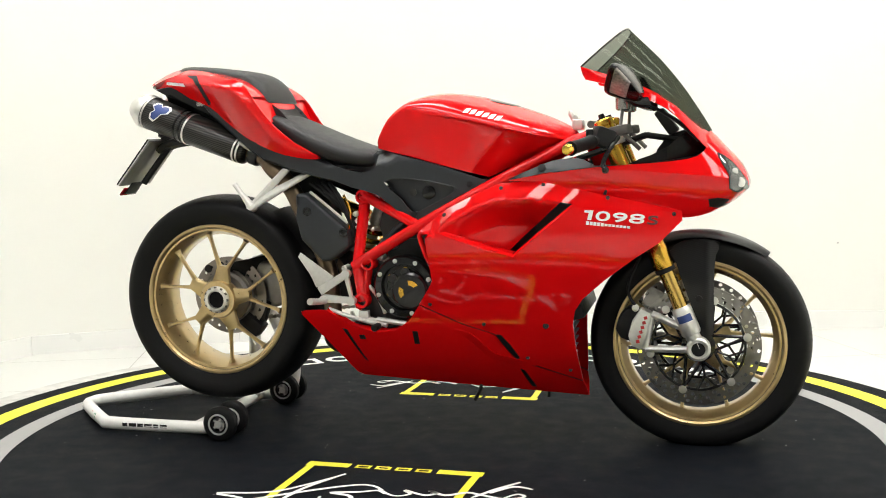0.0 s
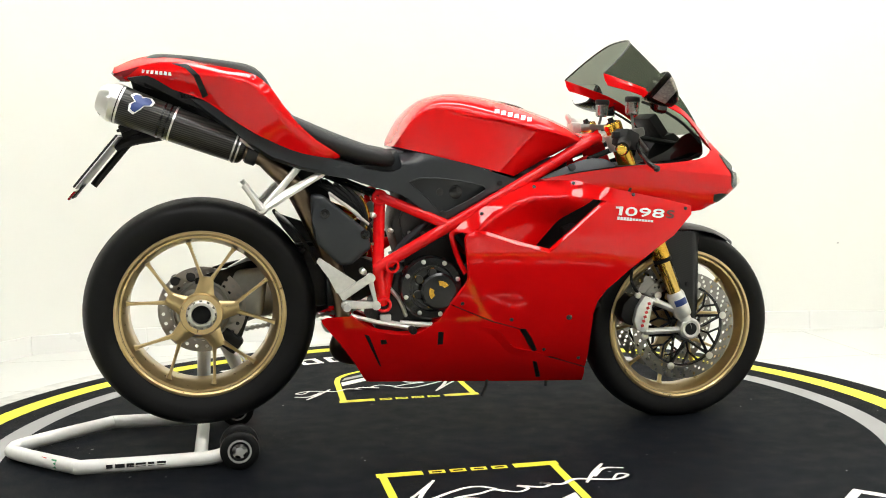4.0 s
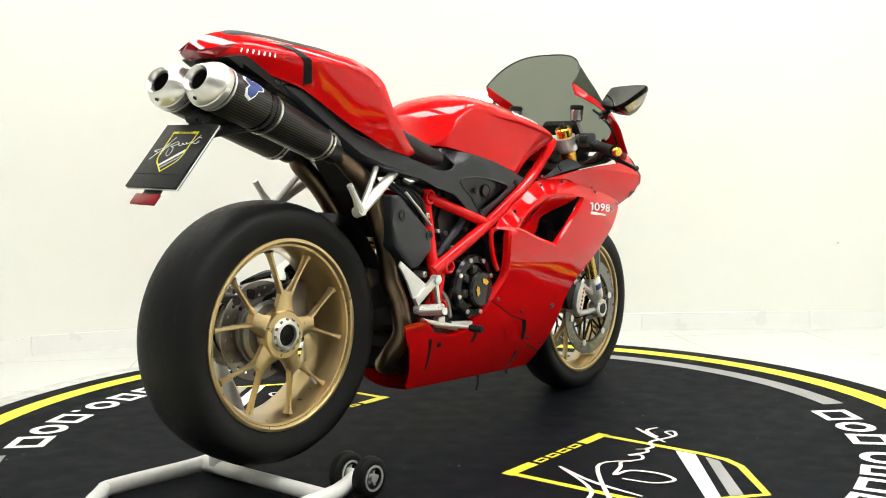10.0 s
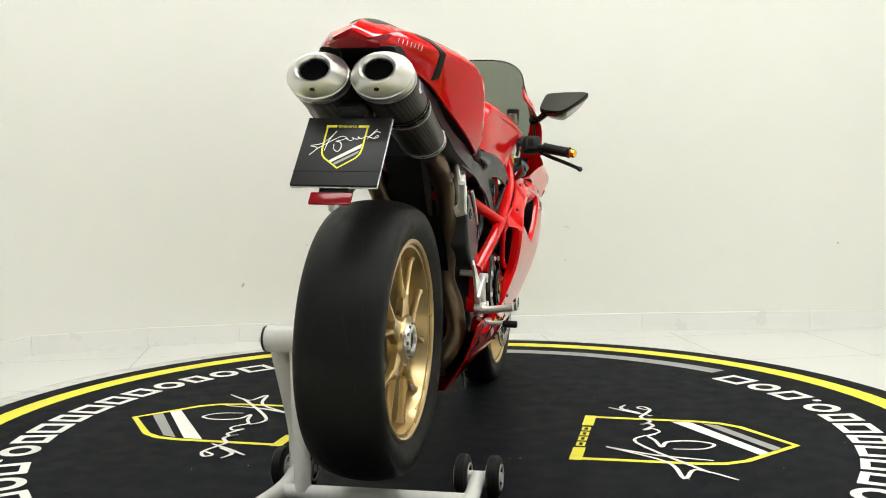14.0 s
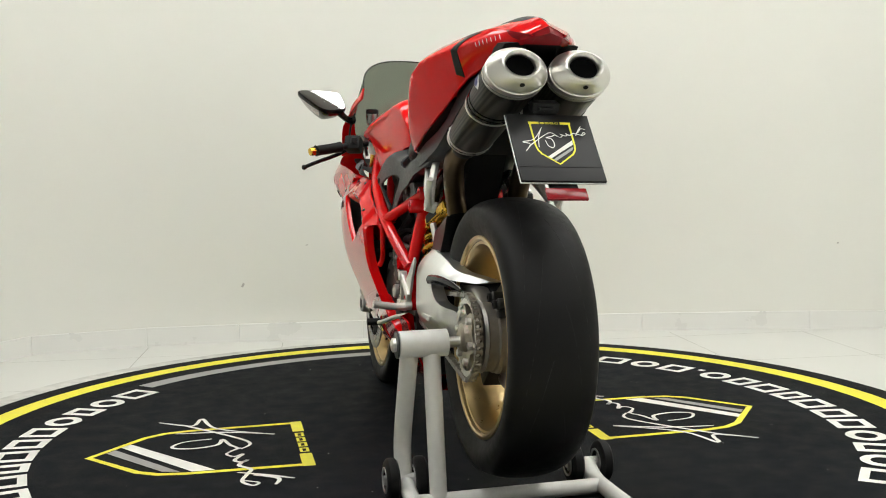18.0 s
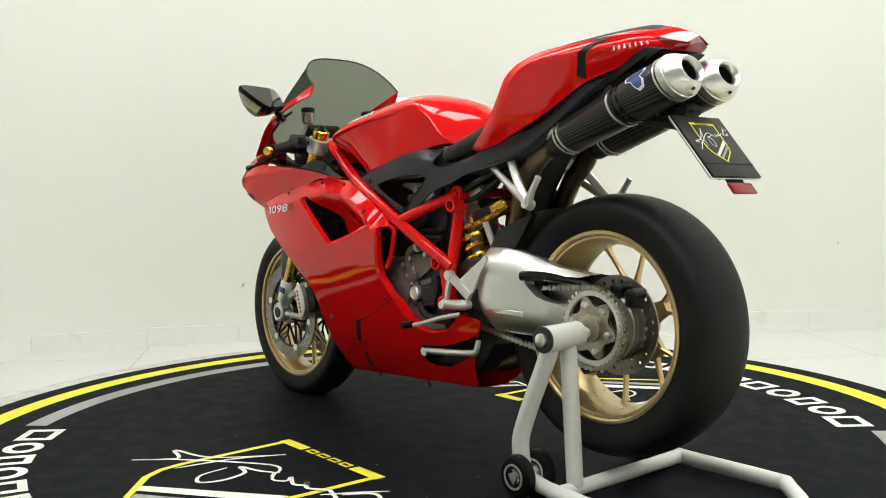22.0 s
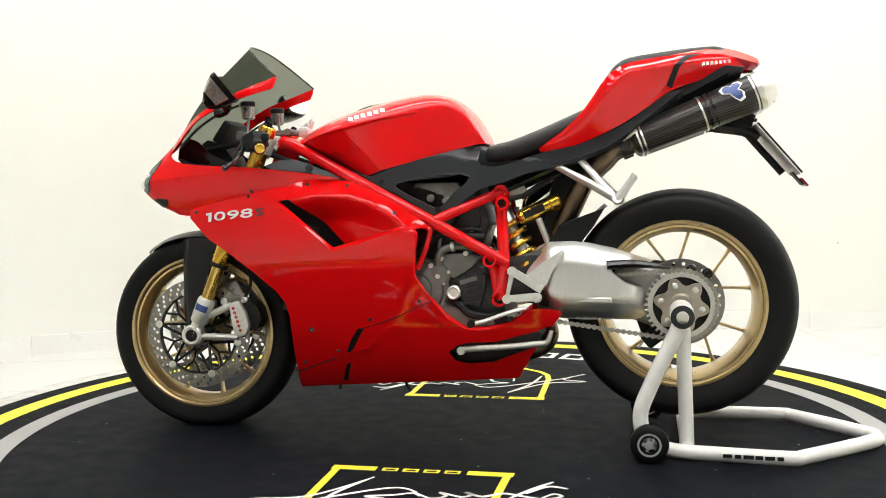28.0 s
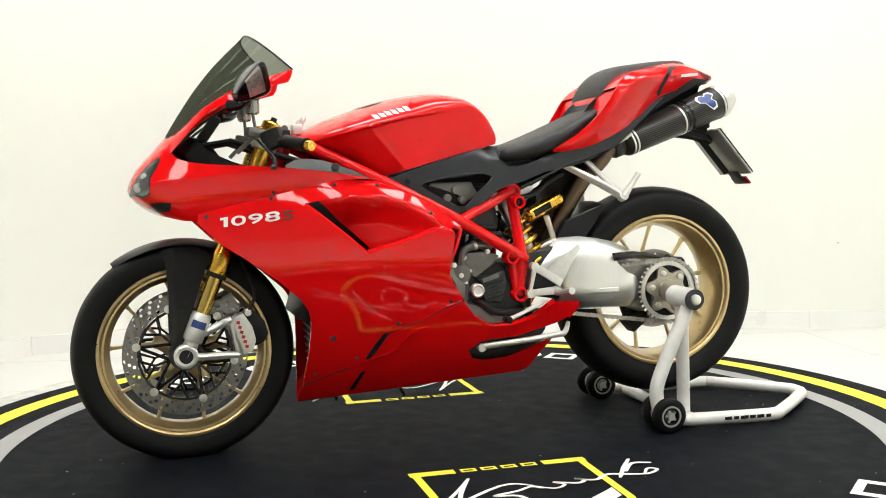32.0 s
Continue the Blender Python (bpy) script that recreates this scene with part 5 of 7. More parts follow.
def build_engine(bike):
    e = part("engine_block", merged(
        prism([(-0.20, 0.40), (-0.22, 0.34), (-0.16, 0.28), (-0.02, 0.25), (0.12, 0.26), (0.20, 0.33), (0.18, 0.42), (0.06, 0.50), (-0.08, 0.52), (-0.16, 0.49)], -0.125, 0.125, 0.014),
        prism([(0.04, 0.42), (0.16, 0.33), (0.34, 0.40), (0.36, 0.50), (0.28, 0.54), (0.12, 0.52)], -0.09, 0.09, 0.012),
        prism([(-0.12, 0.48), (0.03, 0.50), (0.02, 0.64), (-0.03, 0.73), (-0.13, 0.73), (-0.16, 0.62)], -0.085, 0.085, 0.012)), ENGINE_DARK, bike, "dark cast engine")
    for s_ in (-1, 1):
        head = part("cylinder_cover", prism([(-0.125, 0.575), (0.0, 0.585), (0.015, 0.64), (-0.02, 0.70), (-0.115, 0.70), (-0.14, 0.64)], s_ * 0.080, s_ * 0.098, 0.008), ENGINE_DARK, e, "dark cam belt cover")
        for x, z in ((-0.11, 0.60), (-0.02, 0.605), (-0.035, 0.685), (-0.105, 0.675)):
            part("cover_bolt", lathe([(0.007, 0), (0.007, 0.006), (0.003, 0.007)], (x, s_ * 0.098, z), (0, s_, 0), 12), STEEL, head)
    # right: open clutch
    c = Vector((-0.062, -0.150, 0.452))
    cl = part("clutch_cover", merged(lathe([(0.088, -0.03), (0.090, 0.012), (0.084, 0.020), (0.066, 0.022), (0.064, 0.006)], c, (0, -1, 0), 40)), BLACK_GLOSS, bike, "black open clutch cover")
    part("clutch_basket", lathe([(0.063, -0.02), (0.063, 0.002), (0.0, 0.003)], c, (0, -1, 0), 32), ENGINE_DARK, cl, "dark clutch basket")
    for k in range(6):
        a = k * math.pi / 3 + 0.45
        part("plate_arm", tube([c + Vector((0.010 * math.cos(a), -0.010, 0.010 * math.sin(a))), c + Vector((0.056 * math.cos(a), -0.008, 0.056 * math.sin(a)))], 0.007, 8, 1, [0.009, 0.006]), GOLD, cl, "gold pressure plate arm")
        part("spring_cap", lathe([(0.012, 0.0), (0.012, 0.014), (0.009, 0.017), (0.004, 0.017)], c + Vector((0.042 * math.cos(a), -0.002, 0.042 * math.sin(a))), (0, -1, 0), 14), ENGINE_DARK, cl, "clutch spring cap")
    part("plate_rim", lathe([(0.053, 0.002), (0.060, 0.002), (0.060, 0.009), (0.053, 0.009)], c, (0, -1, 0), 32, closed_profile=True), ENGINE_DARK, cl, "dark pressure plate rim")
    gc = c + Vector((0.020, 0, -0.010))
    gd = part("clutch_guard", lathe([(0.052, 0.012), (0.052, 0.026), (0.046, 0.031), (0.0, 0.033)], gc, (0, -1, 0), 36), BLACK_GLOSS, cl, "black half clutch guard")
    for a0 in (0.6, 2.7):
        part("guard_window", prism([(gc.x + 0.031 * math.cos(a), gc.z + 0.031 * math.sin(a)) for a in np.linspace(a0, a0 + 1.1, 7)] + [(gc.x + 0.017 * math.cos(a), gc.z + 0.017 * math.sin(a)) for a in np.linspace(a0 + 1.0, a0 + 0.1, 7)], gc.y - 0.0345, gc.y - 0.030), GOLD, gd, "gold crescent in the guard")
    for k in range(8):
        a = k * math.pi / 4 + 0.3
        part("clutch_bolt", lathe([(0.0065, 0), (0.0065, 0.005), (0.003, 0.006)], c + Vector((0.077 * math.cos(a), -0.019, 0.077 * math.sin(a))), (0, -1, 0), 12), STEEL, cl)
    part("brake_pedal_link", merged(tube([(-0.15, -0.15, 0.355), (-0.06, -0.155, 0.345)], 0.008, 8), tube([(-0.20, -0.145, 0.36), (-0.12, -0.15, 0.34)], 0.009, 8), block((0.03, 0.02, 0.03), (-0.19, -0.145, 0.365), 0.004)), ALU_CAST, e)
    for x, y, z, r in ((-0.215, 0.118, 0.655, 0.008), (-0.212, 0.122, 0.575, 0.007), (-0.248, 0.135, 0.500, 0.009), (-0.140, 0.128, 0.530, 0.008), (-0.105, 0.118, 0.560, 0.007), (-0.075, 0.110, 0.600, 0.006), (-0.165, 0.115, 0.610, 0.006)):
        part("engine_fitting", lathe([(r, -0.03), (r, 0.006), (r * 0.6, 0.008), (r * 0.5, 0.002)], (x, -y, z), (0, -1, 0), 12), STEEL, e, "bright steel fitting")
    part("breather_hose", tube([(-0.02, -0.11, 0.66), (-0.08, -0.125, 0.62), (-0.13, -0.12, 0.575), (-0.16, -0.115, 0.54)], 0.011, 8, 4), BLACK_PLASTIC, e, "black breather hose")
    part("oil_line", tube([(-0.13, -0.135, 0.37), (-0.15, -0.14, 0.42), (-0.19, -0.135, 0.47), (-0.21, -0.125, 0.53)], 0.006, 8, 4), STEEL, e, "braided steel line")
    part("wire_tie", tube([(-0.24, -0.12, 0.60), (-0.23, -0.125, 0.66), (-0.25, -0.12, 0.71)], 0.0045, 6, 3), GOLD, e, "yellow cable")
    # left: generator cover, pump cap, cylinder and cam cover
    g = part("generator_cover", lathe([(0.094, -0.03), (0.094, 0.008), (0.088, 0.015), (0.080, 0.013), (0.076, 0.024), (0.050, 0.030), (0.046, 0.025), (0.028, 0.033), (0.0, 0.033)], (0.045, 0.120, 0.43), (0, 1, 0), 36), ENGINE, bike, "grey cast generator cover")
    part("pump_cap", lathe([(0.020, -0.01), (0.020, 0.012), (0.016, 0.016), (0.012, 0.013), (0.0, 0.013)], (-0.066, 0.143, 0.425), (0, 1, 0), 24), ALU_CAST, g, "bright round cap")
    part("belt_cover", prism([(-0.013, 0.528), (-0.035, 0.533), (-0.097, 0.535), (-0.14, 0.522), (-0.118, 0.497), (-0.065, 0.461), (-0.028, 0.487), (-0.012, 0.504)], 0.10, 0.138, 0.006), ENGINE, g, "grey belt cover")
    part("sprocket_cover", prism([(-0.063, 0.456), (-0.145, 0.48), (-0.157, 0.472), (-0.153, 0.439), (-0.14, 0.385), (-0.092, 0.395), (-0.084, 0.41), (-0.088, 0.447)], 0.11, 0.145, 0.006), ENGINE_DARK, g, "black sprocket cover")
    part("cover_mark", block((0.05, 0.002, 0.012), (-0.108, 0.1465, 0.459), 0, (0, 16, 0)), ENGINE, g)
    part("lower_cover", prism([(-0.03, 0.40), (-0.10, 0.365), (-0.17, 0.36), (-0.19, 0.335), (-0.10, 0.32), (0.0, 0.36)], 0.10, 0.14, 0.010), ENGINE, g)
    for x, z in ((0.0, 0.50), (-0.03, 0.52), (-0.10, 0.535), (0.06, 0.52), (-0.02, 0.47)):
        part("engine_bolt", lathe([(0.007, 0), (0.007, 0.02), (0.003, 0.021)], (x, 0.128, z), (0, 1, 0), 12), STEEL, g)
    for pts, r in (([(0.05, 0.11, 0.50), (0.02, 0.125, 0.56), (-0.03, 0.12, 0.60), (-0.06, 0.10, 0.64)], 0.016), ([(0.08, -0.12, 0.50), (0.05, -0.13, 0.56), (0.02, -0.12, 0.60)], 0.015), ([(-0.02, 0.12, 0.53), (-0.08, 0.125, 0.575), (-0.15, 0.12, 0.58)], 0.010)):
        part("coolant_hose", tube(pts, r, 10, 4), DARK, e, "black rubber hose")
    part("cam_cover", merged(prism([(-0.03, 0.705), (0.06, 0.722), (0.05, 0.735), (-0.07, 0.735), (-0.09, 0.70), (-0.05, 0.675)], 0.06, 0.105, 0.006), *[lathe([(0.011, 0), (0.011, 0.012), (0.005, 0.013)], (x, 0.105, z), (0, 1, 0), 16) for x, z in ((0.005, 0.69), (-0.04, 0.682), (-0.02, 0.712))]), HUB_CAST, e, "bare cam cover")
    pump = part("water_pump", lathe([(0.034, -0.03), (0.034, 0.008), (0.028, 0.016), (0.012, 0.020), (0.0, 0.020)], (-0.020, 0.128, 0.475), (0, 1, 0), 24), ENGINE, bike, "grey cast water pump")
    for k in range(5):
        a = k * 2 * math.pi / 5 + 0.4
        part("pump_bolt", lathe([(0.005, 0), (0.005, 0.006), (0.002, 0.007)], (-0.020 + 0.030 * math.cos(a), 0.137, 0.475 + 0.030 * math.sin(a)), (0, 1, 0), 10), STEEL, pump)
    part("pump_pipe", tube([(-0.020, 0.138, 0.50), (-0.030, 0.142, 0.54), (-0.075, 0.138, 0.555), (-0.115, 0.12, 0.545)], 0.012, 10, 4), ENGINE, pump, "grey coolant pipe")
    part("hose_clip", lathe([(0.014, -0.005), (0.0145, -0.004), (0.0145, 0.004), (0.014, 0.005)], (-0.062, 0.140, 0.553), (1, 0.1, -0.2), 16), STEEL, pump)
    for k in range(6):
        part("cover_rib", block((0.052, 0.006, 0.0045), (-0.120, 0.1455, 0.398 + 0.010 * k), 0.001, (0, 14, 0)), ENGINE_DARK, g)
    for k in range(3):
        part("cylinder_stud", tube([(-0.015 - 0.035 * k, 0.10, 0.545), (-0.02 - 0.035 * k, 0.10, 0.585)], 0.005, 8), STEEL, e)
    part("wiring_loom", tube([(0.06, 0.13, 0.52), (0.0, 0.135, 0.575), (-0.07, 0.125, 0.60), (-0.14, 0.11, 0.60)], 0.0055, 8, 4), DARK, e, "black wiring loom")
    part("lower_hose", tube([(-0.06, 0.13, 0.400), (-0.085, 0.145, 0.387), (-0.11, 0.147, 0.365), (-0.161, 0.143, 0.357), (-0.208, 0.13, 0.364)], 0.011, 8, 4), DARK, e, "dark lower hose")
    # throttle bodies, radiator, wiring behind the frame
    part("airbox", prism([(-0.12, 0.72), (0.18, 0.74), (0.36, 0.80), (0.34, 0.70), (0.10, 0.60), (-0.06, 0.64)], -0.10, 0.10, 0.01), DARK, bike, "black airbox")
    part("radiator", block((0.04, 0.30, 0.26), (0.385, 0, 0.49), 0.006, (0, -18, 0)), DARK, bike, "black radiator")
    part("inner_duct", block((0.10, 0.20, 0.10), (0.33, 0, 0.63), 0.01), DARK, bike, "black air duct")
    part("oil_sump", block((0.30, 0.20, 0.10), (0.10, 0, 0.30), 0.02), DARK, bike, "dark oil sump")
    # battery side box on the right
    box = [(-0.388, 0.717), (-0.354, 0.716), (-0.232, 0.612), (-0.226, 0.565), (-0.281, 0.522), (-0.313, 0.52), (-0.376, 0.584), (-0.387, 0.647)]
    b = part("side_box", prism(box, -0.150, -0.075, 0.012, 3), BLACK_PLASTIC, bike, "dark moulded side box")
    for x, z in ((-0.352, 0.665), (-0.243, 0.605)):
        part("box_bolt", lathe([(0.013, 0), (0.013, 0.003), (0.007, 0.004), (0.006, 0.002)], (x, -0.150, z), (0, -1, 0), 18), BLACK_GLOSS, b)
    part("box_strap", tube([(-0.340, -0.152, 0.722), (-0.285, -0.150, 0.678), (-0.232, -0.146, 0.632)], 0.0042, 8), STEEL, b, "bright strap along the box")
    for i in range(4):
        part("cable", tube([(-0.36 + 0.02 * i, -0.10, 0.745), (-0.28 + 0.01 * i, -0.115 - 0.006 * i, 0.69), (-0.22, -0.11, 0.64 - 0.02 * i)], 0.006, 8, 4), DARK, bike, "black cable")
    for i in range(2):
        part("hose", tube([(-0.33, 0.07 + 0.012 * i, 0.745), (-0.27, 0.09 + 0.01 * i, 0.70), (-0.22, 0.10, 0.685)], 0.007, 8, 4), DARK, bike, "black hose")


def build_exhaust(bike):
    for tip, base, sgn in ((Vector((-0.932, -0.070, 0.984)), Vector((-0.566, -0.078, 0.841)), -1), (Vector((-0.932, 0.070, 0.984)), Vector((-0.566, 0.078, 0.841)), 1)):
        d = (tip - base).normalized()
        L = (tip - base).length
        R0 = 0.0515
        taper = lambda h: R0 * (0.80 + 0.20 * min(1, max(0, h / (L - 0.05)) ** 0.8))
        oval = Matrix.Translation(base) @ Matrix.Diagonal((1, 1.27, 1, 1)) @ Matrix.Translation(-base)
        can = part("silencer", moved(lathe([(R0 * 0.60, -0.008), (R0 * 0.77, 0.0)] + [(taper(h), h) for h in np.linspace(0.010, L - 0.046, 10)] + [(R0 * 0.98, L - 0.044)], base, d, 40), oval), CARBON, bike, "carbon-fibre silencer", 50)
        part("end_cap", moved(lathe([(R0 * 1.02, L - 0.052), (R0 * 1.03, L - 0.050), (R0 * 1.03, L - 0.036), (R0 * 0.99, L - 0.034), (R0 * 0.97, L - 0.028), (R0 * 0.66, L - 0.003), (R0 * 0.63, L - 0.001), (R0 * 0.59, L), (R0 * 0.51, L - 0.004), (R0 * 0.47, L - 0.012), (R0 * 0.46, L - 0.03)], base, d, 40), oval), STEEL, can, "brushed steel end cap")
        # capped plug, its black stands for the unlit inside of the pipe
        part("outlet_core", moved(lathe([(R0 * 0.465, L - 0.016), (R0 * 0.465, L - 0.26), (0.0, L - 0.26)], base, d, 32), oval), OUTLET_SHADE, can, "matt black plug, shade inside the outlet")
        for h in (0.010, 0.022, 0.192, 0.206, 0.222, L - 0.058):
            part("can_band", moved(lathe([(taper(h) * 0.99, h - 0.0025), (taper(h) + 0.0018, h - 0.0025), (taper(h) + 0.0018, h + 0.0025), (taper(h) * 0.99, h + 0.0025)], base, d, 40, closed_profile=True), oval), BLACK_GLOSS if 0.2 < h < 0.23 else STEEL, can)
        for h in (0.004,):
            for k in range(10):
                a = 2 * math.pi * k / 10
                u = d.orthogonal().normalized()
                v = d.cross(u)
                part("band_rivet", moved(lathe([(0.0035, 0), (0.0035, 0.0016), (0.001, 0.0024)], base + d * (h + 0.010) + taper(h) * (u * math.cos(a) + v * math.sin(a)), u * math.cos(a) + v * math.sin(a), 8), oval), DARK, can)
        low = Vector((0, 0, -1))
        low = (low - d * low.dot(d)).normalized()
        # small raised dark disc stands for the shaded drain hole
        part("drain_hole_shade", moved(lathe([(0.0045, 0.0), (0.0045, 0.0012), (0.0005, 0.0014)], base + d * (L - 0.014) + low * R0 * 0.81, low + d * 0.55, 12), oval), DARK, can)
        # plain emblem on the outer flank
        out = Vector((0.15, sgn, 0.45))
        out = (out - d * out.dot(d)).normalized()
        up = d.cross(out)
        at = base + d * (L - 0.112)
        pts = [(-0.026, 0.010), (-0.020, 0.022), (-0.008, 0.024), (-0.002, 0.016), (0.004, 0.022), (0.016, 0.024), (0.025, 0.014), (0.022, 0.002), (0.008, -0.004), (0.002, -0.016), (-0.008, -0.028), (-0.020, -0.024), (-0.022, -0.010), (-0.014, 0.0)]
        def badge(scale, lift, material, label):
            bm = bmesh.new()
            bm.faces.new([bm.verts.new((px * scale, pz * scale, 0)) for px, pz in pts])
            bmesh.ops.triangulate(bm, faces=bm.faces)
            for _ in range(3):
                bmesh.ops.subdivide_edges(bm, edges=[q for q in bm.edges if q.calc_length() > 0.006], cuts=1)
                bmesh.ops.triangulate(bm, faces=[q for q in bm.faces if len(q.verts) > 3])
            for v in bm.verts:
                ang = v.co.y / R0 * sgn
                v.co = at + d * (-v.co.x) + (taper(L - 0.118) + lift + 0.0008) * (out * math.cos(ang) - up * math.sin(ang))
            moved(bm, oval)
            part("badge", bm, material, can, label)
        badge(1.25, 0.0012, WHITE_DECAL, "white badge outline")
        badge(1.0, 0.0022, BLUE_DECAL, "dark blue badge shape")
        # header pipe down from the silencer
        y0 = base.y
        path = [base + d * 0.01, base - d * 0.06, Vector((-0.480, sgn * 0.090, 0.790))]
        if sgn < 0:
            path += [Vector((-0.425, -0.096, 0.735)), Vector((-0.380, -0.094, 0.645)), Vector((-0.345, -0.088, 0.57)), Vector((-0.320, -0.08, 0.49))]
            path += [Vector((-0.305, -0.10, 0.42)), Vector((-0.30, -0.105, 0.34)), Vector((-0.315, -0.07, 0.275)), Vector((-0.27, -0.02, 0.24)), Vector((-0.15, 0.0, 0.225))]
        else:
            path += [Vector((-0.425, 0.076, 0.730)), Vector((-0.380, 0.052, 0.645)), Vector((-0.345, 0.034, 0.57)), Vector((-0.30, 0.02, 0.46))]
        p = part("exhaust_pipe", tube(path, 0.026, 14, 6), BRONZE, bike, "heat-tinted bronze exhaust pipe")
        part("pipe_collar", lathe([(0.030, 0), (0.032, 0.004), (0.032, 0.026), (0.030, 0.03)], base - d * 0.045, d, 24), ENGINE_DARK, p, "dark pipe collar")
        part("pipe_spring", tube([base - d * 0.03 + out * 0.034, base + d * 0.015 + out * 0.05], 0.006, 8), STEEL, p)
    part("inner_fender", prism([(-0.50, 0.83), (-0.41, 0.72), (-0.35, 0.60), (-0.31, 0.60), (-0.33, 0.72), (-0.42, 0.85)], -0.045, 0.045, 0.008), DARK, bike, "black inner fender")
    rows = []
    for x, z0, z1, w in ((-0.70, 0.972, 0.985, 0.085), (-0.66, 0.940, 0.975, 0.100), (-0.60, 0.892, 0.945, 0.115), (-0.55, 0.852, 0.895, 0.128), (-0.49, 0.812, 0.865, 0.138), (-0.41, 0.784, 0.842, 0.146), (-0.35, 0.770, 0.825, 0.148), (-0.28, 0.757, 0.80, 0.146)):
        rows.append([Vector((x, sy * w * k, z)) for sy, k, z in ((-1, 0.9, z0), (-1, 1, z0 + 0.01), (-1, 1, z1 - 0.004), (-1, 0.96, z1), (1, 0.96, z1), (1, 1, z1 - 0.004), (1, 1, z0 + 0.01), (1, 0.9, z0))])
    part("tail_inner", rings(rows), BLACK_PLASTIC, bike, "black inner tail cover")
    part("silencer_bracket", merged(block((0.05, 0.05, 0.02), (-0.70, -0.06, 0.985), 0.004), block((0.06, 0.16, 0.012), (-0.76, -0.03, 0.90), 0.003)), ALU_CAST, bike)
    part("collector_box", prism([(-0.31, 0.30), (-0.25, 0.215), (-0.12, 0.20), (0.05, 0.20), (0.05, 0.26), (-0.20, 0.29), (-0.25, 0.33)], -0.072, 0.072, 0.012), ENGINE_DARK, bike, "dark exhaust collector")


def build_rear(bike):
    # single-sided swingarm on the left
    arm = [(-0.245, 0.512), (-0.27, 0.528), (-0.300, 0.552), (-0.325, 0.565), (-0.396, 0.567), (-0.45, 0.560), (-0.504, 0.548), (-0.584, 0.520), (-0.615, 0.508), (-0.60, 0.502), (-0.56, 0.508), (-0.492, 0.505), (-0.506, 0.482), (-0.537, 0.456), (-0.582, 0.438), (-0.604, 0.42), (-0.604, 0.36), (-0.578, 0.350), (-0.50, 0.350), (-0.427, 0.350), (-0.360, 0.352), (-0.328, 0.369), (-0.318, 0.41), (-0.305, 0.45), (-0.26, 0.47)]

    def arm_y(x, z):
        top = interp(x, [-0.79, -0.72, -0.66, -0.584, -0.504, -0.45, -0.396, -0.325, -0.25, -0.20], [0.40, 0.468, 0.494, 0.520, 0.548, 0.560, 0.567, 0.565, 0.522, 0.50])
        bot = interp(x, [-0.79, -0.73, -0.66, -0.578, -0.36, -0.328, -0.318, -0.20], [0.38, 0.31, 0.305, 0.350, 0.352, 0.369, 0.41, 0.42])
        w = smooth_interp(x, [-0.80, -0.66, -0.615, -0.590, -0.565, -0.54, -0.50, -0.40, -0.34, -0.30, -0.20], [0.058, 0.064, 0.074, 0.104, 0.136, 0.146, 0.151, 0.157, 0.152, 0.134, 0.10])
        u = 1 - min(max(min(top - z, z - bot), 0) / 0.075, 1)
        return w - 0.042 * u ** 2.3
    s = part("swingarm", panel(arm, arm_y, 0.032, (), 0.012, 1, 1), ALU, bike, "brushed aluminium single-sided swingarm", 80)
    # dark sheet behind the arm, put in as the slot's shade
    part("slot_shade", panel([(-0.48, 0.515), (-0.56, 0.518), (-0.66, 0.500), (-0.705, 0.485), (-0.705, 0.42), (-0.58, 0.425), (-0.50, 0.470)], lambda x, z: min(arm_y(x, z), 0.12) - 0.045, 0.004, (), 0.03, 1, 1), DARK, s, "dark sheet, shade in the chain slot")
    part("slot_guard", tube([(-0.490, 0.148, 0.502), (-0.56, 0.138, 0.506), (-0.62, 0.125, 0.500), (-0.66, 0.118, 0.494)], 0.010, 8, 4, [0.013, 0.011, 0.008, 0.004]), BLACK_GLOSS, s, "black chain guard lip")
    part("arm_rib", block((0.108, 0.008, 0.014), (-0.449, 0.1515, 0.407), 0.0035, (0, 0, -2), 3), ALU, s)
    part("arm_root", merged(prism([(-0.16, 0.50), (-0.24, 0.525), (-0.34, 0.55), (-0.34, 0.38), (-0.24, 0.40), (-0.16, 0.43)], 0.0, 0.12, 0.015), prism([(-0.33, 0.55), (-0.40, 0.555), (-0.42, 0.47), (-0.40, 0.38), (-0.33, 0.38)], 0.02, 0.12, 0.02)), ENGINE_DARK, s, "dark swingarm root")
    # eccentric hub
    part("hub_arm", prism([(-0.50, 0.50), (-0.60, 0.495), (-0.66, 0.475), (-0.70, 0.43), (-0.68, 0.34), (-0.62, 0.325), (-0.52, 0.36)], 0.030, 0.078, 0.016, 3), HUB_CAST, s, "cast hub carrier")
    hh = part("hub_housing", lathe([(0.045, -0.075), (0.070, -0.072), (0.078, -0.062), (0.078, -0.030), (0.083, -0.026), (0.083, 0.006), (0.079, 0.010), (0.079, 0.030), (0.083, 0.034), (0.080, 0.042), (0.06, 0.044)], (RW.x, 0.045, RW.z), (0, 1, 0), 44), HUB_CAST, s, "grey cast axle housing")
    for k in range(2):
        c = Vector((-0.762 + 0.044 * k, 0.05, 0.474 + 0.010 * k))
        part("clamp_lug", merged(lathe([(0.012, -0.040), (0.014, -0.036), (0.014, 0.008), (0.011, 0.012)], c, (0, 1, 0), 20), block((0.024, 0.045, 0.032), c + Vector((0.006 - 0.006 * k, -0.015, -0.016)), 0.006)), ENGINE_DARK, hh)
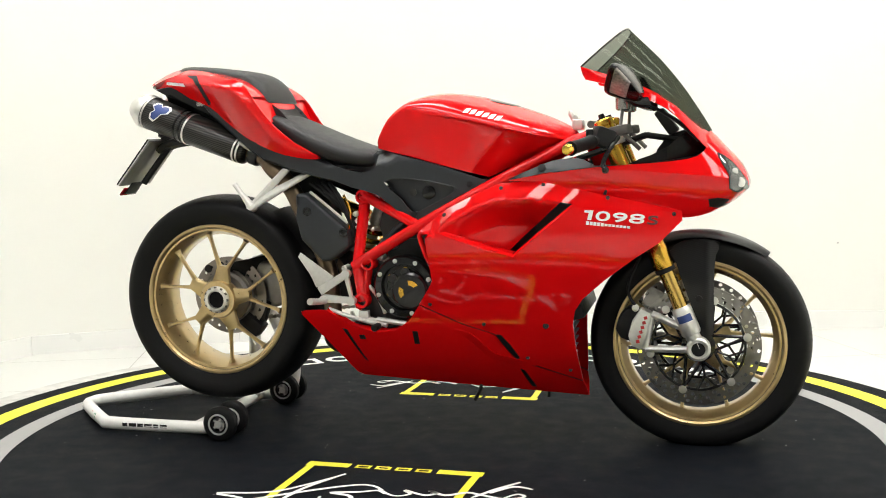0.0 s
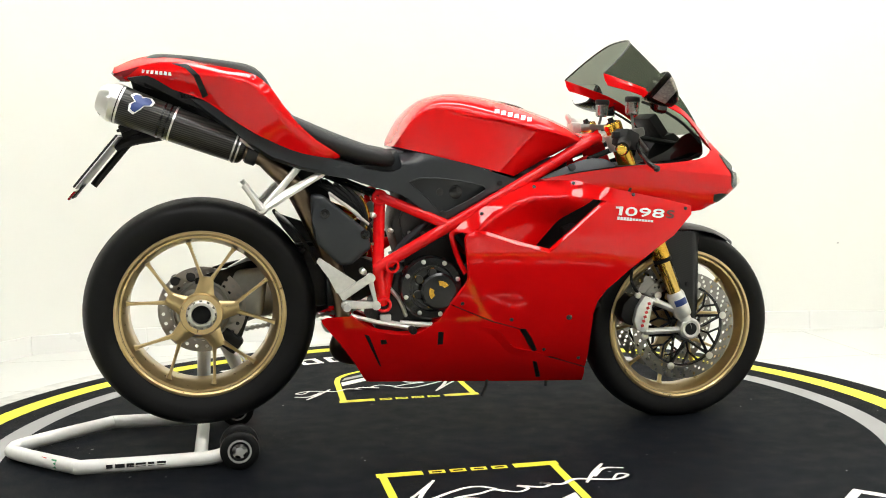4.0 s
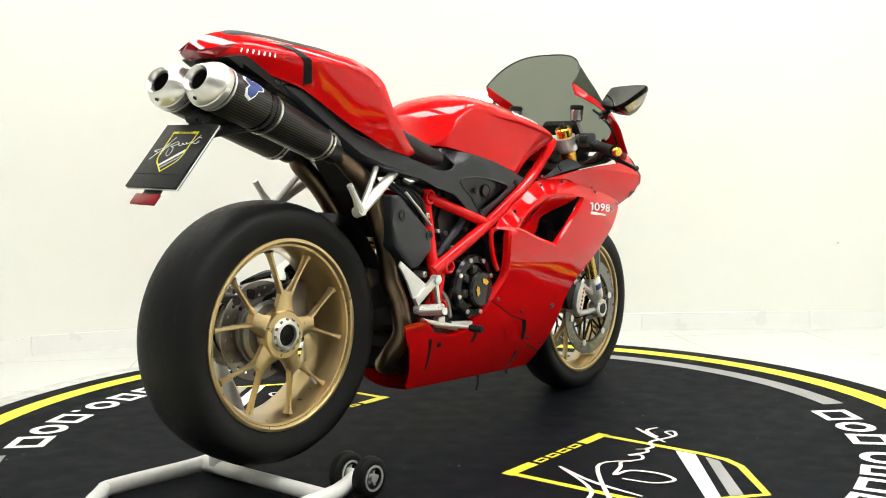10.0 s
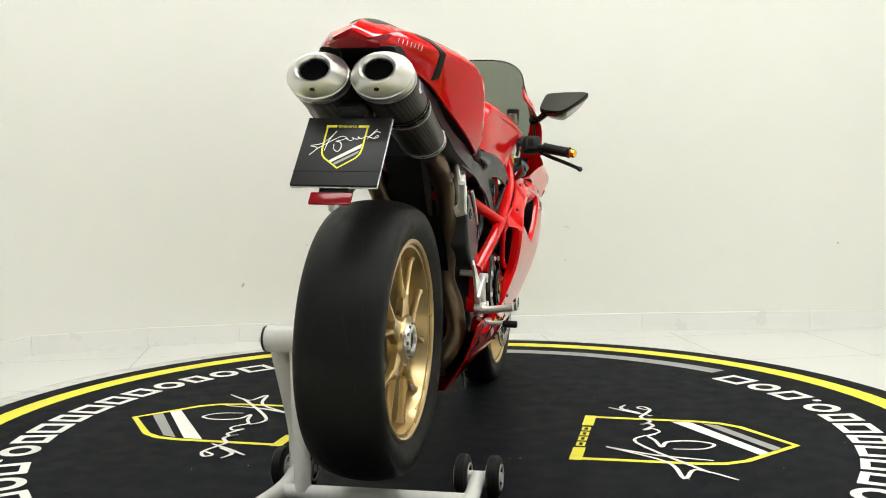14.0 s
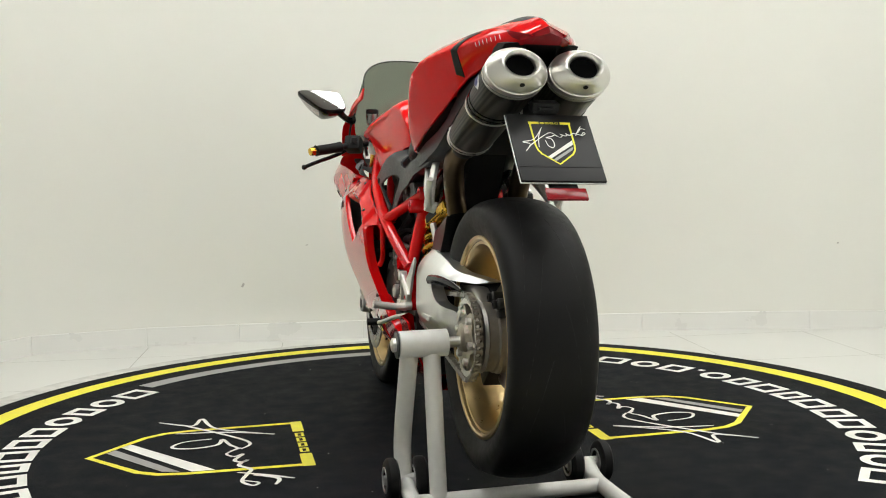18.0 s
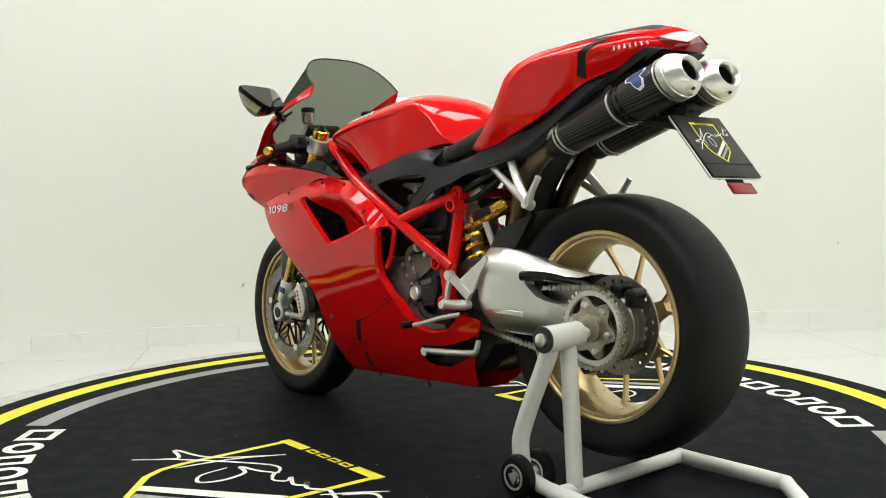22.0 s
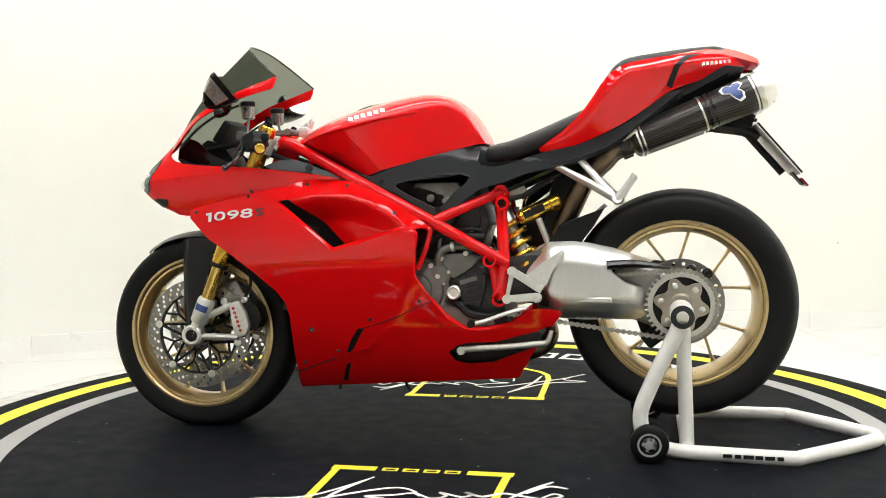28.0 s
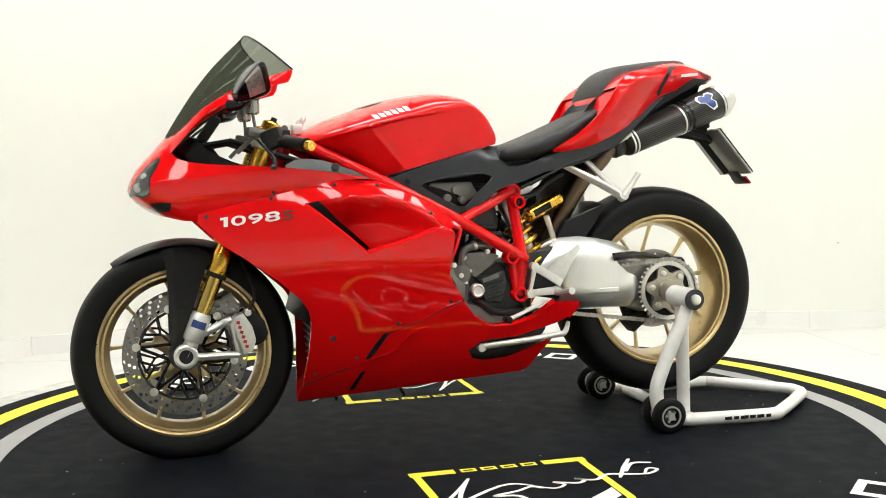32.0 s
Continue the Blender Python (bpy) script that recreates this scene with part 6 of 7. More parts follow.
        part("clamp_bolt", lathe([(0.010, 0.0), (0.010, 0.008), (0.005, 0.009), (0.005, 0.003)], c + Vector((0, 0.011, 0)), (0, 1, 0), 16), ENGINE_DARK, hh, "dark clamp bolt")
    for k in range(3):
        part("housing_rib", lathe([(0.080, -0.003), (0.0855, -0.003), (0.0855, 0.003), (0.080, 0.003)], (RW.x, 0.045 - 0.05 + 0.022 * k, RW.z), (0, 1, 0), 40, closed_profile=True), HUB_CAST, hh)
    # sprocket, carrier and chain
    R_s = 0.094
    teeth = 39
    ring = [lathe([(0.077, 0.104), (R_s - 0.004, 0.104), (R_s - 0.004, 0.110), (0.077, 0.110)], (RW.x, 0, RW.z), (0, 1, 0), 64, closed_profile=True)]
    for k in range(teeth):
        a = 2 * math.pi * k / teeth
        ring.append(block((0.010, 0.005, 0.007), (RW.x + R_s * math.cos(a), 0.107, RW.z + R_s * math.sin(a)), 0.0015, (0, -math.degrees(a), 0), 1))
    sp = part("sprocket", merged(*ring), SPROCKET, bike, "worn steel rear sprocket")
    # dark disc stands for the shade between sprocket and hub
    part("sprocket_shade", lathe([(0.078, 0), (0.078, 0.003), (0.02, 0.003)], (RW.x, 0.096, RW.z), (0, 1, 0), 40), DARK, sp, "dark disc, shade behind the sprocket")
    lobes = []
    for k in range(96):
        a = 2 * math.pi * k / 96
        r_ = 0.064 + 0.012 * math.cos(6 * (a - 0.2))
        lobes.append((RW.x + r_ * math.cos(a), RW.z + r_ * math.sin(a)))
    part("sprocket_carrier", merged(prism(lobes, 0.100, 0.112, 0.002), lathe([(0.034, 0.0), (0.032, 0.012), (0.022, 0.016)], (RW.x, 0.110, RW.z), (0, 1, 0), 36)), surface("bronze_carrier", (0.47, 0.43, 0.36), 0.34, 1.0, 0.08, 80), sp, "bronze-grey sprocket carrier")
    for k in range(6):
        part("sprocket_nut", lathe([(0.009, 0), (0.009, 0.009), (0.005, 0.011)], (RW.x + 0.056 * math.cos(k * math.pi / 3 + 0.2), 0.112, RW.z + 0.056 * math.sin(k * math.pi / 3 + 0.2)), (0, 1, 0), 6), STEEL, sp)
    ch = part("chain", bmesh.new(), CHAIN, bike, "steel drive chain")
    front, rf = Vector((-0.14, 0.107, 0.405)), 0.033
    back = Vector((RW.x, 0.107, RW.z))
    dv = front - back
    base_a = math.atan2(dv.z, dv.x)
    off = math.acos((R_s - rf) / dv.length)
    path = []
    for k in range(20):
        a = base_a + off + (2 * math.pi - 2 * off) * k / 19
        path.append((back.x + (R_s + 0.002) * math.cos(a), back.z + (R_s + 0.002) * math.sin(a)))
    for k in range(7):
        a = base_a - off + 2 * off * k / 6
        path.append((front.x + rf * math.cos(a), front.z + rf * math.sin(a)))
    path.append(path[0])
    # even links along the loop
    acc, pts = 0.0, []
    seglen = [math.dist(a, b) for a, b in zip(path, path[1:])]
    n = int(sum(seglen) / 0.0159) // 2 * 2
    pitch = sum(seglen) / n
    d, i = 0.0, 0
    for k in range(n):
        want = k * pitch
        while acc + seglen[i] < want:
            acc += seglen[i]
            i += 1
        t = (want - acc) / seglen[i]
        pts.append((path[i][0] + (path[i + 1][0] - path[i][0]) * t, path[i][1] + (path[i + 1][1] - path[i][1]) * t))
    plate = [(-0.0079 + 0.0065 * math.cos(a), 0.0065 * math.sin(a)) for a in np.linspace(math.pi / 2, 3 * math.pi / 2, 6)] + [(0, -0.0026)] + [(0.0079 + 0.0065 * math.cos(a), 0.0065 * math.sin(a)) for a in np.linspace(-math.pi / 2, math.pi / 2, 6)] + [(0, 0.0026)]
    links = []
    for w0, w1 in ((0.0045, 0.0062), (0.0068, 0.0085)):
        bm = merged(prism(plate, w0, w1), prism(plate, -w1, -w0), lathe([(0.0045, -0.0045), (0.0045, 0.0045)], (-0.0079, 0, 0), (0, 1, 0), 8))
        me = bpy.data.meshes.new("link")
        bm.to_mesh(me), bm.free()
        me.materials.append(CHAIN)
        links.append(me)
    for k in range(n):
        a, b = pts[k], pts[(k + 1) % n]
        o = new("link", links[k % 2])
        o.parent = ch
        o.matrix_basis = Matrix.Translation(((a[0] + b[0]) / 2, 0.107, (a[1] + b[1]) / 2)) @ Matrix.Rotation(-math.atan2(b[1] - a[1], b[0] - a[0]), 4, "Y")
    # shock, spring and reservoir
    part("shock_body", merged(lathe([(0.020, 0), (0.024, 0.01), (0.024, 0.07), (0.019, 0.075), (0.019, 0.16)], (-0.185, 0.052, 0.675), (-0.42, 0.14, -0.9), 24), lathe([(0.010, 0.15), (0.010, 0.24)], (-0.185, 0.052, 0.675), (-0.42, 0.14, -0.9), 16)), STEEL, bike, "steel rear shock")
    ax = Vector((-0.42, 0.14, -0.9)).normalized()
    u = ax.orthogonal().normalized()
    v = ax.cross(u)
    st = Vector((-0.185, 0.052, 0.675)) + ax * 0.065
    part("shock_spring", tube([st + ax * (0.15 * k / 80) + 0.036 * (u * math.cos(k * 2 * math.pi / 16) + v * math.sin(k * 2 * math.pi / 16)) for k in range(81)], 0.0080, 8), GOLD, bike, "yellow-gold shock spring")
    rs = part("shock_reservoir", lathe([(0.016, -0.002), (0.022, 0.004), (0.022, 0.094), (0.0235, 0.096), (0.0235, 0.120), (0.019, 0.126), (0.010, 0.126), (0.009, 0.121)], (-0.245, 0.090, 0.631), (-0.115, -0.024, 0.052), 28), GOLD, bike, "gold shock reservoir")
    part("reservoir_label", block((0.062, 0.002, 0.020), (-0.288, 0.1035, 0.651), 0, (0, 24.5, 11.5)), DARK, rs, "dark label plate")
    part("shock_link", tube([(-0.30, 0.10, 0.63), (-0.325, 0.09, 0.565)], 0.009, 8), ALU_CAST, bike, "bare alloy link")
    part("shock_mount", block((0.05, 0.02, 0.035), (-0.24, 0.075, 0.705), 0.005, (0, 30, 0)), ALU_CAST, bike, "bare alloy shock mount")
    part("reservoir_hose", tube([(-0.25, 0.08, 0.69), (-0.33, 0.09, 0.74), (-0.36, 0.085, 0.755)], 0.008, 8, 4), DARK, bike)
    # hugger
    rows = []
    for a in np.linspace(radians(168), radians(22), 20):
        r = RR + 0.020
        if a > radians(120):
            continue
        rows.append([Vector((RW.x + (r + 0.010 * (1 - c * c)) * math.cos(a), 0.10 * c, RW.z + (r + 0.012 * (1 - c * c)) * math.sin(a))) for c in np.linspace(-1, 1, 9)])
    rows = [r_ for r_ in rows if r_[0].x > -0.52]
    part("rear_hugger", rings(rows, False, False), CARBON_DARK, bike, "black carbon rear hugger", 60)
    part("hugger_stay", prism([(-0.266, 0.516), (-0.331, 0.564), (-0.357, 0.612), (-0.463, 0.651), (-0.484, 0.658), (-0.455, 0.61), (-0.413, 0.554), (-0.323, 0.553)], 0.085, 0.108, 0.003), CARBON_DARK, bike, "black carbon chain guard")


def wheel_mesh(c, r_rim, half, arms, r_star, lean, hub_r, hub_half):
    """Five arms that each split into two thin blades, between a hub and a deep rim."""
    rim = lathe([(r_rim - 0.012, -half + 0.013), (r_rim - 0.010, -half + 0.007), (r_rim - 0.003, -half + 0.006), (r_rim - 0.002, -half), (r_rim + 0.002, -half - 0.003), (r_rim + 0.009, -half - 0.002), (r_rim + 0.011, -half + 0.005), (r_rim + 0.003, -half + 0.012), (r_rim - 0.010, -half * 0.5), (r_rim - 0.012, half * 0.5), (r_rim + 0.003, half - 0.012), (r_rim + 0.011, half - 0.005), (r_rim + 0.009, half + 0.002), (r_rim + 0.002, half + 0.003), (r_rim - 0.002, half), (r_rim - 0.003, half - 0.006), (r_rim - 0.010, half - 0.007), (r_rim - 0.012, half - 0.013), (r_rim - 0.024, half * 0.45), (r_rim - 0.024, -half * 0.45)], c, (0, 1, 0), 72, closed_profile=True)
    spokes = []
    y_hub, y_rim = lean

    def at(r, a, f):
        return c + Vector((r * math.cos(a), y_hub + (y_rim - y_hub) * f, r * math.sin(a)))
    for k in range(5):
        a = arms + k * 2 * math.pi / 5
        out = [blade([at(hub_r * 0.8, a, 0), at(r_star * 0.75, a, 0), at(r_star * 1.06, a, 0.05)], [0.060, 0.045, 0.036], [0.028, 0.025, 0.022])]
        for s in (-1, 1):
            b = a + s * radians(18)
            p0, p1 = at(r_star * 0.90, a + s * 0.085, 0.0), at(r_rim - 0.020, b, 1)
            out.append(blade([p0.lerp(p1, f) for f in (0, 0.15, 0.4, 0.7, 0.92, 1)], [0.017, 0.012, 0.0085, 0.008, 0.010, 0.017], [0.022, 0.019, 0.016, 0.016, 0.019, 0.026]))
        spokes.append(merged(*out))
    hub = lathe([(hub_r * 0.55, -hub_half), (hub_r, -hub_half), (hub_r * 1.06, -hub_half + 0.006), (hub_r * 1.06, hub_half - 0.006), (hub_r, hub_half), (hub_r * 0.55, hub_half)], c + Vector((0, y_hub, 0)), (0, 1, 0), 40, closed_profile=True)
    return rim, spokes, hub


def tyre_mesh(c, r, r_rim, half, bead):
    prof = [(r_rim - 0.004, -bead), (r_rim + 0.012, -bead - 0.006), (r_rim + 0.35 * (r - r_rim), -half * 0.97), (r_rim + 0.55 * (r - r_rim), -half)]
    for k in range(17):
        a = -math.pi / 2 + math.pi * k / 16
        prof.append((r_rim + 0.62 * (r - r_rim) + 0.38 * (r - r_rim) * math.cos(a) ** 0.9 if abs(math.cos(a)) > 1e-6 else r_rim + 0.62 * (r - r_rim), half * math.sin(a) * 0.995))
    prof += [(r_rim + 0.55 * (r - r_rim), half), (r_rim + 0.35 * (r - r_rim), half * 0.97), (r_rim + 0.012, bead + 0.006), (r_rim - 0.004, bead)]
    bm = lathe(prof, c, (0, 1, 0), 224, closed_profile=True)
    for v in bm.verts:
        # the loaded tyre stands on a flat patch
        v.co.z = max(v.co.z, -0.0025)
    return bm


def drilled_disc(c, r0, r1, y, thick, holes, rows):
    """A brake disc with real drillings."""
    import_pts, edges = [], []
    def loop(cx, cz, r, n):
        o = len(import_pts)
        for k in range(n):
            import_pts.append(Vector((cx + r * math.cos(2 * math.pi * k / n), cz + r * math.sin(2 * math.pi * k / n))))
            edges.append((o + k, o + (k + 1) % n))
    loop(0, 0, r1, 72), loop(0, 0, r0, 48)
    spots = []
    for k in range(holes):
        for j, fr in enumerate(rows):
            a = 2 * math.pi * (k + 0.33 * j) / holes
            rr = r0 + (r1 - r0) * fr
            spots.append((rr * math.cos(a), rr * math.sin(a)))
    for x, z in spots:
        loop(x, z, 0.0054, 8)
    vs, _, fs, _, _, _ = delaunay_2d_cdt(import_pts, edges, [], 0, 1e-7)
    bm = bmesh.new()
    sp = np.array(spots)
    for yy in (y, y + thick):
        bv = [bm.verts.new((c.x + v[0], yy, c.z + v[1])) for v in vs]
        for f in fs:
            m = sum((vs[i] for i in f), Vector((0, 0))) / len(f)
            if r0 < m.length < r1 and np.min(np.hypot(sp[:, 0] - m[0], sp[:, 1] - m[1])) > 0.0050:
                bm.faces.new([bv[i] for i in f])
    ring = lathe([(r1, y - c.y), (r1, y - c.y + thick)], c, (0, 1, 0), 72)
    for f in [f for f in ring.faces if len(f.verts) > 4]:
        ring.faces.remove(f)
    return merged(bm, ring)


def build_wheels(bike):
    rim, spokes, hub = wheel_mesh(FW, 0.222, 0.052, radians(23), 0.085, (0.0, 0.0), 0.034, 0.05)
    f = part("front_wheel", rim, GOLD_RIM, bike, "gold painted front wheel", 40)
    for q in spokes:
        part("spoke", q, GOLD_RIM, f, "", 40)
    part("hub", hub, GOLD_RIM, f)
    part("tyre", tyre_mesh(FW, FR, 0.222, 0.060, 0.046), RUBBER, f, "black front tyre")
    rim, spokes, hub = wheel_mesh(RW, 0.222, 0.080, radians(8), 0.098, (-0.058, -0.052), 0.056, 0.019)
    r = part("rear_wheel", rim, GOLD_RIM, bike, "gold painted rear wheel", 40)
    for q in spokes:
        part("spoke", q, GOLD_RIM, r, "", 40)
    part("hub", hub, GOLD_RIM, r)
    part("tyre", tyre_mesh(RW, RR, 0.222, 0.095, 0.074), RUBBER, r, "black wide rear tyre with worn shoulders")
    # hub nut on the right
    nut = part("hub_nut", lathe([(0.024, 0.0), (0.042, 0.0), (0.042, 0.012), (0.038, 0.018), (0.033, 0.020), (0.027, 0.020), (0.025, 0.002)], (RW.x, -0.068, RW.z), (0, -1, 0), 40), STEEL, r, "steel hub nut")
    # flat dark disc in place of the bore's inner shade
    part("bore_shade", lathe([(0.0255, 0.004), (0.001, 0.004)], (RW.x, -0.076, RW.z), (0, -1, 0), 24), DARK, r, "dark disc, shade in the hollow axle")
    for k in range(12):
        a = k * math.pi / 6
        part("nut_notch", block((0.005, 0.008, 0.008), (RW.x + 0.038 * math.cos(a), -0.083, RW.z + 0.038 * math.sin(a)), 0.001, (0, -math.degrees(a), 0)), ENGINE, nut)
    part("rear_disc", drilled_disc(RW, 0.072, 0.122, 0.012, 0.005, 24, (0.3, 0.7)), surface("dark_disc_steel", (0.32, 0.29, 0.265), 0.38, 1.0, 0.15, 50), r, "drilled steel rear disc")
    part("disc_hub", lathe([(0.05, 0.0), (0.080, 0.003), (0.080, 0.010), (0.05, 0.014)], (RW.x, 0.012, RW.z), (0, 1, 0), 32), ENGINE_DARK, r)
    part("rear_caliper", merged(block((0.075, 0.055, 0.05), (-0.62, 0.02, 0.30), 0.010, (0, 40, 0)), block((0.03, 0.03, 0.07), (-0.585, 0.03, 0.34), 0.006, (0, 20, 0))), DARK, bike, "black rear brake caliper")
    part("valve_stem", tube([(-0.575, -0.06, 0.25), (-0.59, -0.055, 0.27)], 0.004, 8), STEEL, r)
    # fine grooves of the worn slick tread
    for c, rad, hw, par, turn in ((RW, RR, 0.095, r, 1), (FW, FR, 0.060, f, -1)):
        for k in range(9):
            a0 = k * 2 * math.pi / 9
            for s in (-1, 1):
                line = []
                for j in np.arange(0, 6.1, 0.5):
                    w = s * hw * (0.16 + 0.095 * j)
                    g = math.asin(min(1, w / (hw * 0.995)))
                    rr = rad - 0.0005 - 0.38 * (rad - 0.222) * (1 - math.cos(g) ** 0.9) - 0.0005
                    a = a0 + 0.10 * j + 0.012 * j * j + (0.35 if s > 0 else 0)
                    line.append(Vector((c.x + rr * math.cos(a), w, c.z + rr * math.sin(a))))
                part("tread_groove", tube(line, 0.0013, 5), DARK, par)
    # front discs, carriers, bobbins
    for sgn in (-1, 1):
        y = sgn * 0.072
        d = part("front_disc", drilled_disc(FW, 0.128, 0.165, y - 0.0025, 0.005, 30, (0.22, 0.5, 0.78)), DISC, f, "drilled steel front disc")
        for k in range(6):
            a = k * math.pi / 3 + 0.2
            tip = FW + Vector((0.126 * math.cos(a), y, 0.126 * math.sin(a)))
            for s in (-1, 1):
                part("carrier_arm", tube([FW + Vector((0.040 * math.cos(a + s * 0.6), y, 0.040 * math.sin(a + s * 0.6))), tip], 0.0046, 6), BLACK_GLOSS, d)
        part("carrier_ring", lathe([(0.119, -0.003), (0.126, -0.003), (0.126, 0.003), (0.119, 0.003)], FW + Vector((0, y, 0)), (0, 1, 0), 48, closed_profile=True), BLACK_GLOSS, d)
        for k in range(6):
            a = k * math.pi / 3 + 0.2 + math.pi / 6
            part("carrier_arm", tube([FW + Vector((0.042 * math.cos(a), y, 0.042 * math.sin(a))), FW + Vector((0.085 * math.cos(a), y, 0.085 * math.sin(a))), FW + Vector((0.122 * math.cos(a + 0.22), y, 0.122 * math.sin(a + 0.22)))], 0.0036, 6), BLACK_GLOSS, d)
            part("carrier_arm", tube([FW + Vector((0.085 * math.cos(a), y, 0.085 * math.sin(a))), FW + Vector((0.122 * math.cos(a - 0.22), y, 0.122 * math.sin(a - 0.22)))], 0.0036, 6), BLACK_GLOSS, d)
        part("disc_carrier", lathe([(0.03, -0.006), (0.045, -0.006), (0.045, 0.006), (0.03, 0.006)], FW + Vector((0, y, 0)), (0, 1, 0), 28, closed_profile=True), BLACK_GLOSS, d, "black disc carrier")
        for k in range(6):
            a = k * math.pi / 3 + 0.2
            part("disc_bobbin", lathe([(0.011, -0.006), (0.011, 0.006), (0.005, 0.007)], FW + Vector((0.130 * math.cos(a), y, 0.130 * math.sin(a))), (0, sgn, 0), 16), STEEL, f)


def build_front(bike):
    # upside-down forks: the axis rises backwards
    foot, top = Vector((0.722, 0, 0.330)), Vector((0.490, 0, 0.905))
    d = (top - foot).normalized()
    for sgn in (-1, 1):
        y = sgn * 0.104
        at = lambda h: Vector((foot.x, y, foot.z)) + d * h
        fk = part("fork_tube", lathe([(0.0255, 0.185), (0.0275, 0.19), (0.0275, 0.245), (0.0255, 0.25), (0.0255, 0.60), (0.024, 0.602)], Vector((foot.x, y, foot.z)), d, 24), GOLD, bike, "gold upper fork tube")
        part("fork_slider", lathe([(0.0205, 0.03), (0.0205, 0.19)], Vector((foot.x, y, foot.z)), d, 24), surface("gold_nitride", (0.62, 0.42, 0.12), 0.18, 1.0, 0.05, 60) if sgn < 0 else bpy.data.materials["gold_nitride"], fk, "polished gold slider")
        part("fork_seal", lathe([(0.0265, 0.176), (0.0275, 0.18), (0.0275, 0.188), (0.0255, 0.19)], Vector((foot.x, y, foot.z)), d, 24), DARK, fk)
        part("fork_cap", lathe([(0.023, 0.600), (0.0265, 0.602), (0.0265, 0.616), (0.022, 0.620), (0.014, 0.620)], Vector((foot.x, y, foot.z)), d, 24), GOLD, fk, "gold fork cap")
        part("cap_adjuster", lathe([(0.015, 0.618), (0.015, 0.623), (0.009, 0.625), (0.008, 0.634), (0.003, 0.635)], Vector((foot.x, y, foot.z)), d, 16), BLACK_GLOSS, fk, "black fork adjuster")
        # cast foot with axle clamp and caliper lugs
        ax = Vector((0.741, y, 0.287))
        fo = part("fork_foot", merged(lathe([(0.024, -0.005), (0.027, 0.0), (0.027, 0.065), (0.022, 0.075)], Vector((foot.x, y, foot.z)), d, 24), lathe([(0.020, -0.018), (0.030, -0.020), (0.032, -0.012), (0.032, 0.016), (0.026, 0.020), (0.018, 0.018)], ax, (0, sgn, 0), 28, closed_profile=True), tube([ax, foot + Vector((0, y, 0))], 0.02, 12),
                                   tube([ax + Vector((-0.02, 0, -0.004)), Vector((0.60, y, 0.282))], 0.010, 8), tube([Vector((0.695, y, 0.345)), Vector((0.618, y, 0.378))], 0.011, 8), tube([Vector((0.60, y, 0.282)), Vector((0.618, y, 0.378))], 0.009, 8)), ALU_CAST, fk, "bare cast fork foot")
        lab = bmesh.new()
        side_v = d.cross(Vector((0, sgn, 0))).normalized()
        grid = [[lab.verts.new(at(0.034 + 0.020 * h) + 0.0276 * (Vector((0, sgn, 0)) * math.cos(a) + side_v * math.sin(a))) for a in np.linspace(-0.75, 0.75, 9)] for h in (0, 1)]
        for k in range(8):
            lab.faces.new((grid[0][k], grid[0][k + 1], grid[1][k + 1], grid[1][k]))
        part("fork_label", lab, BLUE_DECAL, fo, "blue label")
        # flush dark disc, the shade of the axle's open end as colour
        part("axle_hole_shade", lathe([(0.0185, 0.0), (0.0185, 0.002), (0.001, 0.002)], ax + Vector((0, sgn * 0.0175, 0)), (0, sgn, 0), 20), DARK, fo)
        # caliper
        cal = part("front_caliper", prism([(0.590, 0.396), (0.618, 0.384), (0.606, 0.33), (0.592, 0.283), (0.566, 0.292), (0.556, 0.32), (0.566, 0.36)], sgn * 0.082, sgn * 0.128, 0.006), ALU_CAST, bike, "bare aluminium brake caliper")
        part("caliper_back", prism([(0.585, 0.39), (0.566, 0.30), (0.535, 0.31), (0.52, 0.335), (0.53, 0.37), (0.555, 0.395)], sgn * 0.05, sgn * 0.112, 0.008), DARK, cal, "dark caliper body")
        for i in range(6):
            part("caliper_bar", block((0.009, 0.0012, 0.0085), (0.586 + 0.0042 * i - 0.004, sgn * 0.1285, 0.306 + 0.013 * i), 0, (0, -18, 0)), RED_DECAL, cal, "small red bar mark")
        for x, z in ((0.636, 0.372), (0.575, 0.395)):
            part("caliper_bolt", lathe([(0.010, 0), (0.010, 0.008), (0.006, 0.010)], (x, sgn * 0.105, z), (0, sgn, 0), 14), STEEL, cal)
        part("brake_hose", tube([(0.575, sgn * 0.11, 0.40), (0.555, sgn * 0.105, 0.45), (0.59, sgn * 0.08, 0.55), (0.60, sgn * 0.06, 0.66), (0.56, sgn * 0.05, 0.78)], 0.0045, 8, 5), DARK, cal, "black brake hose")
        part("caliper_bracket", block((0.045, 0.006, 0.055), (0.622, sgn * 0.07, 0.415), 0.003, (0, 30, 0)), DISC, cal)
    # yokes
    for h, z0 in ((0.575, 0.02), (0.40, 0.024)):
        c = foot + d * h
        part("yoke", merged(moved(block((0.07, 0.15, z0), (0, 0, 0), 0.006), Matrix.Translation(c + Vector((-0.02, 0, 0))) @ pose(0, 0, 0, 0, -18, 0)), *[lathe([(0.034, -0.014), (0.034, 0.014)], c + Vector((0, s * 0.104, 0)), d, 24) for s in (-1, 1)]), ALU_CAST if h > 0.5 else DARK, bike, "aluminium fork yoke" if h > 0.5 else "dark lower yoke")
    # mudguard
    rows = []
    for a in np.linspace(radians(122), radians(53), 22):
        wd = 0.070 * min(1, 0.35 + (math.degrees(a) - 52) / 26)
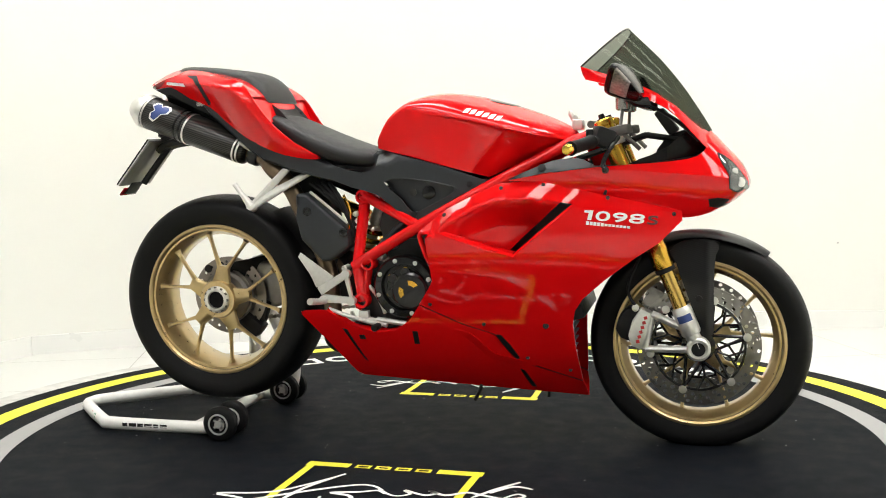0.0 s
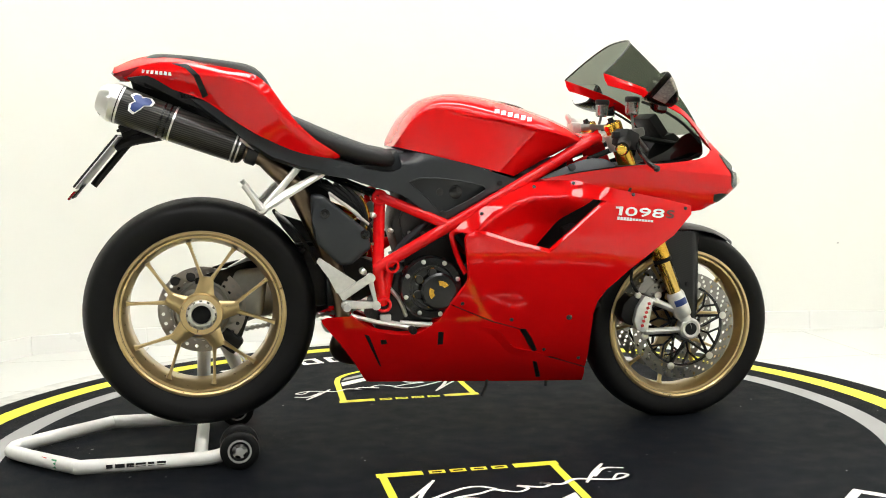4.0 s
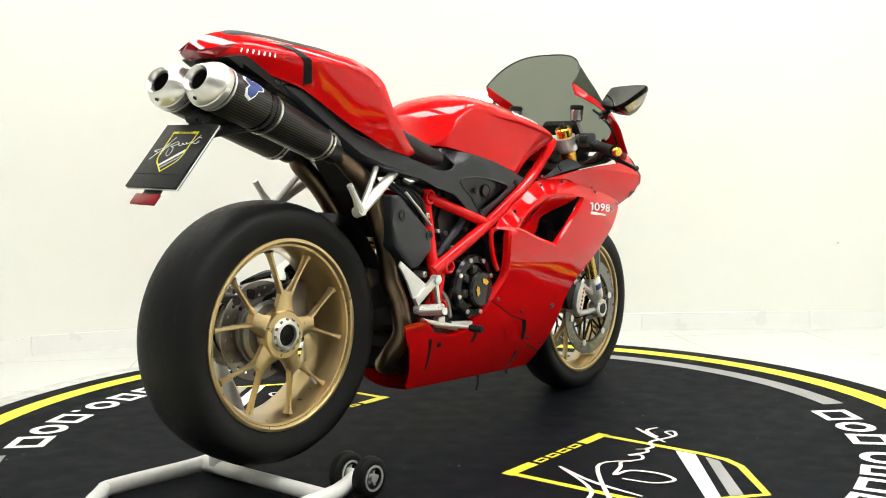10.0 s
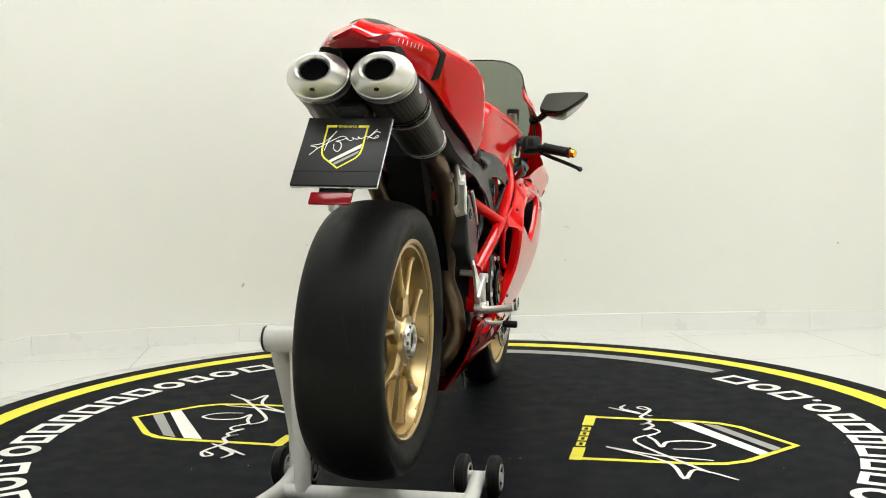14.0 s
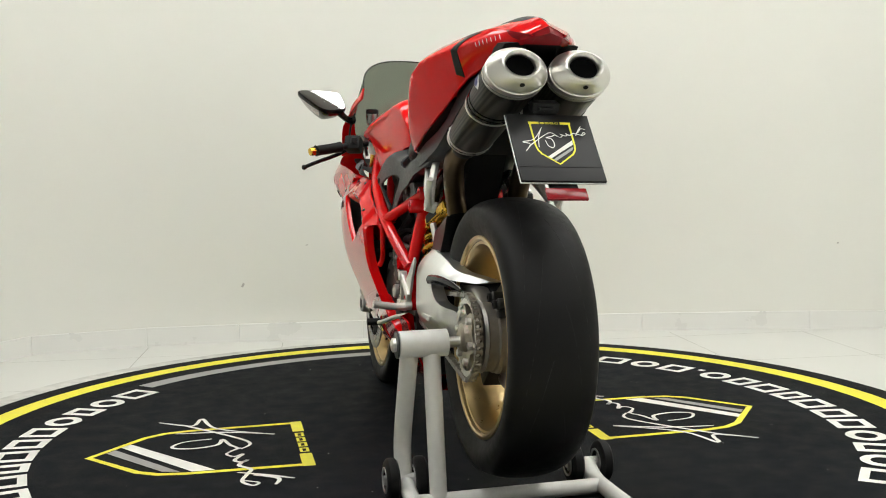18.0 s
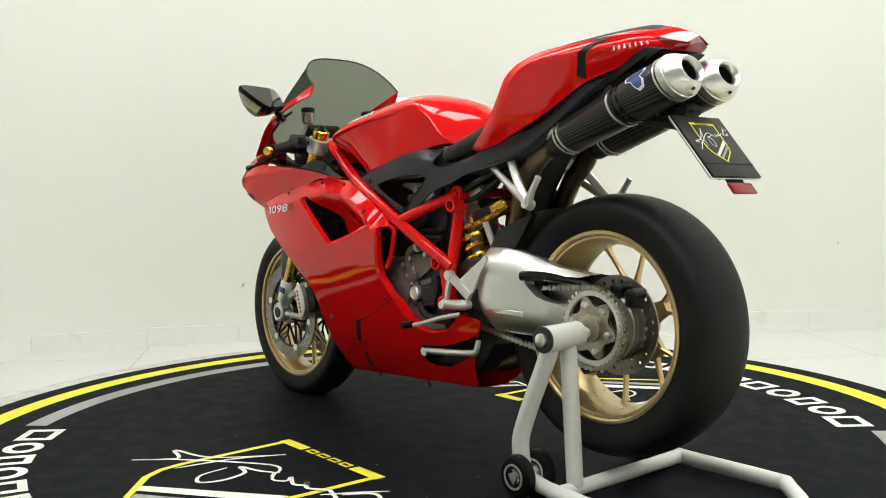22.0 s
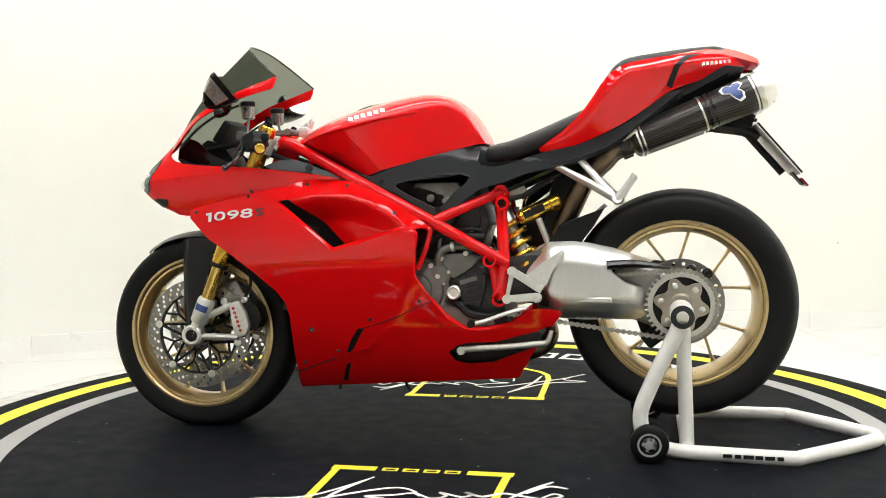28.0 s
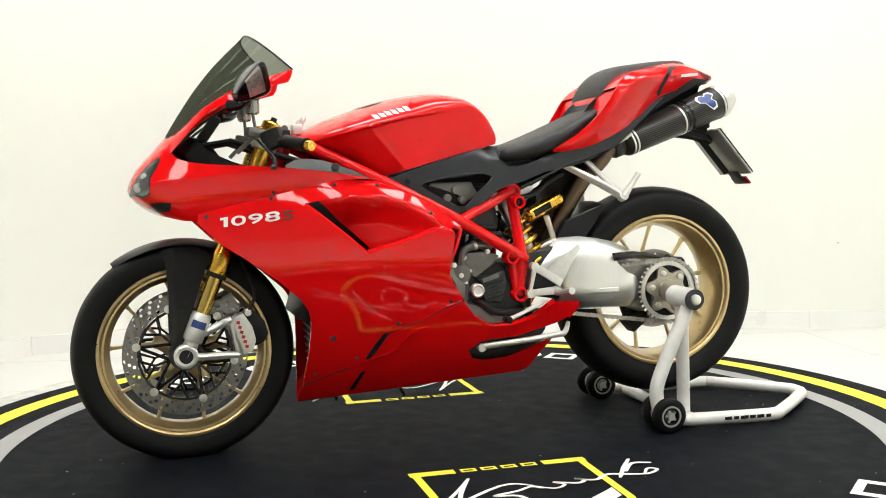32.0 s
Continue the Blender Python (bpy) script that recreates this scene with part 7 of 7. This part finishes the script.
        rows.append([Vector((FW.x + (FR + 0.013 - 0.016 * abs(c) ** 2.4) * math.cos(a), wd * c, FW.z + (FR + 0.012 - 0.016 * abs(c) ** 2.4) * math.sin(a))) for c in np.linspace(-1, 1, 13)])
    mg = part("front_mudguard", rings(rows, False, False), CARBON_DARK, bike, "dark carbon front mudguard", 60)
    for sgn in (-1, 1):
        leg = [(0.665, 0.548), (0.70, 0.575), (0.76, 0.578), (0.80, 0.565), (0.785, 0.535), (0.780, 0.45), (0.782, 0.35), (0.777, 0.285), (0.765, 0.288), (0.752, 0.307), (0.735, 0.36), (0.715, 0.42), (0.692, 0.485), (0.68, 0.52)]
        part("mudguard_leg", panel(leg, lambda x, z: 0.076 + 0.018 * math.sin(min(max((z - 0.28) / 0.30, 0), 1) * math.pi) ** 0.8 + 0.04 * max(0, 0.745 - x) - 0.9 * max(0, x - 0.768) - 0.3 * max(0, 0.71 - x) ** 1.5, 0.004, (), 0.016, 2, sgn), CARBON_DARK, mg, "carbon mudguard side", 50)
        part("mudguard_bolt", lathe([(0.009, 0), (0.009, 0.004), (0.004, 0.005)], (0.742, sgn * 0.094, 0.42), (0, sgn, 0), 14), DARK, mg)
    # clip-ons
    for sgn in (-1, 1):
        a, b = Vector((0.535, sgn * 0.115, 0.868)), Vector((0.426, sgn * 0.340, 0.829))
        w = (b - a).normalized()
        part("handlebar", tube([a, b], 0.011, 12), DARK, bike, "black clip-on bar")
        part("bar_clamp", lathe([(0.0262, -0.010), (0.033, -0.010), (0.034, -0.007), (0.034, 0.007), (0.033, 0.010), (0.0262, 0.010)], foot + d * 0.552 + Vector((0, sgn * 0.104, 0)), d, 24, closed_profile=True), ALU_CAST, bike)
        g = part("grip", lathe([(0.017, 0), (0.019, 0.002), (0.0175, 0.006), (0.0165, 0.05), (0.0168, 0.095), (0.0185, 0.098)], b - w * 0.115, w, 20), RUBBER, bike, "black rubber grip")
        part("bar_end", lathe([(0.012, 0), (0.0145, 0.003), (0.0145, 0.012), (0.012, 0.018), (0.006, 0.019)], b - w * 0.012, w, 10), AMBER, g, "gold bar end")
        part("switchgear", merged(block((0.055, 0.055, 0.05), a + w * 0.085 + Vector((0.0, 0, 0.002)), 0.010, (0, 20, sgn * -25)), block((0.02, 0.02, 0.02), a + w * 0.09 + Vector((-0.03, 0, 0.015)), 0.004)), DARK, bike, "black switch housing")
        part("lever", tube([a + w * 0.075 + Vector((0.035, 0, 0.0)), Vector((0.520, sgn * 0.235, 0.826)), Vector((0.512, sgn * 0.315, 0.795)), Vector((0.520, sgn * 0.352, 0.779))], 0.0065, 8, 5), BLACK_GLOSS, bike, "black control lever")
        part("lever_ball", lathe([(0.002, -0.009), (0.0075, -0.006), (0.0095, 0), (0.0075, 0.006), (0.002, 0.009)], (0.521, sgn * 0.354, 0.778), (0, 0, 1), 14), BLACK_GLOSS, bike)
        m_c = a + w * 0.04 + Vector((0.022, 0, 0.012))
        part("master_cylinder", merged(block((0.06, 0.035, 0.026), m_c, 0.008, (0, -10, sgn * 20)), tube([m_c, Vector((0.545, sgn * 0.120, 0.932))], 0.0045, 8), tube([m_c, m_c + Vector((0.05, -sgn * 0.02, -0.05))], 0.006, 8)), ENGINE, bike, "bare metal master cylinder")
        rv = part("fluid_reservoir", lathe([(0.014, 0), (0.019, 0.004), (0.021, 0.036), (0.018, 0.040)], Vector((0.545, sgn * 0.120, 0.926)), (0.05, 0, 1), 24), glass("reservoir_plastic", (0.34, 0.33, 0.29), 0.30, 0.25) if sgn < 0 else bpy.data.materials["reservoir_plastic"], bike, "translucent grey fluid reservoir")
        part("reservoir_lid", lathe([(0.021, 0), (0.022, 0.003), (0.022, 0.012), (0.019, 0.015)], Vector((0.547, sgn * 0.120, 0.964)), (0.05, 0, 1), 24), DARK, rv)
        # mirror
        mir_c = Vector((0.535, sgn * 0.292, 1.003))
        prof = [(0.083, 0.031), (0.073, 0.041), (0.03, 0.043), (-0.060, 0.039), (-0.076, 0.022), (-0.082, -0.024), (-0.064, -0.036), (-0.014, -0.042), (0.018, -0.031), (0.058, 0.004)]
        sm = [p[:2] for p in spline([(x * 0.94, z * 0.98, 0) for x, z in prof], 3, True)]
        sec = []
        for h, sc in ((0.0, 0.98), (0.003, 1.02), (0.012, 1.02), (0.036, 0.84), (0.062, 0.58), (0.080, 0.30)):
            sec.append([Vector((h, sgn * (px * sc - 0.22 * h), pz * sc - 0.05 * h)) for px, pz in sm])
        mm = Matrix.Translation(mir_c) @ pose(0, 0, 0, 0, 35, sgn * 13)
        mr = part("mirror", moved(rings(sec), mm), BLACK_GLOSS, bike, "black wing mirror", 50)
        bm = bmesh.new()
        bm.faces.new([bm.verts.new(mm @ Vector((-0.0012, sgn * px * 0.955, pz * 0.94))) for px, pz in sm])
        part("mirror_glass", bm, MIRROR, mr, "silvered mirror glass")
        outer = [q for q in sm if q[0] > 0.008 and q[1] < 0.040]
        outer.sort(key=lambda q: -q[1])
        lens_rows = [[mm @ Vector((h, sgn * (px * sc * 1.015 - 0.22 * h + 0.001), pz * sc - 0.05 * h)) for px, pz in outer] for h, sc in ((0.016, 0.990), (0.028, 0.90), (0.042, 0.78), (0.056, 0.64))]
        part("mirror_signal", rings(lens_rows, False, False), surface("signal_lens", (0.50, 0.44, 0.42), 0.16, 0.6, 0.6, 160, coat=0.8) if sgn < 0 else bpy.data.materials["signal_lens"], mr, "clear turn signal lens", 60)
        part("mirror_stem", tube([mir_c + Vector((0.025, -sgn * 0.045, -0.02)), mir_c + Vector((0.04, -sgn * 0.085, -0.055)), Vector((0.612, sgn * 0.182, 0.945))], 0.013, 10, 4, [0.016, 0.011, 0.018]), BLACK_GLOSS, mr, "black mirror stem")
    part("steering_damper", merged(lathe([(0.010, -0.05), (0.010, 0.05)], (0.452, 0, 0.893), (0, 1, 0), 16), block((0.05, 0.04, 0.016), (0.485, 0, 0.893), 0.005)), ENGINE, bike, "grey steering damper")


def build_controls(bike):
    for sgn in (-1, 1):
        # rider footrest hanger
        y0, y1 = sgn * 0.158, sgn * 0.172
        h = part("footrest_hanger", merged(prism([(-0.236, 0.498), (-0.224, 0.480), (-0.310, 0.425), (-0.322, 0.446)], y0, y1, 0.003), prism([(-0.210, 0.402), (-0.212, 0.419), (-0.300, 0.427), (-0.312, 0.404)], y0 - sgn * 0.001, y1 + sgn * 0.001, 0.003), prism([(-0.226, 0.480), (-0.213, 0.410), (-0.222, 0.408), (-0.241, 0.480)], y0 + sgn * 0.001, y1 - sgn * 0.001, 0.003),
                                        *[lathe([(0.0125, -0.009), (0.0125, 0.012), (0.007, 0.013)], (x, sgn * 0.165, z), (0, sgn, 0), 16) for x, z in ((-0.233, 0.487), (-0.219, 0.410), (-0.302, 0.414))]), ALU_CAST, bike, "bare alloy footrest hanger")
        part("foot_peg", tube([(-0.302, sgn * 0.172, 0.412), (-0.304, sgn * 0.20, 0.412), (-0.309, sgn * 0.259, 0.421)], 0.009, 10, 2, [0.013, 0.0095, 0.010]), ALU_CAST, h, "alloy foot peg")
        part("heel_guard", prism([(-0.272, 0.478), (-0.372, 0.548), (-0.380, 0.535), (-0.345, 0.490), (-0.328, 0.448), (-0.314, 0.445)], sgn * 0.160, sgn * 0.166, 0.002), ALU_CAST, h, "bare alloy heel guard")
        part("foot_lever", tube([(-0.27, sgn * 0.16, 0.385), (-0.22, sgn * 0.185, 0.372), (-0.16, sgn * 0.205, 0.352), (-0.13, sgn * 0.215, 0.345)] if sgn > 0 else [(-0.29, -0.165, 0.385), (-0.22, -0.175, 0.365), (-0.15, -0.19, 0.352), (-0.12, -0.205, 0.35)], 0.0062, 8, 3), ALU_CAST, h)
        part("toe_peg", lathe([(0.009, 0), (0.010, 0.004), (0.010, 0.036), (0.008, 0.04)], (-0.128, sgn * 0.205, 0.347), (0, sgn, 0), 14), RUBBER, h, "black toe peg")
        # passenger footrest
        q = part("passenger_hanger", merged(tube([(-0.348, sgn * 0.125, 0.778), (-0.395, sgn * 0.135, 0.752), (-0.45, sgn * 0.148, 0.722), (-0.515, sgn * 0.158, 0.683)], 0.010, 8, 3, [0.011, 0.012, 0.014, 0.013], 0.7), tube([(-0.415, sgn * 0.12, 0.795), (-0.46, sgn * 0.14, 0.745), (-0.515, sgn * 0.158, 0.685)], 0.009, 8, 3, [0.011, 0.011, 0.012], 0.7), lathe([(0.014, -0.012), (0.014, 0.012)], (-0.52, sgn * 0.158, 0.682), (0, sgn, 0.3), 16)), ALU_CAST, bike, "bare alloy passenger footrest bracket")
        part("passenger_peg", tube([(-0.522, sgn * 0.162, 0.684), (-0.543, sgn * 0.168, 0.715), (-0.566, sgn * 0.170, 0.748)], 0.010, 10, 2, [0.013, 0.008, 0.008]), ALU_CAST, q, "folded alloy passenger peg")
    # side stand lying in the belly
    part("side_stand", merged(tube([(-0.090, 0.126, 0.262), (-0.20, 0.142, 0.272), (-0.30, 0.152, 0.284), (-0.328, 0.155, 0.290), (-0.340, 0.156, 0.322)], 0.0085, 12, 3, [0.0095, 0.009, 0.0085, 0.0085, 0.006]), lathe([(0.012, -0.015), (0.012, 0.012)], (-0.082, 0.122, 0.258), (0, 1, 0), 16)), ALU_CAST, bike, "folded bare metal side stand")
    part("drain_tube", tube([(0.128, -0.035, 0.165), (0.124, -0.045, 0.135), (0.108, -0.050, 0.103)], 0.0050, 8, 3), DARK, bike, "black drain tube")
    part("drain_tube", tube([(0.322, -0.01, 0.15), (0.320, -0.012, 0.112)], 0.0050, 8), DARK, bike, "black drain tube")
    # number plate carrier
    cr = part("plate_carrier", merged(tube([(-0.70, 0.05, 0.90), (-0.79, 0.04, 0.880), (-0.86, 0.02, 0.868), (-0.90, 0.01, 0.850)], 0.014, 8, 3), tube([(-0.70, -0.05, 0.90), (-0.79, -0.04, 0.880), (-0.86, -0.02, 0.868), (-0.90, -0.01, 0.850)], 0.014, 8, 3), block((0.08, 0.05, 0.024), (-0.845, 0, 0.893), 0.006, (0, -12, 0)), tube([(-0.862, 0, 0.868), (-0.965, 0, 0.748)], 0.010, 8)), DARK, bike, "black plate carrier")
    part("plate_lamp", merged(block((0.03, 0.06, 0.022), (-0.875, 0, 0.903), 0.005, (0, -20, 0)), block((0.022, 0.035, 0.008), (-0.886, 0, 0.898), 0.002, (0, -20, 0))), DARK, cr)
    # plate: a dark show card, without any number
    u = Vector((-0.114, -0.0005, -0.134))
    o = Vector((-0.8895, 0.0, 0.883))
    ez = u.normalized()
    ey = Vector((0, 1, 0))
    ex = ey.cross(ez).normalized()
    m = Matrix((( -ey.x, -ez.x, ex.x, 0), (-ey.y, -ez.y, ex.y, 0), (-ey.z, -ez.z, ex.z, 0), (0, 0, 0, 1)))
    m = Matrix.Translation(o) @ m
    if (m.to_3x3() @ Vector((0, 0, 1))).x > 0:
        m = m @ Matrix.Rotation(math.pi, 4, "Y")
    pl = part("show_plate", moved(block((0.178, 0.178, 0.006), (0, -0.089, 0), 0.001), m), surface("plate_gloss", (0.008, 0.008, 0.009), 0.42, 0, 0.1, 40, spec=0.3), bike, "dark show plate with a yellow shield")
    part("plate_edge", moved(block((0.1815, 0.1815, 0.002), (0, -0.089, -0.004), 0.0005), m), WHITE_DECAL, pl, "white plate edge")
    part("plate_back", moved(block((0.176, 0.176, 0.004), (0, -0.089, -0.0072), 0.001), m), HUB_CAST, pl, "grey plate back")
    part("plate_strip", moved(block((0.178, 0.002, 0.001), (0, -0.142, 0.0035), 0), m), DARK, pl)
    emblem(pl, m @ pose(0, -0.022, 0.0036, 0, 0, 180), 0.19, 0.0)
    part("reflector", merged(moved(block((0.086, 0.028, 0.006), (0.0, -0.205, -0.006), 0.002), m)), LENS_RED, bike, "red rear reflector")
    part("reflector_back", moved(block((0.060, 0.045, 0.004), (0.0, -0.188, -0.011), 0.001), m), DARK, bike)
    for i in range(2):
        part("plate_screw", moved(lathe([(0.004, 0), (0.004, 0.003), (0.002, 0.004)], (-0.05 + 0.1 * i, -0.03, -0.002), (0, 0, 1), 8), m), DARK, pl)


def lettering(text, width, height, at, slope, lean, surf, sgn, material, parent, label):
    """One wide numeral laid on the curved fairing."""
    cu = bpy.data.curves.new("tmp_text", "FONT")
    cu.body, cu.size = text, 0.03
    ob = new("tmp_text", cu)
    me = bpy.data.meshes.new_from_object(ob)
    bpy.data.objects.remove(ob)
    bm = bmesh.new()
    bm.from_mesh(me)
    bpy.data.meshes.remove(me)
    x0, x1 = min(v.co.x for v in bm.verts), max(v.co.x for v in bm.verts)
    y0, y1 = min(v.co.y for v in bm.verts), max(v.co.y for v in bm.verts)
    for v in bm.verts:
        v.co.y = (v.co.y - y0) / (y1 - y0) * height
        v.co.x = (v.co.x - x0) / (x1 - x0) * width + lean * v.co.y
    bmesh.ops.triangulate(bm, faces=bm.faces)
    for _ in range(4):
        long = [e for e in bm.edges if e.calc_length() > 0.007]
        if long:
            bmesh.ops.subdivide_edges(bm, edges=long, cuts=1)
            bmesh.ops.triangulate(bm, faces=[f for f in bm.faces if len(f.verts) > 3])
    copies = []
    for dx, dz, lift in ((0, 0, 0.0030), (0.0004, 0.0002, 0.0027), (-0.0004, -0.0002, 0.0024), (0.0, 0.0009, 0.0021), (0.0, -0.0009, 0.0018)):
        b = bm.copy()
        for v in b.verts:
            px, pz = v.co.x + dx * 1.3, v.co.y + dz
            x = at[0] - sgn * (px * math.cos(slope) - pz * math.sin(slope))
            z = at[1] + px * math.sin(slope) + pz * math.cos(slope)
            v.co = (x, sgn * (surf(x, z) + lift), z)
        copies.append(b)
    bm.free()
    bm = merged(*copies)
    return part("number_lettering", bm, material, parent, label)


def build_decals(bike):
    for sgn in (-1, 1):
        f = [o for o in bike.children if o.name.startswith("side_fairing")][0 if sgn < 0 else 1]
        start, slope = ((0.455, 0.647), -0.092) if sgn < 0 else ((0.644, 0.630), 0.092)
        for text, off, wd in (("1", 0.007, 0.0095), ("-", -0.001, 0.013), ("0", 0.026, 0.036), ("9", 0.069, 0.036), ("8", 0.111, 0.038)):
            lettering(text, wd, 0.0235 if text != "-" else 0.0042, (start[0] - sgn * off, start[1] + slope * off + (0.0185 if text == "-" else 0)), slope, 0.14, fairing_y, sgn, WHITE_DECAL, f, "white numeral")
        lettering("S", 0.026, 0.022, (start[0] - sgn * 0.157, start[1] + slope * 0.157), slope, 0.14, fairing_y, sgn, DARK_DECAL, f, "dark letter")
        for i in range(12 if sgn < 0 else 0):
            x, z = 0.462 + 0.0095 * i, 0.637 - 0.0011 * i
            part("brand_bar", block((0.0075, 0.0012, 0.009 if i < 5 else 0.006), (x, -(fairing_y(x, z) + 0.001), z), 0, (0, 5, 0)), WHITE_DECAL, f, "small white bar mark")


def build_bike():
    bike = empty("motorcycle", "red sport motorcycle with gold wheels on a rear stand", "motorcycle")
    for make in (build_fairing, build_screen, build_nose, build_tank, build_tail, build_side_covers, build_frame, build_engine, build_exhaust, build_rear, build_wheels, build_front, build_controls, build_decals):
        make(bike)
    return bike


build_room()
build_lamp()
turntable = build_table()
stand = build_stand()
motorcycle = build_bike()


def motions():
    """The table turns, and carries the motorcycle and its stand."""
    on_table = pose(0, 0, 0.003, 0, 0, BIKE_YAW)
    bike_pose = on_table @ pose(0, BIKE_OFF, 0) @ pose(0, 0, 0, BIKE_LEAN, 0, 0)
    for thing, rest in ((turntable, pose(0, 0, 0)), (stand, on_table), (motorcycle, bike_pose)):
        walk(thing, [(t, pose(0, 0, 0, 0, 0, a) @ rest) for t, a in TURN])


motions()
